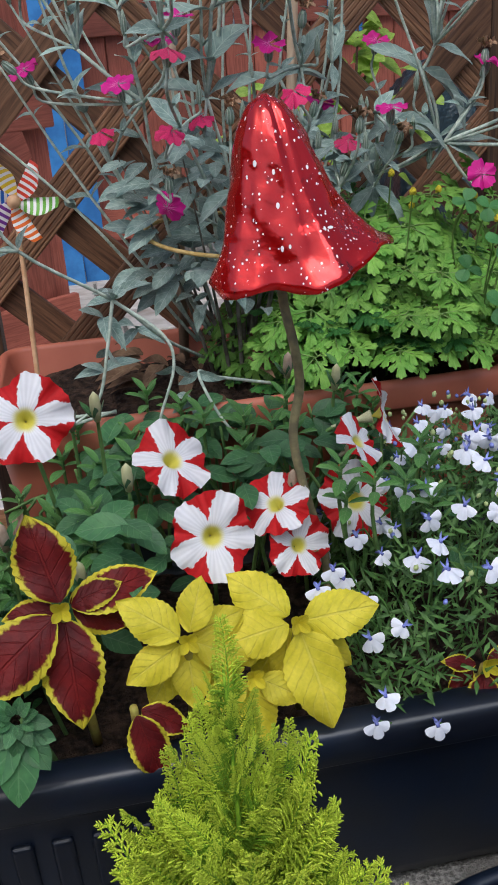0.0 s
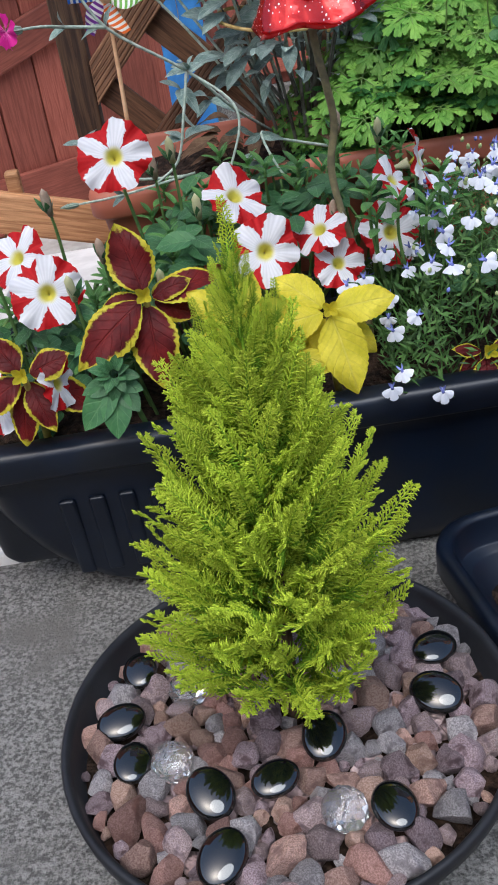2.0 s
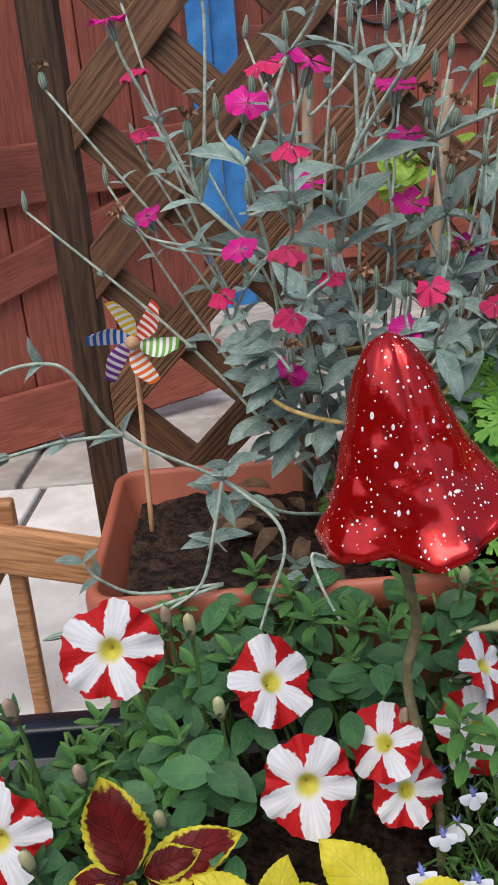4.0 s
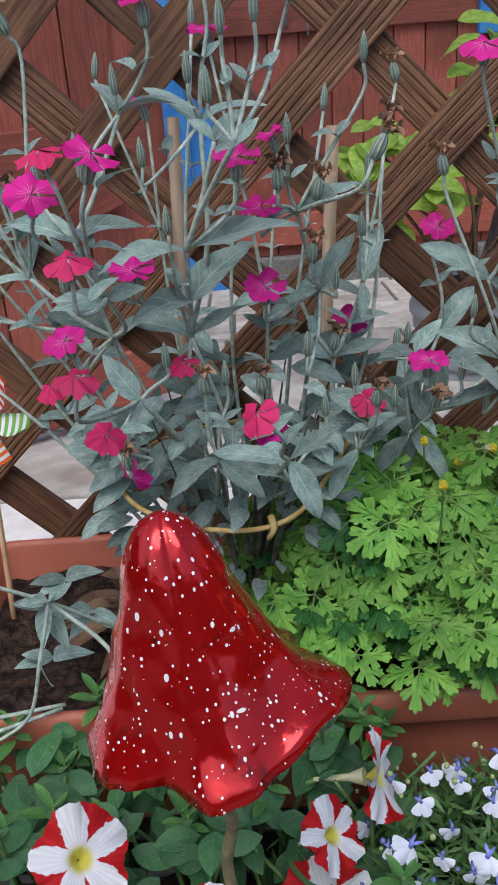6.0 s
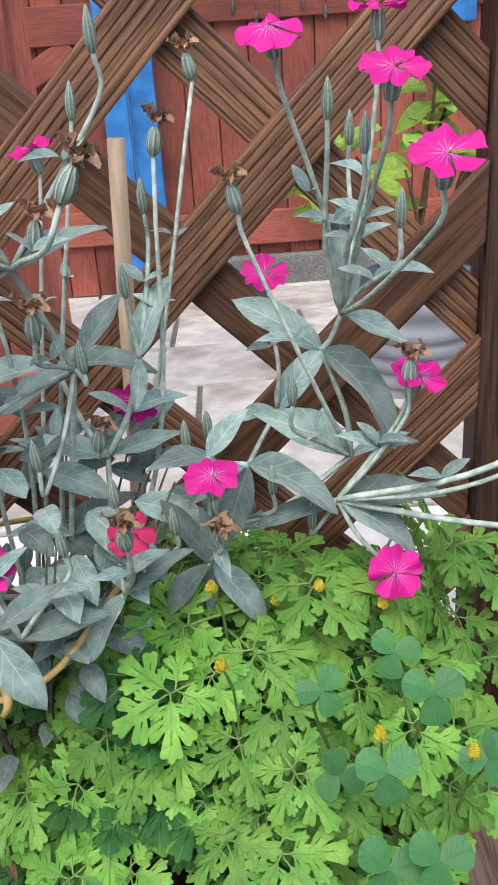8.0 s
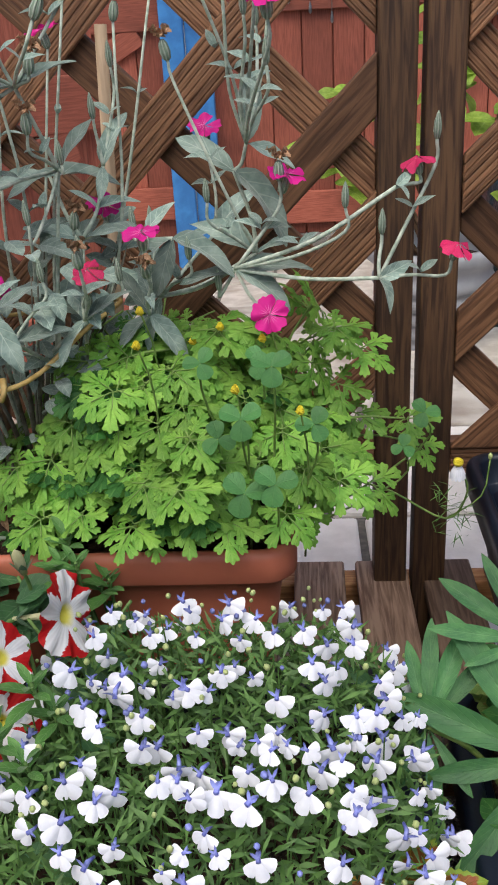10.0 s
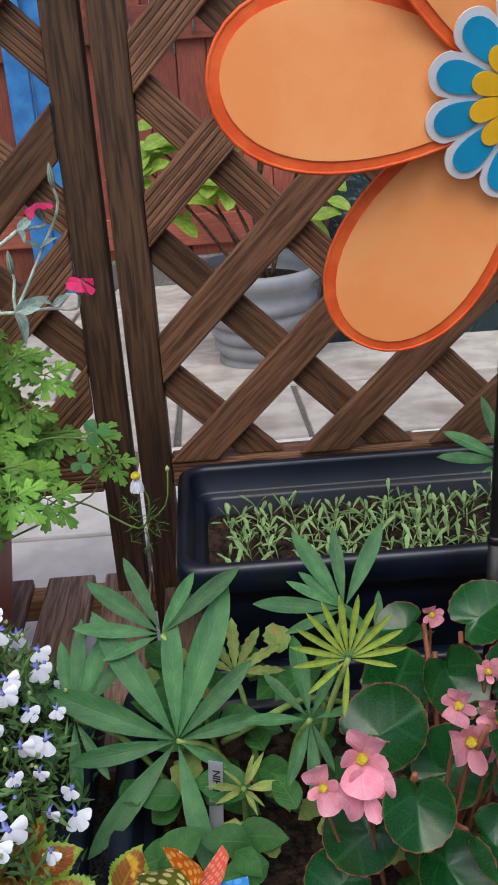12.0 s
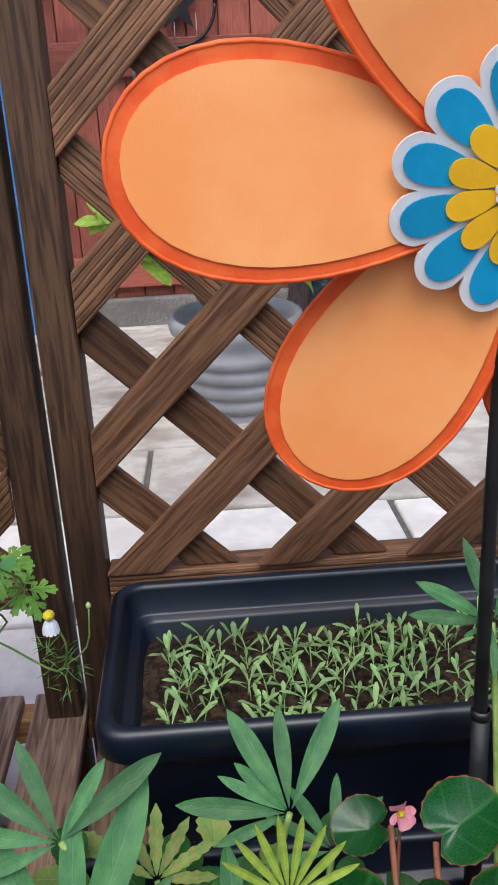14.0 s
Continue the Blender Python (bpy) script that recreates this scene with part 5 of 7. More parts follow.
coleus((0.575, 0.47, -0.545), (0.574, 0.450, -0.487), [(250, 0.045, 0.036, 0.3, 0.2), (20, 0.058, 0.034, 0.3, 0.15), (320, 0.058, 0.034, 0.3, 0.2), (160, 0.04, 0.028, 0.2, 0.2), (60, 0.045, 0.03, 0.2, 0.1)],
       COL_MIX, "rust and green mottled coleus beside the lobelia", 0.07)
coleus((0.66, 0.44, -0.56), (0.645, 0.430, -0.500), [(150, 0.05, 0.03, 0.3, 0.2), (60, 0.05, 0.032, 0.3, 0.15), (330, 0.045, 0.03, 0.3, 0.2), (250, 0.04, 0.03, 0.2, 0.2)],
       COL_MIX, "rust edged green coleus beside the pinwheel", 0.07)

# green petunia shoot over the rim
shoot = thing("petunia_shoot", (0.02, 0.42, -0.545), "soft green petunia shoot hanging over the trough", "flower")
for k in range(16):
    a = k * 2.4
    add(shoot, "leaf", petunia_leaves[k % 6], aim((0.008 + 0.004 * math.cos(a), 0.358, -0.446 + 0.004 * math.sin(a)), turned(math.degrees(a), 1.6 - 0.09 * k), VIEW_N + VIEW_UP * 0.3, 0.30 + 0.012 * k))
for deg, s in ((262, 1.25), (300, 1.05), (225, 1.1), (190, 0.8), (335, 0.75)):
    add(shoot, "leaf", petunia_leaves[int(deg) % 6], aim((0.008, 0.362, -0.456), turned(deg, 0.25), VIEW_N + VIEW_UP * 0.2, s))
stem(shoot, "stem", [(0.010, 0.372, -0.458), (0.014, 0.40, -0.50), (0.02, 0.42, -0.545)], 0.003, 0.003, PET_STEM, 6, 4)


bed(0.005, -0.006, 0.003)


# ---- lobelia ----
def lobelia_flower(name):
    ch = []
    for ang, L, W in ((-54, 0.0108, 0.0080), (0, 0.0122, 0.0082), (54, 0.0108, 0.0080)):
        v, f, u = leaf_grid(L, W, a=1.10, b=0.30, nu=4, nv=8, droop=0.22, fold=-0.12, base=0.03, cup=0.5)
        c, s = math.cos(radians(ang)), math.sin(radians(ang))
        ch.append(([(x * c + y * s, -x * s + y * c, z) for x, y, z in v], f, u, 0))
    for ang in (-30, 30):
        v, f, u = leaf_grid(0.0060, 0.0020, a=0.6, b=0.7, nu=2, nv=4, droop=-0.7, fold=0.2)
        c, s = math.cos(radians(ang)), math.sin(radians(ang))
        ch.append(([(x * c + y * s, -(-x * s + y * c) * 0.9, z + 0.0005) for x, y, z in v], f, u, 1))
    v, f, u = tube([(0, 0.0015, 0.001), (0, -0.0025, -0.002), (0, -0.004, -0.007)], [0.0015, 0.0014, 0.0008], 6)
    ch.append((v, f, u, 1))
    V, F, U, I = join(ch)
    return data(name, V, F, [WHITE_PETAL, BLUE_PETAL], U, I)


lob_flower = lobelia_flower("flower")
v, f, u = tube([(0, 0, 0), (0, 0.001, 0.0), (0, 0.003, 0), (0, 0.005, 0)], [0.0006, 0.0016, 0.0018, 0.0004], 6)
lob_bud = data("bud", v, f, grainy("pale_green_bud", hx("#a8b878"), hx("#c3cc98"), 60, 0.6), u)
lob_blue = data("bud", v, f, BLUE_PETAL, u)


def lob_top(x, y):
    """The height of the lobelia's mound."""
    e = max(0, (0.40 - x) / 0.13) ** 2 + max(0, (x - 0.52) / 0.09) ** 2 + max(0, (0.43 - y) / 0.07) ** 2 + max(0, (y - 0.60) / 0.11) ** 2
    return -0.378 - 0.105 * min(e, 1.3)


lobelia = thing("lobelia", (0.44, 0.53, -0.545), "mound of white lobelia with violet blue throats", "flower")
rl = random.Random(9)
chunks = []
for k in range(7000):
    x, y = rl.uniform(0.26, 0.61), rl.uniform(0.392, 0.72)
    t = lob_top(x, y)
    z = max(t - 0.004 - rl.random() ** 1.6 * 0.10, -0.525)
    a = rl.uniform(0, 6.28)
    d = Vector((math.cos(a), math.sin(a), rl.uniform(0.0, 1.6))).normalized()
    L = rl.uniform(0.009, 0.020)
    m = aim((x, y, z), d, (rl.uniform(-1, 1), -0.5, 1))
    v, f, u = leaf_grid(L, rl.uniform(0.0022, 0.0042), a=0.5, b=0.6, nu=1, nv=2, droop=0.2)
    chunks.append(([m @ Vector(p) for p in v], f, u, 0))
for k in range(110):
    x, y = rl.uniform(0.27, 0.60), rl.uniform(0.38, 0.70)
    t = lob_top(x, y)
    v, f, u = tube([(x + rl.uniform(-.03, .03), y + rl.uniform(-.02, .02), -0.54), (x + rl.uniform(-.01, .01), y, (t - 0.54) / 2), (x, y, t + rl.uniform(-0.01, 0.022))], [0.0011, 0.0009, 0.0006], 4, False)
    chunks.append((v, f, u, 0))
V, F, U, I = join(chunks)
tagged(add(lobelia, "foliage", data("foliage", V, F, LOB_GREEN, U), None, "fine narrow green leaves"), kind="stuff")
placed = []
tries = 0
while len(placed) < 150 and tries < 6000:
    tries += 1
    x, y = rl.uniform(0.262, 0.612), 0.395 + 0.30 * rl.random() ** 1.35
    if y > 0.62 and rl.random() < 0.55:
        continue
    gap = 0.0105 + 0.012 * max(0, (0.42 - x) / 0.15) + 0.008 * max(0, (y - 0.55) / 0.1)
    if any((x - p) ** 2 + (y - q) ** 2 < gap * gap for p, q in placed):
        continue
    placed.append((x, y))
    t = lob_top(x, y)
    d = Vector((rl.uniform(-0.8, 0.8), -0.55 + rl.uniform(-.4, .4), -0.75 + rl.uniform(-.2, .6)))
    n = Vector((rl.uniform(-0.8, 0.8), -1, 0.65 + rl.uniform(-.4, .5)))
    add(lobelia, "flower", lob_flower, aim((x, y, t + 0.012 + rl.uniform(-0.006, 0.010)), d, n, rl.choice((0.75, 0.85, 0.95, 1.05, 1.15)) * rl.uniform(0.92, 1.05)), "white flower with a violet blue upper lip")
for k in range(170):
    x, y = rl.uniform(0.28, 0.60), rl.uniform(0.38, 0.70)
    add(lobelia, "bud", rl.choice((lob_bud, lob_bud, lob_blue)), aim((x, y, lob_top(x, y) + rl.uniform(0.004, 0.028)), (rl.uniform(-.5, .5), -0.3, 1), (0, -1, 0), rl.uniform(0.8, 1.3)))
for p in ((0.248, 0.372, -0.500), (0.294, 0.372, -0.512), (0.223, 0.430, -0.418), (0.245, 0.47, -0.43), (0.270, 0.49, -0.415), (0.262, 0.44, -0.44)):
    add(lobelia, "flower", lob_flower, aim(p, (0.1, -0.5, -0.85), (0, -1, 0.5), 1.0))
    stem(lobelia, "stem", [Vector(p) + Vector((0, 0.004, 0.0)), Vector(p) + Vector((0.02, 0.02, -0.02)), (p[0] + 0.05, 0.45, -0.54)], 0.0008, 0.001, LOB_GREEN, 4, 3)


# ---- rose campion ----
def campion_flower(seed, cup=0.0):
    """Five broad notched petals round a tiny eye, radius 1, facing +z."""
    r = random.Random(seed)
    ch = []
    for k in range(5):
        a0 = 2 * math.pi * k / 5 + r.uniform(-.06, .06)
        V, F, U = [], [], []
        nu, nv = 8, 6
        tilt = r.uniform(-0.34, 0.20) + cup
        for j in range(nv + 1):
            s = j / nv
            for i in range(nu + 1):
                t = i / nu * 2 - 1
                w = (0.56 + 0.12 * s) * (1 - 0.10 * max(s - 0.8, 0) / 0.2)
                rad = 0.015 + 0.985 * s * (1 - 0.20 * t * t) - 0.15 * max(0, 1 - abs(t) * 2.6) * max(s - 0.7, 0) / 0.3
                an = a0 + t * w * 0.98
                rad *= 1 + 0.04 * math.sin(t * 9 + k) * s + r.uniform(-.02, .02) * s
                z = tilt * s * 0.6 + 0.09 * math.sin(t * 5 + k * 2) * s * s + 0.04 * t + 0.08 * math.cos(t * 3.1) * s
                V.append((rad * math.sin(an), rad * math.cos(an), z))
                U.append((an / (2 * math.pi), s))
        for j in range(nv):
            for i in range(nu):
                q = j * (nu + 1) + i
                F.append((q, q + nu + 1, q + nu + 2, q + 1))
        ch.append((V, F, U, 0))
    V, F, U, I = join(ch)
    return V, F, U


CAMP = [data("flower", *campion_flower(k, c)[:2], LYCHNIS, campion_flower(k, c)[2]) for k, c in ((1, 0.0), (2, -0.12), (3, 0.10), (4, -0.3))]
CAMP_RED = [data("flower", *campion_flower(k, c)[:2], MAGENTA_RED, campion_flower(k, c)[2]) for k, c in ((5, -0.5), (6, 0.9))]
v, f, u = tube([(0, 0, -1.0), (0, 0, -0.92), (0, 0, -0.60), (0, 0, -0.25), (0, 0, -0.06)], [0.10, 0.20, 0.27, 0.22, 0.12], 16)
CALYX = data("calyx", [(p.x, p.y, p.z) for p in v], f, LYC_CALYX, u)
v, f, u = tube([(0, 0, -1.0), (0, 0, -0.9), (0, 0, -0.5), (0, 0, 0.0), (0, 0, 0.45), (0, 0, 0.7)], [0.10, 0.18, 0.25, 0.23, 0.12, 0.03], 16)
BUD = data("bud", [(p.x, p.y, p.z) for p in v], f, LYC_CALYX, u)
rd = random.Random(44)
chunks = []
for k in range(13):
    a = k * 2.4
    mk = aim((0, 0, -0.1), (math.cos(a), math.sin(a), rd.uniform(0.3, 1.6)), (0, 0, 1), 1.0, rd.uniform(-1, 1))
    v, f, u = leaf_grid(rd.uniform(0.6, 1.15), rd.uniform(0.3, 0.55), a=0.5, b=0.35, nu=3, nv=7, droop=rd.uniform(-0.5, 0.7), fold=rd.uniform(-0.9, 0.9), wave=0.5, seed=k)
    chunks.append(([mk @ Vector(q) for q in v], f, u, 0))
V, F, U, I = join(chunks)
DRYHEAD = data("withered_petals", V, F, DEAD, U)
lyc_leaves = leaf_set("leaf", LYC_LEAF, 6, L=(0.046, 0.060), W=(0.019, 0.027), a=0.72, b=0.95, droop=(0.2, 0.7), fold=(0.2, 0.55), wave=0.04, nv=9)
lyc_broad = leaf_set("leaf", LYC_LEAF, 5, L=(0.058, 0.085), W=(0.027, 0.037), a=0.8, b=0.75, droop=(0.15, 0.5), fold=(0.15, 0.35), wave=0.04, nv=9)

lyc_node = leaf_set("leaf", LYC_LEAF, 6, L=0.07, W=(0.023, 0.031), a=0.8, b=0.85, droop=(0.15, 0.6), fold=(0.25, 0.6), wave=0.08, nv=10)

bed(0.002, 0.003, 0.005)
campion = thing("rose_campion", (0.25, 0.85, -0.41), "silvery felted rose campion with magenta flowers, tied with raffia", "flower")
ry = random.Random(17)
CROWN = Vector((0.26, 0.85, -0.26))


def pair(p, d, size, spread=1.0):
    """Two opposite leaves at a node."""
    d = Vector(d).normalized()
    a = ry.uniform(0, 6.28)
    s = d.orthogonal().normalized()
    t = d.cross(s)
    o = s * math.cos(a) + t * math.sin(a)
    o.z *= 0.4
    o.y *= 0.7
    size *= 0.88
    for sg in (1, -1):
        add(campion, "leaf", ry.choice(lyc_leaves), aim(p, o * sg * spread + d * 0.75, d + Vector((0, -0.4, 0.5)), size * ry.uniform(0.85, 1.1)))


def head(p, d, kind, R=0.0185):
    """A flower, bud or withered head on its calyx; returns the foot of the calyx."""
    d = Vector(d).normalized()
    m = aim(p, d.orthogonal(), d, R) @ Matrix.Rotation(ry.uniform(0, 6), 4, "Z")
    c = R * 0.95
    if kind in "fr":
        fl = add(campion, "flower", ry.choice(CAMP[:3]) if kind == "f" else CAMP_RED[0], m, "magenta five-petalled flower" if kind == "f" else "crimson fading flower")
        add(fl, "calyx", CALYX, m)
    elif kind == "h":
        fl = add(campion, "flower", CAMP[3], m, "drooping magenta flower")
        add(fl, "calyx", CALYX, m)
    elif kind == "b":
        add(campion, "bud", BUD, aim(p, d.orthogonal(), d, R * 0.72), "ribbed grey green bud")
        c = R * 0.72
    else:
        fl = add(campion, "seed_head", CALYX, aim(p, d.orthogonal(), d, R * 0.95), "ribbed dry seed head")
        add(fl, "withered_petals", DRYHEAD, aim(Vector(p) + d * 0.003, d.orthogonal(), d, R * 0.62), "brown withered petals")
    return Vector(p) - d * c


def blades(p, leaves):
    """Broad leaves at a node, each by its turn and length."""
    for a, L in leaves:
        d = turned(a, ry.uniform(0.0, 0.25))
        add(campion, "leaf", ry.choice(lyc_node), aim(p, d, VIEW_N * 0.45 + Vector((ry.uniform(-.5, .5), 0, 0.9)), 0.80 * L / 0.07))


# nodes: name, place, foot (another node or the crown), leaf size
NODES = {
    "j": ((0.230, 0.752, -0.026), "k", 1.35), "k": ((0.225, 0.79, -0.10), None, 1.0), "c10": ((0.308, 0.788, -0.013), "m", 1.0), "m": ((0.325, 0.82, -0.08), None, 1.2),
    "b": ((0.268, 0.694, 0.049), "j", 0.5), "lk": ((0.478, 0.857, -0.071), "ln", 1.15), "ln": ((0.466, 0.861, -0.094), "lo", 1.2), "lo": ((0.482, 0.855, -0.164), "lp", 1.3),
    "lp": ((0.40, 0.82, -0.19), None, 1.2), "r": ((0.467, 0.80, -0.163), "lp", 0.5), "r2": ((0.581, 0.745, -0.160), "r", 0.55), "r3": ((0.593, 0.745, -0.092), "r", 0.4),
    "s": ((0.360, 0.831, -0.080), "t", 0.9), "t": ((0.335, 0.83, -0.14), None, 1.1), "u": ((0.150, 0.78, -0.02), "w", 1.0), "w": ((0.165, 0.80, -0.10), None, 1.1),
    "x": ((0.110, 0.80, -0.05), "w", 0.9), "y": ((0.180, 0.70, -0.04), "w", 0.7), "z": ((0.19, 0.72, -0.12), None, 0.75), "q": ((0.395, 0.80, -0.13), "lp", 0.9),
    "p": ((0.290, 0.74, -0.20), None, 0.75), "o": ((0.24, 0.74, -0.18), None, 0.75), "n": ((0.345, 0.76, -0.19), None, 0.8), "v": ((0.16, 0.76, -0.17), None, 0.8),
    "top": ((0.245, 0.80, 0.05), "k", 1.1), "tp2": ((0.190, 0.80, 0.06), "u", 1.0), "bk": ((0.440, 0.925, -0.161), "lp", 1.0), "c7": ((0.309, 0.85, -0.09), "t", 1.0),
    "top2": ((0.255, 0.757, 0.043), "j", 1.0), "b7": ((0.290, 0.697, -0.163), None, 1.0), "a8": ((0.392, 0.798, -0.199), None, 1.0), "q8": ((0.417, 0.798, -0.135), "lp", 1.0),
}
# the large leaves at the main nodes
TURNS = {"j": ((18, 0.095), (178, 0.078)), "ln": ((140, 0.078), (-38, 0.086)), "lk": ((82, 0.080), (-20, 0.056)), "lo": ((140, 0.076), (25, 0.05)), "r": ((8, 0.078), (188, 0.06), (-25, 0.066)),
         "q8": ((-15, 0.066), (200, 0.05), (250, 0.06)), "s": ((75, 0.060), (268, 0.036)), "bk": ((175, 0.04), (55, 0.07)), "c7": ((175, 0.07), (15, 0.066)), "top2": ((125, 0.030), (55, 0.036)),
         "c10": ((30, 0.062), (180, 0.042)), "b7": ((35, 0.055), (300, 0.058), (165, 0.066)), "a8": ((-45, 0.062), (120, 0.06), (215, 0.055)), "p": ((150, 0.06), (20, 0.06)), "n": ((40, 0.055), (230, 0.055)),
         "o": ((200, 0.06), (320, 0.055)), "lp": ((250, 0.06), (100, 0.06)), "m": ((60, 0.065), (200, 0.06)), "t": ((20, 0.06), (160, 0.065)), "k": ((30, 0.06), (150, 0.065))}
for nm, (p, foot, size) in NODES.items():
    p = Vector(p)
    q = Vector(NODES[foot][0]) if foot else CROWN + Vector((ry.uniform(-.05, .05) + (p.x - CROWN.x) * 0.25, ry.uniform(-.04, .03), ry.uniform(-.06, 0)))
    mid = p.lerp(q, 0.5) + Vector((ry.uniform(-.01, .01), ry.uniform(-.008, .008), -0.006))
    stem(campion, "stem", [q, mid, p], 0.0021, 0.0017, LYC_STEM, 6, 5)
    if not foot:
        stem(campion, "stem", [(q.x * 0.6 + 0.10, 0.855, -0.415), q.lerp(Vector((0.255, 0.855, -0.40)), 0.5), q], 0.0030, 0.0022, OLD_STEM, 6, 3)
    if nm in TURNS:
        blades(p, TURNS[nm])
    else:
        pair(p, p - q, size)
    if foot is None or ry.random() < 0.35:
        pair(mid, p - q, size * 0.8)

UP = (0, -0.25, 1)
HEADS = [
    ((0.269, 0.741, 0.035), "j", "f", (0.1, -0.25, 1)), ((0.283, 0.782, -0.006), "c10", "f", (0, -0.25, 1)), ((0.282, 0.760, -0.057), "m", "f", (0, -0.5, 1)),
    ((0.352, 0.853, -0.115), "t", "f", (0.05, -0.45, 1)), ((0.398, 0.760, -0.120), "q", "f", (0, -0.3, 1)), ((0.437, 0.927, -0.063), "bk", "f", (0, -0.6, 1)),
    ((0.440, 0.803, 0.088), "lk", "h", (-0.2, -0.5, 1)), ((0.503, 0.88, 0.091), "lk", "f", (0.0, 0.0, 1)), ((0.493, 0.774, 0.069), "lk", "f", (0, -0.5, 1)),
    ((0.504, 0.714, 0.041), "lk", "f", (0, -0.45, 1)), ((0.512, 0.798, -0.088), "r", "f", (0.3, -0.3, 1)), ((0.495, 0.767, -0.193), "r", "f", (0, -0.95, 0.45)),
    ((0.609, 0.76, -0.073), "r3", "r", (-0.2, -0.1, 1)), ((0.640, 0.742, -0.135), "r2", "r", (0.3, -0.2, 0.9)),
    ((0.195, 0.721, -0.029), "y", "f", (0.1, -0.1, 1)), ((0.173, 0.743, -0.191), "v", "h", (-0.6, -0.7, -0.2)), ((0.270, 0.618, -0.091), "b7", "r", (-0.5, -0.45, 0.8)),
    ((0.060, 0.836, 0.060), "x", "r", (-0.3, -0.1, 1)), ((0.063, 0.85, 0.010), "x", "r", (0, -0.3, 1)),
    ((0.165, 0.63, 0.062), "y", "r", (-0.3, -0.2, 1)), ((0.195, 0.62, 0.060), "y", "f", (0.3, -0.2, 1)), ((0.154, 0.652, 0.036), "y", "f", (0.2, -0.7, 1)),
    ((0.179, 0.60, 0.012), "y", "r", (0, -0.2, 1)), ((0.057, 0.837, -0.064), "w", "f", (-0.4, -0.4, 0.9)), ((0.173, 0.60, -0.053), "z", "r", (0.1, -0.3, 1)),
    ((0.175, 0.656, -0.115), "z", "r", (0.2, -0.5, 0.8)), ((0.216, 0.78, 0.130), "tp2", "f", (0.0, 0.0, 1)), ((0.314, 0.78, 0.137), "b", "h", (0.3, -0.4, 0.9)),
    ((0.052, 0.78, 0.098), "x", "f", (-0.3, 0, 1)), ((0.276, 0.750, -0.161), "p", "f", (0.1, -0.6, 0.9)), ((0.216, 0.78, -0.116), "k", "r", (-.2, -0.4, 1)),
    ((0.353, 0.755, -0.146), "n", "r", (0, -0.5, 1)),
    ((0.188, 0.80, -0.047), "u", "f", (0, -.2, 1)), ((0.12, 0.76, -0.12), "w", "r", (-.3, -.4, 1)), ((0.14, 0.74, -0.08), "w", "f", (-.2, -.5, 1)),
    # buds
    ((0.303, 0.763, 0.049), "c10", "b", UP), ((0.359, 0.800, 0.093), "c10", "b", UP), ((0.369, 0.860, 0.006), "s", "b", UP), ((0.358, 0.82, -0.030), "s", "b", UP),
    ((0.395, 0.831, -0.122), "a8", "b", UP), ((0.383, 0.81, -0.118), "q8", "b", UP), ((0.489, 0.894, 0.030), "lk", "b", UP), ((0.468, 0.815, 0.055), "lk", "b", UP),
    ((0.484, 0.80, 0.040), "lk", "b", UP), ((0.500, 0.79, 0.005), "lk", "b", UP), ((0.445, 0.82, -0.10), "lo", "b", UP), ((0.624, 0.76, -0.050), "r2", "b", UP),
    ((0.583, 0.745, -0.115), "r2", "b", UP), ((0.556, 0.75, -0.095), "r", "b", UP), ((0.452, 0.80, -0.17), "r", "b", UP), ((0.255, 0.69, 0.085), "b", "b", UP),
    ((0.265, 0.70, 0.120), "b", "b", UP), ((0.285, 0.72, 0.125), "b", "b", UP), ((0.19, 0.79, 0.085), "tp2", "b", UP), ((0.160, 0.78, 0.045), "tp2", "b", UP),
    ((0.130, 0.78, 0.03), "u", "b", UP), ((0.24, 0.78, 0.09), "top", "b", UP), ((0.255, 0.79, 0.14), "top", "b", UP), ((0.205, 0.77, 0.04), "top", "b", UP),
    ((0.22, 0.74, 0.0), "k", "b", UP), ((0.31, 0.76, -0.10), "m", "b", UP), ((0.335, 0.79, -0.06), "m", "b", UP), ((0.345, 0.77, -0.13), "n", "b", UP), ((0.25, 0.74, -0.11), "o", "b", UP),
    ((0.21, 0.73, -0.09), "z", "b", UP), ((0.15, 0.72, -0.03), "y", "b", UP), ((0.375, 0.77, -0.15), "n", "b", UP), ((0.32, 0.74, -0.14), "p", "b", UP), ((0.43, 0.79, -0.14), "lp", "b", UP),
    # withered
    ((0.359, 0.703, 0.048), "c10", "d", (0.5, -0.1, 1)), ((0.418, 0.826, 0.014), "lo", "d", (-0.2, -0.2, 1)), ((0.116, 0.806, 0.130), "x", "d", (-0.3, -0.3, 1)),
    ((0.295, 0.751, 0.025), "c10", "d", (0, -0.3, 1)), ((0.325, 0.78, 0.012), "c10", "d", (0.2, -.2, 1)), ((0.355, 0.719, -0.123), "n", "d", (0, -0.4, 1)), ((0.336, 0.809, -0.112), "t", "d", (0.2, -0.3, 1)), ((0.506, 0.792, -0.076), "r", "d", (0, -0.2, 1)), ((0.352, 0.755, -0.165), "n", "d", (0.3, -0.4, 1)),
    ((0.401, 0.741, -0.141), "a8", "d", (0, -0.7, 0.8)), ((0.235, 0.72, -0.105), "o", "d", (0, -0.3, 1)), ((0.275, 0.74, -0.115), "p", "d", (0, -0.3, 1)),
    ((0.105, 0.79, 0.02), "x", "d", (0, -0.3, 1)), ((0.175, 0.72, -0.16), "v", "d", (0, -0.4, 1)), ((0.318, 0.77, -0.03), "m", "d", (0.1, -0.3, 1)), ((0.04, 0.80, -0.055), "w", "d", (-.7, -.3, .7)),
]
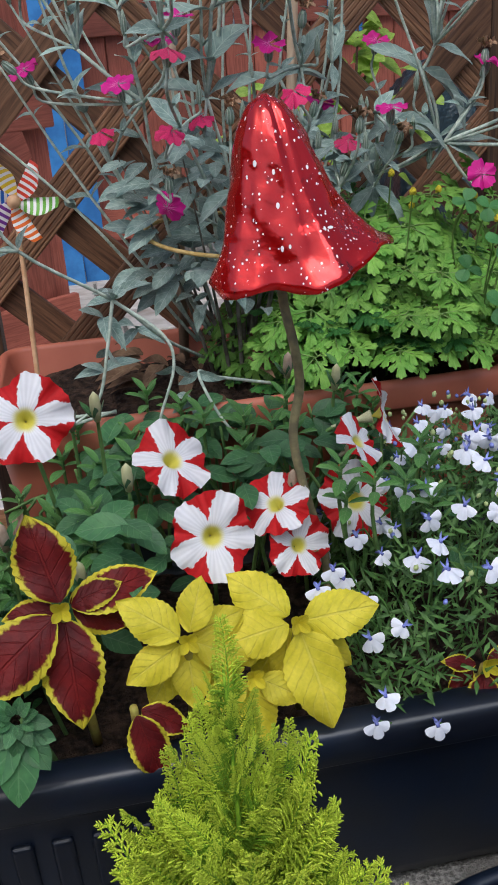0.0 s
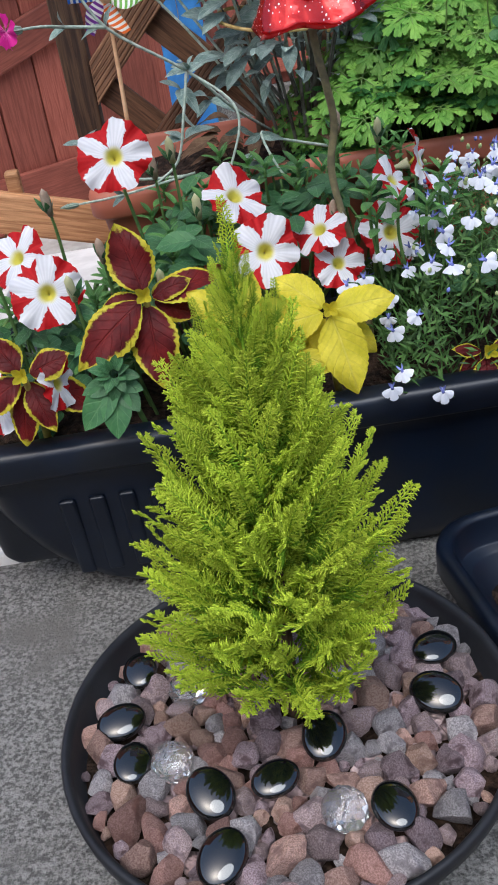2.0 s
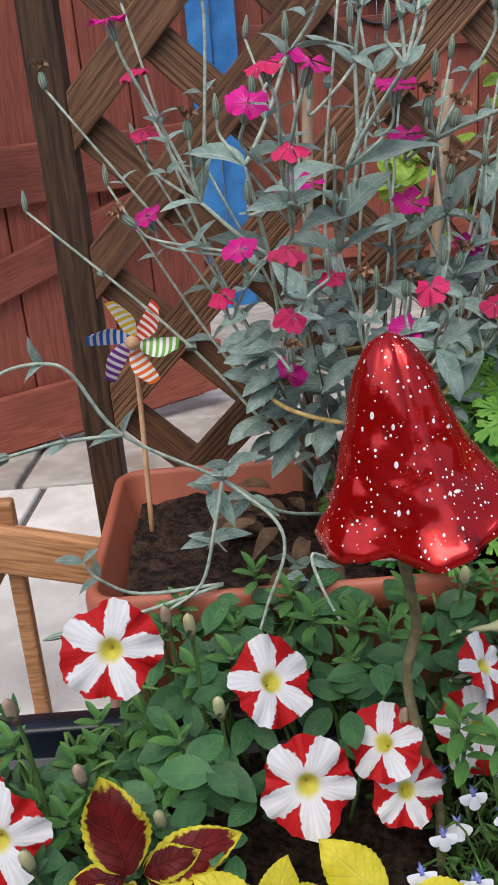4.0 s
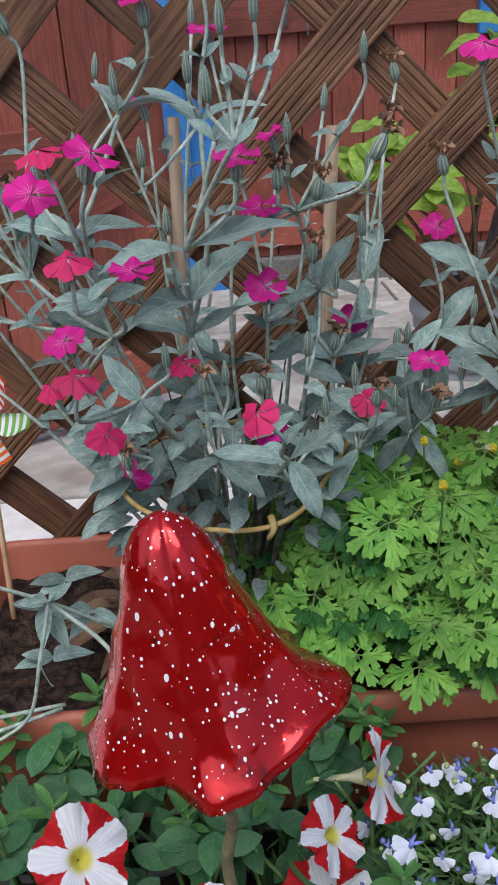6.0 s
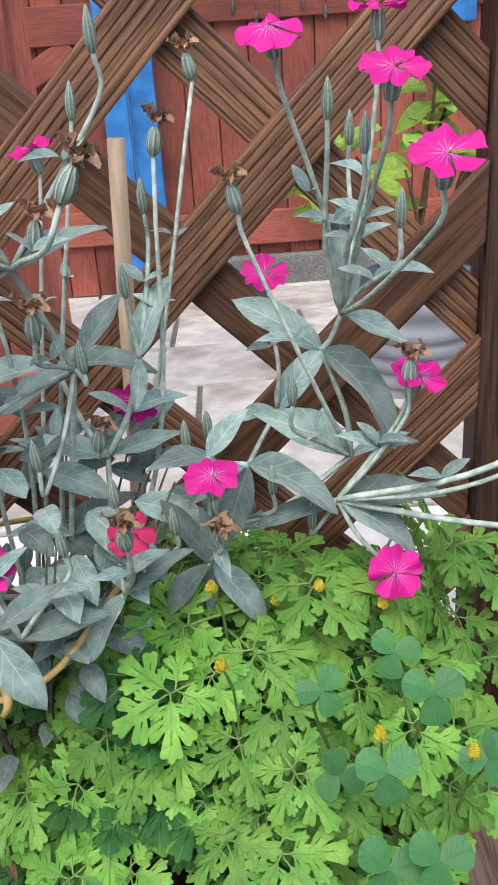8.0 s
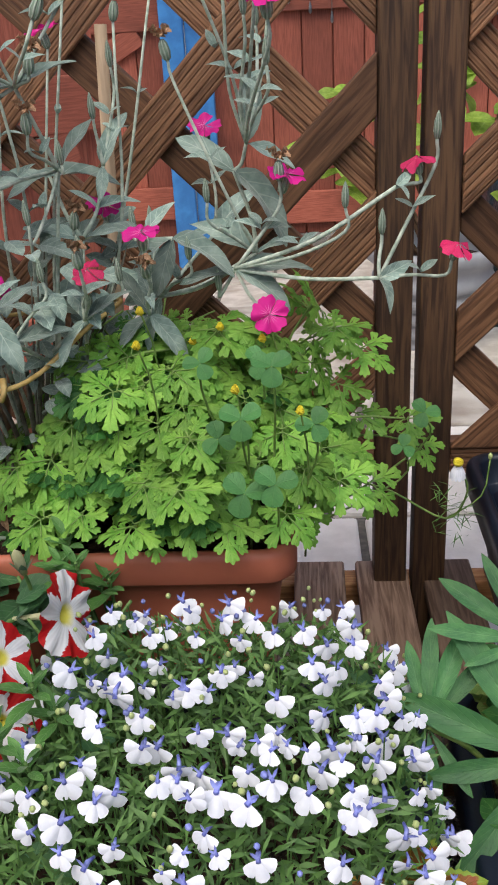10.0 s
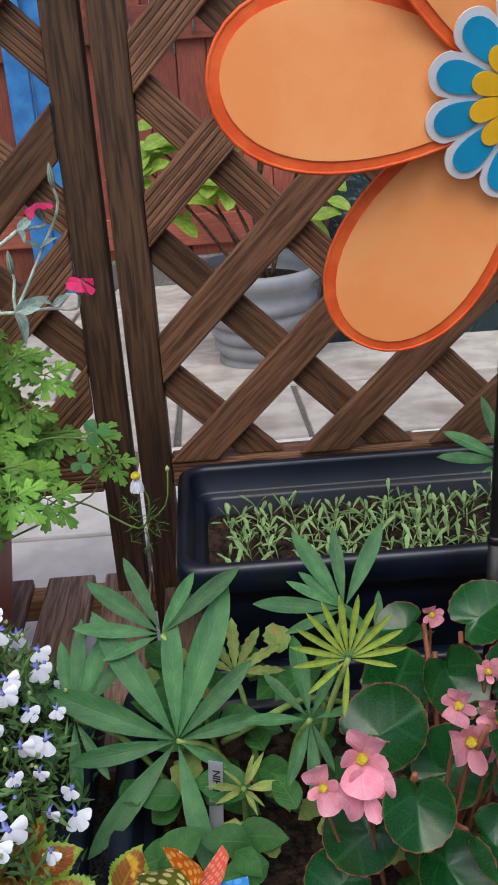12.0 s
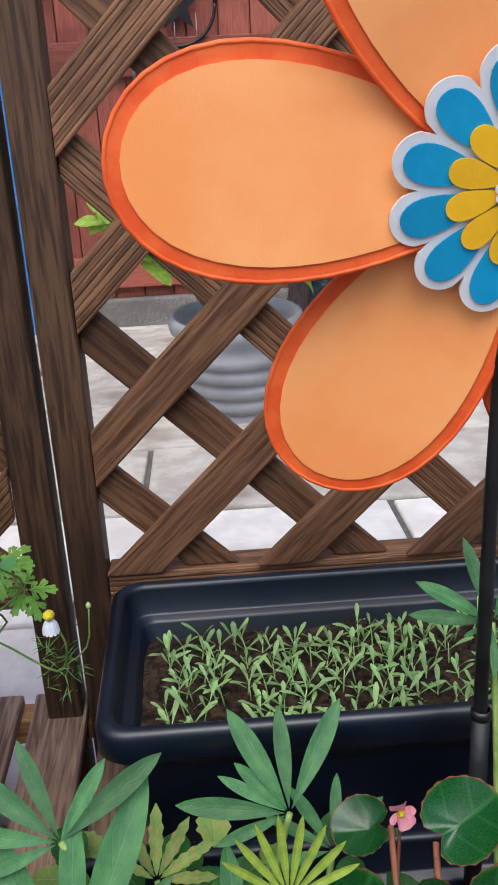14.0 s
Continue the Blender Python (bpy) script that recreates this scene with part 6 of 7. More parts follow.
for p, node, kind, d in HEADS:
    foot = head(p, d, kind, 0.0168 if kind in "fh" else 0.0140 if kind == "r" else 0.017 if kind == "b" else 0.0175)
    q = Vector(NODES[node][0])
    dv = Vector(d).normalized()
    L = (foot - q).length
    stem(campion, "stem", [q, q.lerp(foot, 0.5) - dv * L * 0.08 + Vector((ry.uniform(-1, 1), ry.uniform(-1, 1), -0.5)) * L * 0.06, foot - dv * min(0.02, L * 0.25), foot], 0.0016, 0.0013, LYC_STEM, 6, 4)
    if L > 0.05:
        pm = q.lerp(foot, 0.6) - dv * L * 0.08
        pair(pm, dv, 0.42)
# thin shoots behind, each with a bud or a withered head
for k in range(15):
    x0 = 0.08 + 0.24 * ((k * 0.618) % 1)
    e = Vector((x0 + (x0 - 0.2) * 0.9 + ry.uniform(-.03, .03), ry.uniform(0.84, 0.93), ry.uniform(-0.06, 0.15)))
    b0 = Vector((0.25 + (x0 - 0.2) * 0.4, 0.86, -0.36))
    d = Vector((ry.uniform(-.25, .25), -0.1, 1))
    foot = head(e, d, "bbbdf"[k % 5], 0.0165)
    mid = b0.lerp(foot, 0.55) + Vector((ry.uniform(-.03, .03), 0, -0.01))
    stem(campion, "stem", [b0, mid, foot], 0.0022, 0.0012, LYC_STEM, 6, 5)
    pair(mid, foot - b0, 0.55)
    pair(mid.lerp(foot, 0.55), foot - mid, 0.32)
# leafy crown
for k in range(135):
    a, rr = ry.uniform(0, 6.28), math.sqrt(ry.random())
    p = Vector((0.255 + 0.115 * rr * math.cos(a), 0.825 + 0.075 * rr * math.sin(a), ry.uniform(-0.29, -0.13)))
    o = Vector((math.cos(a), math.sin(a) - 0.5, ry.uniform(-0.3, 0.7)))
    add(campion, "leaf", ry.choice(lyc_broad), aim(p, o, (math.cos(a) * 0.3, -0.7, 0.9), ry.uniform(0.36, 0.62)))
for k in range(16):
    a = ry.uniform(0, 6.28)
    stem(campion, "stem", [(0.25 + 0.03 * math.cos(a), 0.85 + 0.02 * math.sin(a), -0.415), (0.25 + 0.06 * math.cos(a), 0.84 + 0.04 * math.sin(a), -0.30),
                           (0.255 + 0.12 * math.cos(a), 0.82 + 0.08 * math.sin(a), -0.15)], 0.0026, 0.0006, OLD_STEM, 6, 4)
for k in range(26):
    a = ry.uniform(0, 6.28)
    p = (0.20 + 0.07 * math.cos(a), 0.80 + 0.05 * math.sin(a), -0.395 + ry.uniform(0, 0.05))
    add(campion, "leaf", leaf_mesh("leaf", DRY_LEAF, L=0.05, W=0.018, droop=0.6, fold=0.5, wave=0.1, seed=k), aim(p, (math.cos(a), math.sin(a) - 0.4, 0.3), (0, -0.3, 1), ry.uniform(0.6, 1)), "withered brown leaf")
for k in range(44):
    a = ry.uniform(0, 6.28)
    rr = ry.uniform(0.4, 1.05)
    p = (0.25 + 0.085 * rr * math.cos(a), 0.825 + 0.07 * rr * math.sin(a), ry.uniform(-0.31, -0.23))
    add(campion, "leaf", lyc_leaves[k % 6], aim(p, (math.cos(a) + ry.uniform(-.6, .6), math.sin(a) - 0.4, ry.uniform(-0.4, 0.6)), (math.cos(a) * 0.5, -0.6, 0.8), ry.uniform(0.4, 0.68)))
# raffia tie round the stems
ringp = [(0.255 + 0.098 * math.cos(a) + 0.01 * math.sin(3 * a), 0.830 + 0.088 * math.sin(a), -0.225 - 0.012 * math.cos(a + 2.6) + 0.012 * math.cos(2 * a)) for a in np.linspace(0, 2 * math.pi, 25)]
stem(campion, "tie", ringp, 0.0021, 0.0021, TWINE, 8, 3, "loop of straw coloured raffia")
stem(campion, "tie", [(0.275, 0.742, -0.232), (0.277, 0.735, -0.24), (0.272, 0.738, -0.25)], 0.003, 0.002, TWINE, 6, 3)
# sprawling shoots over the soil
for pts, leaves_at, tip in (
        ([(0.20, 0.80, -0.36), (0.155, 0.72, -0.31), (0.110, 0.685, -0.258), (0.037, 0.66, -0.201), (0.008, 0.65, -0.146), (-0.010, 0.645, -0.133), (-0.04, 0.64, -0.135), (-0.064, 0.635, -0.152)], (2, 3, 5), "f"),
        ([(0.037, 0.66, -0.201), (0.0, 0.635, -0.192), (-0.02, 0.61, -0.186), (-0.040, 0.592, -0.184)], (1,), "f"),
        ([(0.110, 0.685, -0.258), (0.100, 0.67, -0.297), (0.085, 0.665, -0.345), (0.055, 0.66, -0.366)], (0, 1), ""),
        ([(0.110, 0.685, -0.258), (0.150, 0.67, -0.29), (0.157, 0.66, -0.318), (0.140, 0.65, -0.36), (0.125, 0.64, -0.40)], (2,), ""),
        ([(0.26, 0.72, -0.37), (0.20, 0.69, -0.345), (0.180, 0.675, -0.333), (0.192, 0.65, -0.365), (0.211, 0.63, -0.392)], (2,), "b"),
        ([(0.10, 0.71, -0.375), (0.03, 0.68, -0.36), (0.0, 0.66, -0.33), (-0.01, 0.655, -0.31)], (2, 3), ""),
        ([(0.10, 0.70, -0.37), (0.02, 0.665, -0.372), (-0.03, 0.64, -0.368)], (1,), "b")):
    stem(campion, "stem", pts, 0.0018, 0.0013, LYC_STEM, 6, 5)
    for i in leaves_at:
        d = Vector(pts[min(i + 1, len(pts) - 1)]) - Vector(pts[i - 1])
        pair(Vector(pts[i]), d, 0.5)
    d = (Vector(pts[-1]) - Vector(pts[-2])).normalized()
    if tip:
        head(Vector(pts[-1]) + d * 0.012, d, tip, 0.0175)
for k, p in enumerate(((0.116, 0.72, -0.262), (0.10, 0.71, -0.28), (0.13, 0.73, -0.30), (0.095, 0.72, -0.335), (0.175, 0.70, -0.37))):
    for j in range(3):
        add(campion, "leaf", lyc_leaves[(k + j) % 6], aim(p, (ry.uniform(-1, 1), -0.5, ry.uniform(-0.3, 0.8)), (0, -0.6, 1), 0.55))

bed()
for p0, p1, top in (((0.325, 0.955, -0.41), (0.352, 0.940, 0.030), 0.0065), ((0.195, 0.955, -0.41), (0.219, 0.95, 0.045), 0.006)):
    c = thing("bamboo_cane", p0, "split dry bamboo cane pushed into the soil", "cane", "bamboo canes")
    V, F, U = tube([p0, Vector(p0).lerp(Vector(p1), 0.35), Vector(p0).lerp(Vector(p1), 0.36), Vector(p0).lerp(Vector(p1), 0.37), Vector(p1)], [0.0062, 0.006, 0.007, 0.006, 0.0056], 12)
    add(c, "shaft", data("shaft", V, F, CANE, U))


# ---- lobed green herb ----
def cut_lobe(L, W, r, teeth=3):
    """A wedge-shaped lobe from the origin along +y, its broad end cut into round teeth."""
    V, F, U = [(0, 0.62 * L, 0.05 * L)], [], [(0.5, 0.6)]
    n = 24
    for k in range(n + 1):
        t = k / n
        side = 2 * t - 1
        if t < 0.16 or t > 0.84:
            q = min(t, 1 - t) / 0.16
            x, y = math.copysign(W * (0.10 + 0.36 * q), side), L * 0.62 * q
        else:
            th = side / 0.68 * radians(78)
            bite = 1 - 0.26 * (0.5 + 0.5 * math.cos(2 * math.pi * teeth * (t - 0.16) / 0.68)) ** 1.5
            x, y = W * 0.60 * math.sin(th) * bite, L * (0.58 + 0.42 * math.cos(th) * bite)
        V.append((x, y, -0.10 * L * (y / L) ** 2 - 0.06 * abs(x)))
        U.append((0.5 + 0.5 * side, max(y / L, 0)))
    for k in range(n):
        F.append((0, k + 2, k + 1))
    return V, F, U


def cut_leaflet(L, r):
    """A leaflet of five or seven wedge-shaped lobes on one rib, from the origin along +y."""
    out = []
    for at, ang, l, w in ((0.38, 0, 0.62, 0.37), (0.30, 48, 0.54, 0.28), (0.30, -48, 0.54, 0.28), (0.08, 64, 0.40, 0.21), (0.08, -64, 0.40, 0.21)):
        an = radians(ang + r.uniform(-6, 6))
        c, sn = math.cos(an), math.sin(an)
        k, lift = r.uniform(0.88, 1.12), r.uniform(-0.18, 0.12)
        v, f, u = cut_lobe(l * L * k, w * L * k, r, 3 if ang == 0 or r.random() < 0.6 else 2)
        out.append(([(x * c + y * sn, at * L - x * sn + y * c, z + lift * y + 0.0002 * (ang > 0) + 0.0004 * (ang == 0)) for x, y, z in v], f, u, 0))
    v, f, u = leaf_grid(0.72 * L, 0.30 * L, a=0.6, b=0.6, nu=2, nv=4, droop=0.05, fold=0.1)
    out.append(([(x, y, z - 0.0003) for x, y, z in v], f, u, 0))
    return out


def herb_leaf(name, mat, seed):
    """A palmate leaf of five cut leaflets, total length about 0.06."""
    r = random.Random(seed)
    ch = []
    for pos, ang, L in ((0.006, 0, 0.032), (0.003, 62, 0.029), (0.003, -62, 0.029), (0.0, 122, 0.021), (0.0, -122, 0.021)):
        an = ang + r.uniform(-8, 8)
        c, sn = math.cos(radians(an)), math.sin(radians(an))
        tw, lift = r.uniform(-0.22, 0.22), r.uniform(-0.18, 0.14)
        L *= r.uniform(0.9, 1.1)
        for v, f, u, i in cut_leaflet(L, r):
            pts = []
            for x, y, z in v:
                X, Y = x * c + (y + 0.004) * sn, pos - x * sn + (y + 0.004) * c
                pts.append((X, Y, z + tw * x + lift * y - 2.2 * (X * X + Y * Y)))
            ch.append((pts, f, u, i))
        v, f, u = tube([(0, pos, -0.0003), ((0.004 + L * 0.4) * sn, pos + (0.004 + L * 0.4) * c, -0.0005)], [0.0007, 0.0005], 4, False)
        ch.append(([(p.x, p.y, p.z) for p in v], f, u, 1))
    v, f, u = tube([(0, -0.030, -0.022), (0, -0.008, -0.006), (0, 0.006, -0.0003)], [0.0011, 0.0009, 0.0007], 5, False)
    ch.append(([(p.x, p.y, p.z) for p in v], f, u, 1))
    V, F, U, I = join(ch)
    return data(name, V, F, [mat, GER_STEM], U, I)


herb_a = [herb_leaf("leaf", GER_LEAF, k) for k in range(5)]
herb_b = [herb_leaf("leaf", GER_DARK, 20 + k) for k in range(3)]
herb = thing("leafy_herb", (0.43, 0.84, -0.41), "bushy fresh green herb with deeply cut leaves in the terracotta trough", "herb")
rh = random.Random(33)
HC, HR = Vector((0.412, 0.822, -0.415)), Vector((0.170, 0.152, 0.192))
pts = []
tries = 0
while len(pts) < 240 and tries < 8000:
    tries += 1
    a, ce = rh.uniform(0, 6.28), rh.uniform(-0.05, 1)
    se = math.sqrt(max(0, 1 - ce * ce))
    d = Vector((se * math.cos(a), se * math.sin(a), ce))
    bump = 0.96 + 0.22 * noise.noise(d * 2.6) + rh.uniform(-0.16, 0.06)
    p = HC + Vector((d.x * HR.x, d.y * HR.y, d.z * HR.z)) * bump
    if p.y > 0.985 or p.z < -0.43 or (p.x > 0.478 and p.z < -0.345) or (p.y < 0.75 and p.z < -0.338):
        continue
    if any((p - q).length < 0.0228 for q in pts):
        continue
    pts.append(p)
    n = Vector((d.x * 0.5, d.y * 0.35 - 0.55, d.z * 0.4 + 0.65))
    n += Vector((rh.uniform(-.3, .3), rh.uniform(-.3, .3), 0))
    o = Vector((d.x + rh.uniform(-.8, .8), d.y - 0.25 + rh.uniform(-.6, .6), -0.30 - 0.3 * se + rh.uniform(-.3, .3)))
    add(herb, "leaf", rh.choice(herb_a if rh.random() < 0.97 else herb_b), aim(p, o, n, rh.uniform(0.8, 1.12)))
# inner leaves, their darker green standing in for shade within the bush
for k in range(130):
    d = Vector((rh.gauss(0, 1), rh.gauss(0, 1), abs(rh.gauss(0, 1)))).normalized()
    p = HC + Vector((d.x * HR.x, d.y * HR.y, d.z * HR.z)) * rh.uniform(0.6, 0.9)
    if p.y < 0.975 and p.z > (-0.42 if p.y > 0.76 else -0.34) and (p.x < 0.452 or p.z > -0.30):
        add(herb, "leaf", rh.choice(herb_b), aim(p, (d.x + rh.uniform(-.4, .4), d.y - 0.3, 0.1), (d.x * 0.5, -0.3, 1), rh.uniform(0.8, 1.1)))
for k in range(40):
    d = Vector((rh.gauss(0, 1), rh.gauss(0, 1), abs(rh.gauss(0, 1)) + 0.2)).normalized()
    e = HC + Vector((d.x * HR.x, d.y * HR.y, d.z * HR.z)) * 0.9
    stem(herb, "stem", [(HC.x + d.x * 0.05, min(HC.y + d.y * 0.04, 0.93), -0.415), HC.lerp(e, 0.5) + Vector((0, 0, 0.01)), e], 0.0016, 0.001, GER_STEM, 5, 3)
for p, o, s in (((0.530, 0.88, -0.245), (0.8, -0.4, 0.1), 1.1), ((0.53, 0.90, -0.225), (-0.3, -0.4, 0.3), 1.2), ((0.50, 0.80, -0.215), (-0.5, -0.5, 0.2), 1.2), ((0.45, 0.79, -0.205), (0.4, -0.7, -0.2), 1.2),
                ((0.515, 0.75, -0.36), (0.3, -0.3, -0.8), 0.9), ((0.615, 0.84, -0.315), (0.7, -0.3, 0.1), 0.9), ((0.53, 0.76, -0.33), (0.5, -0.6, -0.6), 0.9), ((0.63, 0.86, -0.35), (0.5, -0.5, -0.5), 0.8),
                ((0.40, 0.69, -0.34), (0.1, -0.6, -0.6), 0.7), ((0.551, 0.86, -0.230), (0.5, -0.5, -0.2), 1.0), ((0.574, 0.86, -0.250), (0.8, -0.3, -0.3), 1.0), ((0.535, 0.86, -0.204), (-0.2, -0.4, 0.5), 1.0),
                ((0.570, 0.86, -0.315), (0.6, -0.6, -0.3), 1.0), ((0.553, 0.85, -0.280), (0.2, -0.6, -0.4), 1.0), ((0.530, 0.82, -0.300), (0.5, -0.6, -0.3), 1.0), ((0.545, 0.80, -0.335), (0.4, -0.6, -0.5), 0.9)):
    add(herb, "leaf", rh.choice(herb_a), aim(p, o, (0.1, -0.6, 1), s))
    stem(herb, "stem", [(0.46, 0.84, -0.40), Vector((0.46, 0.84, -0.40)).lerp(Vector(p), 0.6) + Vector((0, 0, 0.03)), p], 0.0014, 0.001, GER_STEM, 5, 4)

# clover among it
clover = thing("clover", (0.48, 0.70, -0.41), "yellow-flowered clover growing through the herb", "clover")
cl_leaf = leaf_mesh("leaflet", CLOVER, L=0.0145, W=0.0145, a=0.75, b=0.38, nu=5, nv=8, droop=0.15, fold=0.15)
for p, s in (((0.476, 0.672, -0.236), 1.15), ((0.447, 0.690, -0.198), 0.9), ((0.500, 0.685, -0.200), 1.1), ((0.628, 0.80, -0.292), 0.95), ((0.455, 0.70, -0.265), 1.0), ((0.500, 0.66, -0.285), 1.2), ((0.476, 0.665, -0.295), 1.3),
             ((0.49, 0.735, -0.215), 1.0), ((0.61, 0.80, -0.325), 0.8), ((0.53, 0.69, -0.25), 1.0)):
    a0 = rh.uniform(0, 2)
    for j in range(3):
        a = a0 + j * 2.094
        add(clover, "leaflet", cl_leaf, aim(p, turned(math.degrees(a), 0.1), VIEW_N * 0.7 + VIEW_UP * 0.5, s))
    stem(clover, "stem", [p, (p[0], p[1] + 0.03, p[2] - 0.05), (0.49, 0.76, -0.40)], 0.0009, 0.0012, GER_STEM, 5, 4)
bm = blob(3, 3, 0.2, 1.0, 0.0)
for vv in bm.verts:
    vv.co *= 1 + 0.45 * noise.noise(vv.co * 9)
puff = from_bm("flower_head", bm, YELLOW, False)
for p in ((0.473, 0.676, -0.214), (0.520, 0.68, -0.234), (0.399, 0.70, -0.186), (0.395, 0.75, -0.175), (0.49, 0.77, -0.208), (0.455, 0.78, -0.20), (0.43, 0.79, -0.215)):
    add(clover, "flower_head", puff, Matrix.Translation(p) @ Matrix.Scale(0.0036, 4), "tiny round yellow flower head")
    stem(clover, "stem", [p, (p[0] + 0.005, p[1] + 0.03, p[2] - 0.06), (p[0], p[1] + 0.06, -0.40)], 0.0008, 0.001, GER_STEM, 5, 3)

# daisy at the post
bed(0.005, -0.004, 0.004)
daisy = thing("daisy", (0.62, 0.86, -0.55), "small white daisy with a yellow eye leaning past the posts", "flower")
DP = Vector((0.655, 0.808, -0.350))
pet = leaf_mesh("petal", WHITE_PETAL, L=0.0145, W=0.0055, a=0.4, b=0.25, nu=2, nv=4, droop=0.5, fold=0.05)
for k in range(13):
    a = 2 * math.pi * k / 13
    add(daisy, "petal", pet, aim(DP, Vector((math.cos(a), math.sin(a), -0.75)), (0, 0, 1)))
bm = blob(3, 2, 0.1, 0.7, 0.0)
add(daisy, "eye", from_bm("eye", bm, YELLOW, True), Matrix.Translation(DP + Vector((0, 0, 0.002))) @ Matrix.Scale(0.0058, 4))
stem(daisy, "stem", [DP, (0.665, 0.81, -0.38), (0.65, 0.83, -0.42), (0.60, 0.85, -0.40), (0.56, 0.86, -0.39)], 0.001, 0.0012, GER_STEM, 5, 4)
stem(daisy, "stem", [(0.65, 0.83, -0.42), (0.68, 0.82, -0.39), (0.686, 0.82, -0.352)], 0.0008, 0.0008, GER_STEM, 5, 3)
add(daisy, "bud", lob_bud, aim((0.686, 0.82, -0.352), (0, 0, 1), (0, -1, 0), 1.3))
ch = []
for k in range(60):
    m = aim((0.655 + rh.uniform(-.016, .016), 0.828 + rh.uniform(-.01, .01), -0.405 + rh.uniform(-.03, .02)), (rh.uniform(-1, 1), rh.uniform(-1, 1), rh.uniform(-.4, .8)), (0, 0, 1))
    v, f, u = leaf_grid(0.016, 0.0014, nu=1, nv=2, a=0.4, b=0.5)
    ch.append(([m @ Vector(q) for q in v], f, u, 0))
V, F, U, I = join(ch)
add(daisy, "foliage", data("foliage", V, F, LOB_GREEN, U), None, "thread-like green leaves", kind="stuff")


bed(0.009, -0.005, 0.0)


# ---- lupins ----
lup_leaf = leaf_set("leaflet", LUPIN, 6, L=0.1, W=(0.017, 0.022), a=1.15, b=0.8, droop=(0.06, 0.2), fold=(0.2, 0.45), wave=0.0, nu=4, nv=12)
lup_young = leaf_set("leaflet", LUPIN_YOUNG, 3, L=0.1, W=0.0115, a=0.9, b=0.6, droop=-0.05, fold=0.6, nu=4, nv=10)
lupin = thing("lupin", (0.76, 0.58, -0.565), "lupin with large fingered green leaves, partly eaten", "lupin")
ru = random.Random(6)


def fingers(c, angles, lengths, normal, out, meshes, petiole):
    n = Vector(normal).normalized()
    x = RIGHT - n * RIGHT.dot(n)
    x.normalize()
    y = n.cross(x)
    for k, (a, L) in enumerate(zip(angles, lengths)):
        d = x * math.cos(radians(a)) + y * math.sin(radians(a)) + n * out
        add(lupin, "leaflet", meshes[k % len(meshes)], aim(Vector(c) + d * 0.003, d, n + d * -0.1, L / 0.1))
    stem(lupin, "stalk", [c, Vector(c).lerp(Vector(petiole), 0.5) + Vector((0, 0, 0.02)), petiole], 0.0022, 0.003, LUPIN_STEM, 7, 5)


fingers((0.684, 0.575, -0.472), (90, 68, 121, 156, 187, 228, 282, 12, 42, 330), (0.106, 0.130, 0.124, 0.114, 0.086, 0.108, 0.108, 0.07, 0.085, 0.045), (0, -0.75, 0.66), 0.12, lup_leaf, (0.74, 0.60, -0.56))
fingers((0.677, 0.625, -0.402), (114, 142, 172, 60, 37, 200), (0.070, 0.076, 0.072, 0.055, 0.082, 0.05), (0, -0.7, 0.7), 0.12, lup_leaf, (0.72, 0.62, -0.56))
fingers((0.600, 0.595, -0.457), (84, 100, 143, 66, 46, 273, 300, 240), (0.078, 0.062, 0.072, 0.076, 0.07, 0.066, 0.055, 0.05), (-0.1, -0.7, 0.7), 0.1, lup_leaf, (0.68, 0.60, -0.56))
fingers((0.829, 0.620, -0.388), (92, 118, 60, 135, 172, 198, 150), (0.066, 0.075, 0.078, 0.045, 0.072, 0.05, 0.05), (0, -0.7, 0.7), 0.1, lup_leaf, (0.80, 0.62, -0.56))
fingers((0.822, 0.553, -0.386), (94, 76, 58, 40, 22, 5, 112, 130, 148, 166, 185, 215, 258, 345), (0.046, 0.046, 0.045, 0.045, 0.044, 0.042, 0.045, 0.045, 0.044, 0.044, 0.042, 0.04, 0.042, 0.034), (0, -0.75, 0.66), 0.25, lup_young, (0.79, 0.58, -0.56))
fingers((0.980, 0.690, -0.300), (100, 60, 35, 145, 170, 200, 262, 300), (0.060, 0.055, 0.05, 0.055, 0.055, 0.02, 0.035, 0.04), (0, -0.7, 0.7), 0.1, lup_leaf, (0.99, 0.66, -0.56))
fingers((0.792, 0.560, -0.448), (268, 245, 290, 95, 60, 130, 10, 175), (0.062, 0.05, 0.04, 0.07, 0.05, 0.05, 0.05, 0.05), (0, -0.6, 0.8), 0.0, lup_leaf, (0.77, 0.59, -0.56))
fingers((0.990, 0.50, -0.385), (90, 120, 150, 180, 210, 60), (0.06, 0.06, 0.065, 0.06, 0.06, 0.05), (0, -0.6, 0.8), 0.1, lup_leaf, (0.90, 0.56, -0.56))
fingers((0.735, 0.640, -0.46), (60, 90, 120, 150, 30, 0), (0.045, 0.05, 0.045, 0.04, 0.045, 0.04), (0, -0.5, 0.8), 0.1, leaf_set("leaflet", TATTER, 3, L=0.1, W=0.021, a=0.9, b=0.7, droop=0.2, fold=0.3, wave=0.08, serr=0.14, nv=11), (0.75, 0.61, -0.56))
fingers((0.735, 0.545, -0.500), [k * 45 + 17 * math.sin(k * 2.3) for k in range(9)], [0.034 - 0.0045 * ((k * 5) % 4) for k in range(9)], (0.2, -0.5, 0.85), 0.8, leaf_set("leaflet", TATTER, 3, L=0.1, W=0.018, wave=0.2, droop=0.2, fold=0.4, nv=8), (0.735, 0.56, -0.56))
fingers((0.860, 0.640, -0.445), (80, 120, 150, 40, 190, 10), (0.05, 0.05, 0.05, 0.05, 0.05, 0.05), (0, -0.5, 0.85), 0.1, lup_leaf, (0.84, 0.60, -0.56))
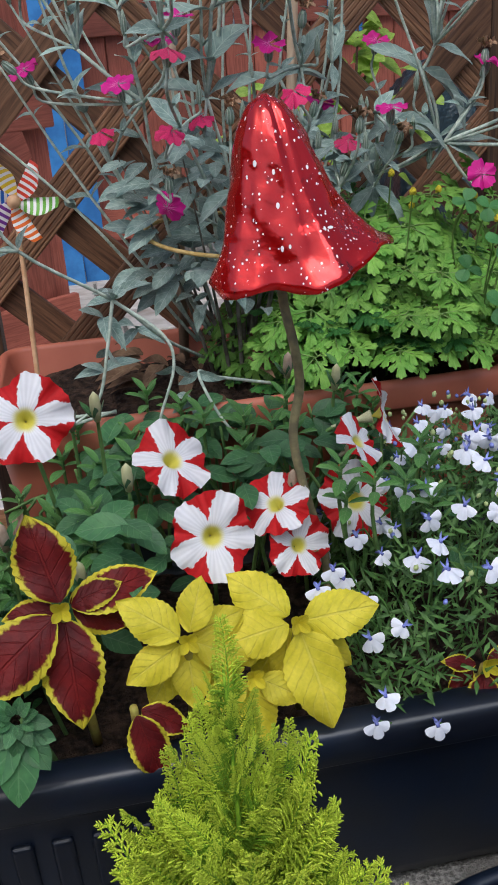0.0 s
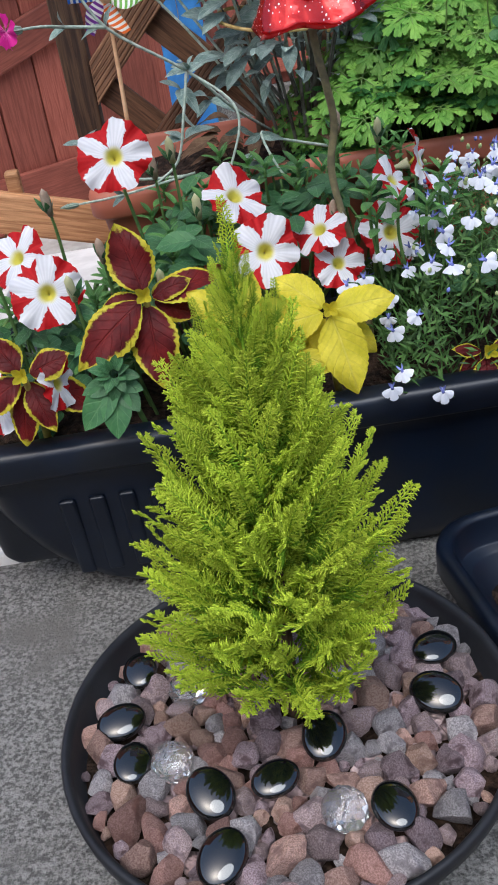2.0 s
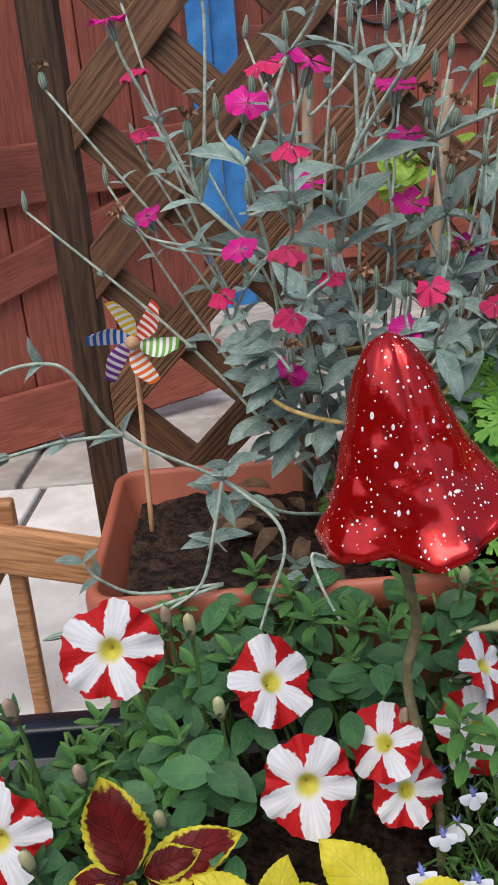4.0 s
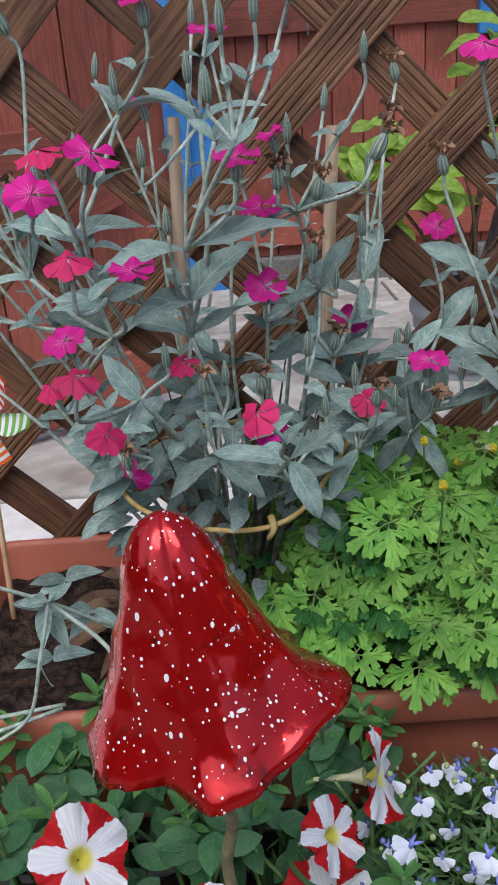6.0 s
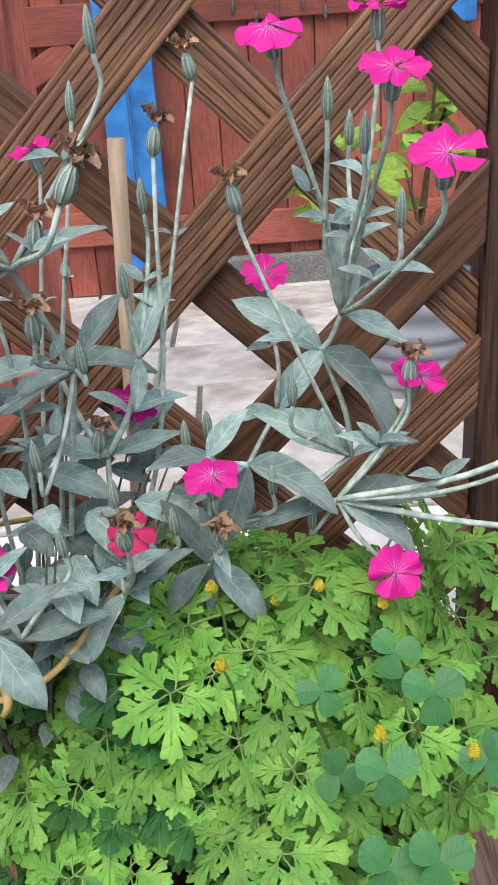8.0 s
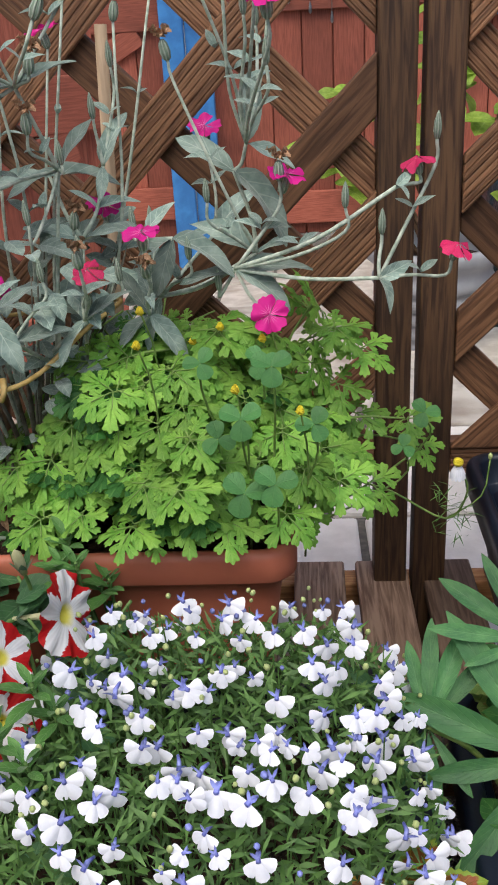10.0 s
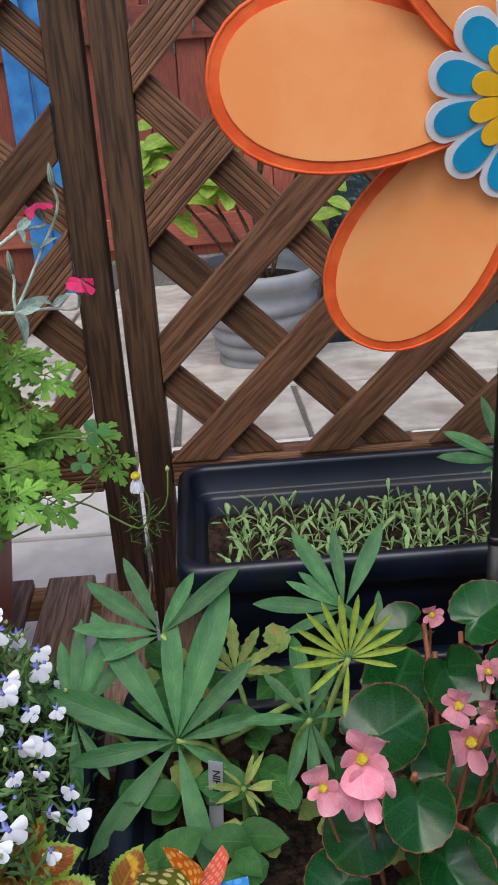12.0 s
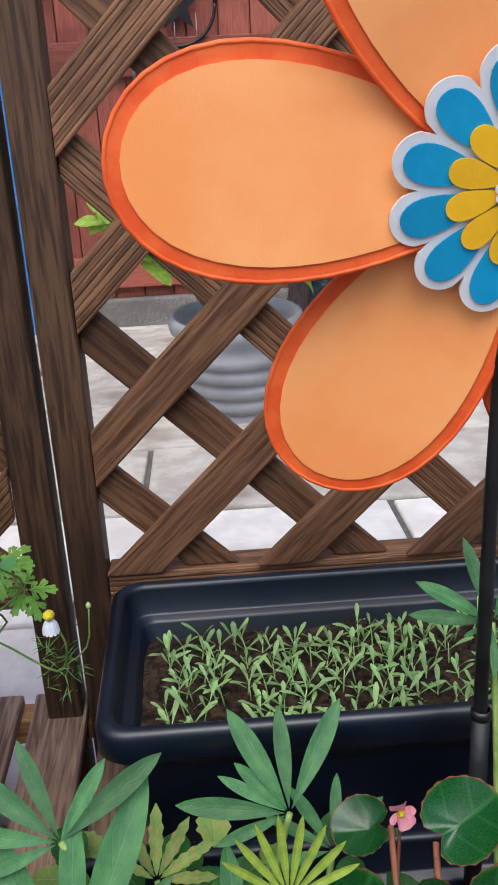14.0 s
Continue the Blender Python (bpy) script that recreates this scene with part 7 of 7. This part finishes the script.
stem(lupin, "stalk", [(0.72, 0.60, -0.50), (0.78, 0.585, -0.452), (0.80, 0.58, -0.445), (0.83, 0.60, -0.47)], 0.003, 0.0024, LUPIN_STEM, 7, 5)
stem(lupin, "stalk", [(0.71, 0.60, -0.53), (0.75, 0.57, -0.52), (0.79, 0.55, -0.54)], 0.0032, 0.003, BEG_STEM, 7, 5)
under = thing("low_greenery", (0.75, 0.55, -0.565), "low tattered yellowing foliage under the lupins", "foliage plant")
low_leaf = leaf_set("leaf", TATTER, 4, L=(0.03, 0.05), W=(0.02, 0.03), droop=0.3, fold=0.2, wave=0.08, serr=0.1, nv=9)
low_dark = leaf_set("leaf", GER_DARK, 3, L=(0.035, 0.05), W=(0.025, 0.034), droop=0.3, fold=0.2, wave=0.05, nv=8)
for k in range(95):
    x, y = ru.uniform(0.65, 0.93), ru.uniform(0.46, 0.69)
    a = ru.uniform(0, 6.28)
    add(under, "leaf", ru.choice(low_leaf if k % 3 == 0 else low_dark), aim((x, y, -0.545 + ru.uniform(0, 0.05) + 0.03 * (y > 0.6)), (math.cos(a), math.sin(a) - 0.3, ru.uniform(0, 0.6)), (0, -0.5, 1), ru.uniform(0.7, 1.1)))
# plant label
tag = thing("plant_label", (0.712, 0.545, -0.57), "grey plastic plant label with hand lettering in the soil", "plant label")
TAGM = aim((0.712, 0.545, -0.515), (0.06, 0.1, 1), (-0.3, -1, 0.25))
add(tag, "strip", box_mesh("strip", GREYPOT, (0.012, 0.085, 0.0012), 0.0004), TAGM)
fc = bpy.data.curves.new("lettering", "FONT")
fc.body, fc.size, fc.extrude, fc.align_x = "PHIN", 0.009, 0.0002, "CENTER"
fc.materials.append(METAL)
add(tag, "lettering", fc, TAGM @ Matrix.Translation((0.004, 0.025, 0.0012)) @ Matrix.Rotation(math.pi / 2, 4, "Z"), "dark hand lettering")


bed()


# ---- begonia ----
def begonia_leaf(seed):
    """A rounded, slightly lopsided glossy leaf, radius about 1, stalk at the origin, along +y."""
    n, V, F, U = 40, [], [], []
    rings = (0.0, 0.2, 0.4, 0.6, 0.8, 0.92, 0.975, 1.0)
    for s in rings:
        for k in range(n):
            a = 2 * math.pi * k / n
            rad = 0.86 + 0.14 * math.cos(a - 0.25) - 0.34 * math.exp(-((a - math.pi) / 0.35) ** 2) + (0.018 if k % 2 else -0.018) * (s == 1.0)
            x, y = s * rad * math.sin(a) * 0.95, 0.62 + s * rad * math.cos(a)
            V.append((x, y, 0.20 * s * s + 0.07 * math.sin(2 * a + seed) * s + 0.26 * abs(x) - 0.025 * s * abs(math.cos(a * 3.5)) + 0.16 * max(0, s - 0.8) * math.sin(3 * a + seed * 2)))
            U.append((0.5 + 0.5 * s * math.sin(a), 0.5 + 0.5 * s * math.cos(a)))
    for j in range(len(rings) - 1):
        for k in range(n):
            F.append((j * n + k, j * n + (k + 1) % n, (j + 1) * n + (k + 1) % n, (j + 1) * n + k))
    idx = [1 if j == len(rings) - 2 else 0 for j in range(len(rings) - 1) for k in range(n)]
    return data("leaf", V, F, [BEG_LEAF, BEG_RIM], U, idx)


begonia = thing("begonia", (0.88, 0.48, -0.565), "bedding begonia with glossy round leaves and pink flowers", "flower")
beg = [begonia_leaf(k) for k in range(4)]
rb = random.Random(2)
for c, deg, R, out, seed in (((0.950, 0.608, -0.402), 35, 0.033, 0.15, 0), ((0.908, 0.545, -0.408), 295, 0.034, 0.10, 1), ((0.848, 0.512, -0.430), 25, 0.040, 0.10, 2), ((0.920, 0.430, -0.368), 330, 0.030, 0.20, 3),
                             ((0.893, 0.630, -0.423), 190, 0.025, -0.3, 1), ((0.857, 0.425, -0.410), 268, 0.029, 0.25, 0), ((0.872, 0.572, -0.436), 60, 0.034, 0.0, 2), ((0.895, 0.490, -0.450), 40, 0.036, 0.0, 3),
                             ((0.960, 0.545, -0.415), 10, 0.034, 0.1, 0), ((0.830, 0.455, -0.465), 215, 0.033, 0.2, 1), ((0.940, 0.470, -0.440), 350, 0.036, 0.1, 2), ((0.880, 0.430, -0.475), 300, 0.034, 0.2, 3),
                             ((0.840, 0.480, -0.480), 160, 0.034, 0.0, 0), ((0.925, 0.520, -0.455), 80, 0.036, 0.0, 1), ((0.860, 0.540, -0.475), 120, 0.034, 0.0, 2), ((0.915, 0.440, -0.470), 330, 0.034, 0.1, 3),
                             ((0.810, 0.445, -0.500), 200, 0.028, 0.2, 0), ((0.955, 0.500, -0.470), 20, 0.034, 0.1, 1)):
    d = turned(deg, out)
    p = Vector(c) - d * R * 0.62
    add(begonia, "leaf", beg[seed], aim(p, d, VIEW_N * 0.75 + VIEW_UP * 0.6, R))
    stem(begonia, "stalk", [p, (p[0] * 0.7 + 0.26, 0.49, -0.50), (0.875, 0.485, -0.565)], 0.0022, 0.0035, BEG_STEM, 7, 4)
big = leaf_mesh("petal", BEG_PINK, L=0.024, W=0.025, a=0.75, b=0.45, nu=6, nv=9, droop=-0.25, fold=0.2, wave=0.10, cup=0.9)
small = leaf_mesh("petal", BEG_PINK, L=0.020, W=0.011, a=0.7, b=0.4, nu=4, nv=6, droop=-0.15, fold=-0.1)
bm = blob(8, 2, 0.3, 0.8, 0.0)
eye = from_bm("flower_eye", bm, YELLOW, False)
for p, rot, s in (((0.898, 0.452, -0.386), 10, 1.05), ((0.890, 0.458, -0.360), 70, 0.75), ((0.915, 0.450, -0.368), 100, 0.7), ((0.823, 0.440, -0.381), 75, 1.05), ((0.824, 0.430, -0.399), 20, 1.0),
                  ((0.797, 0.440, -0.403), 110, 0.75), ((0.838, 0.540, -0.423), 20, 0.55), ((0.916, 0.636, -0.416), 115, 0.60), ((0.934, 0.535, -0.398), 10, 0.60), ((0.932, 0.520, -0.425), 80, 0.6), ((0.920, 0.455, -0.400), 0, 0.7)):
    add(begonia, "flower_eye", eye, Matrix.Translation(Vector(p) + VIEW_N * 0.004) @ Matrix.Scale(0.0035 * s + 0.001, 4), "yellow stamens")
    for k, me in enumerate((big, small, big, small)):
        add(begonia, "petal", me, aim(p, turned(rot + 90 * k + rb.uniform(-12, 12), rb.uniform(0.2, 0.9)), VIEW_N + VIEW_UP * rb.uniform(-.3, .3), s * rb.uniform(0.85, 1.1)))
    stem(begonia, "stalk", [p, (p[0] * 0.9 + 0.088, p[1] * 0.9 + 0.052, p[2] - 0.05), (p[0] * 0.5 + 0.437, p[1] * 0.5 + 0.25, -0.565)], 0.0010, 0.0018, BEG_STEM, 6, 4)


bed()


# ---- seedlings ----
seed_leaf = leaf_set("leaf", SEED_LEAF, 5, L=(0.015, 0.027), W=(0.0040, 0.0054), a=1.7, b=0.40, nu=2, nv=6, droop=(-0.1, 0.35), fold=0.3, base=0.10)
rz_ = random.Random(14)
for y in (0.782, 0.808, 0.836, 0.864, 0.894):
    x = 0.752
    while x < 1.26:
        if rz_.random() > 0.06 and not (y < 0.82 and 0.79 < x < 0.82):
            p = Vector((x + rz_.uniform(-.006, .006), y + rz_.uniform(-.008, .008), -0.465))
            sprout = thing("seedling", p, "young narrow-leaved green seedling in dark soil", "seedling", "seedlings in the trough")
            s = rz_.uniform(0.75, 1.15)
            tall = rz_.uniform(0.008, 0.026)
            lean = Vector((rz_.uniform(-.3, .3), rz_.uniform(-.3, .3), 1))
            stem(sprout, "stem", [p - Vector((0, 0, 0.004)), p + lean * tall * 0.5, p + lean * tall], 0.0009, 0.0007, SEED_STEM, 4, 2)
            turn = rz_.uniform(0, 6.28)
            for k in range(rz_.choice((4, 6, 6))):
                a = turn + (k % 2) * math.pi + (k // 2) * 1.4 + rz_.uniform(-.3, .3)
                o = Vector((math.cos(a), math.sin(a), 0))
                up_ = (1.6, 0.8, 0.5)[k // 2] + rz_.uniform(-.3, .5)
                add(sprout, "leaf", seed_leaf[rz_.randrange(5)], aim(p + lean * tall * (1.0, 0.6, 0.3)[k // 2], o + Vector((0, 0, up_)), Vector((0, 0, 1)) - o * 0.6, s))
        x += rz_.uniform(0.009, 0.016)

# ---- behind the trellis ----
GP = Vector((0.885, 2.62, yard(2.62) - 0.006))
gp = thing("grey_pot", GP, "pale grey ribbed round plastic pot on the paving", "pot")
hp = 0.315
prof = [(0.01, 0.0), (0.112, 0.0), (0.117, 0.012)]
for k in range(5):
    z0 = 0.014 + k * 0.045
    prof += [(0.118 + 0.010 * k, z0), (0.129 + 0.010 * k, z0 + 0.014), (0.130 + 0.010 * k, z0 + 0.031), (0.123 + 0.010 * k, z0 + 0.044)]
prof += [(0.166, 0.262), (0.183, 0.275), (0.187, 0.298), (0.181, hp), (0.169, hp), (0.16, hp - 0.035), (0.153, hp - 0.06), (0.01, hp - 0.06)]
add(gp, "body", lathe("body", prof, GREYPOT, 56), Matrix.Translation(GP))
add(gp, "soil", lathe("soil", [(0.001, 0.01), (0.07, 0.012), (0.157, 0.0)], SOIL, 30), Matrix.Translation(GP + Vector((0, 0, hp - 0.055))))
shrub = thing("potted_shrub", GP + Vector((0, 0, hp - 0.05)), "leafy yellow-green shrub growing in the grey pot", "shrub")
broadf = leaf_set("leaf", FIG_LEAF, 4, L=(0.10, 0.14), W=(0.06, 0.085), a=0.75, b=0.6, droop=0.4, fold=0.2, wave=0.04, nv=8)
rf = random.Random(77)
root = GP + Vector((0, 0, hp - 0.05))
for ex, ez, n in ((0.62, -0.24, 12), (0.68, -0.36, 10), (0.60, -0.30, 8), (0.74, -0.28, 8), (0.90, -0.18, 12), (0.98, -0.10, 12), (1.05, -0.24, 12), (0.92, -0.04, 10), (0.84, -0.30, 6), (1.08, -0.34, 8)):
    e = Vector((ex, 2.62 + rf.uniform(-0.12, 0.06), ez))
    stem(shrub, "stem", [root + Vector((rf.uniform(-.04, .04), rf.uniform(-.03, .03), 0)), root.lerp(e, 0.5) + Vector((rf.uniform(-.03, .03), 0, 0.03)), e], 0.007, 0.003, BARK, 6, 4)
    for j in range(n):
        b = rf.uniform(0, 6.28)
        q = e + Vector((rf.gauss(0, .045), rf.gauss(0, .04), rf.gauss(0, .045)))
        add(shrub, "leaf", rf.choice(broadf), aim(q, (math.cos(b), math.sin(b) - 0.4, rf.uniform(-.4, .4)), (rf.uniform(-.4, .4), -0.5, 1), rf.uniform(0.55, 0.95)))
# covered heap
bm = bmesh.new()
bmesh.ops.create_grid(bm, x_segments=40, y_segments=40, size=1.0)
for vv in bm.verts:
    x, y = vv.co.x, vv.co.y
    e = max(abs(x), abs(y))
    h = 0.80 * (1 - e ** 4) + 0.05 * noise.noise((x * 3, y * 3, 1)) + 0.03 * noise.noise((x * 9, y * 5, 4))
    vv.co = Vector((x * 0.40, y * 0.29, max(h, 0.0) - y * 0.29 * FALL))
heap = from_bm("plastic_sheet", bm, TARP, True)
add(None, "plastic_sheet", heap, Matrix.Translation((1.46, 3.05, yard(3.05) - 0.002)), "dark teal plastic sheet draped over a heap", "sheet")
# wall ring with star and hanging charms
orn = thing("wall_ornament", (0.77, 4.20, 0.26), "black ring with star and hanging charms on red wall", "wall ornament")
cx, cz, rr, wy = 0.77, 0.25, 0.15, 4.205
stem(orn, "ring", [(cx + rr * math.cos(a), wy, cz + rr * math.sin(a)) for a in np.linspace(0, 2 * math.pi, 25)], 0.007, 0.007, METAL, 8, 2)
star = [((0.105 if k % 2 == 0 else 0.042) * math.sin(math.pi * k / 5), (0.105 if k % 2 == 0 else 0.042) * math.cos(math.pi * k / 5)) for k in range(10)]
add(orn, "star", flat_outline("star", star, METAL, 0.008), Matrix.Translation((cx, wy - 0.003, cz)))
for k in range(5):
    x = cx - 0.28 + k * 0.088
    stem(orn, "cord", [(x, wy, cz - 0.03 - 0.03 * (k % 2)), (x, wy, cz - 0.18 - 0.04 * (k % 3))], 0.0017, 0.0017, CHARM, 5, 2)
    add(orn, "charm", lathe("charm", [(0.0005, 0.0), (0.007, 0.008), (0.006, 0.028), (0.0011, 0.048)], CHARM, 12), Matrix.Translation((x, wy, cz - 0.23 - 0.04 * (k % 3))))
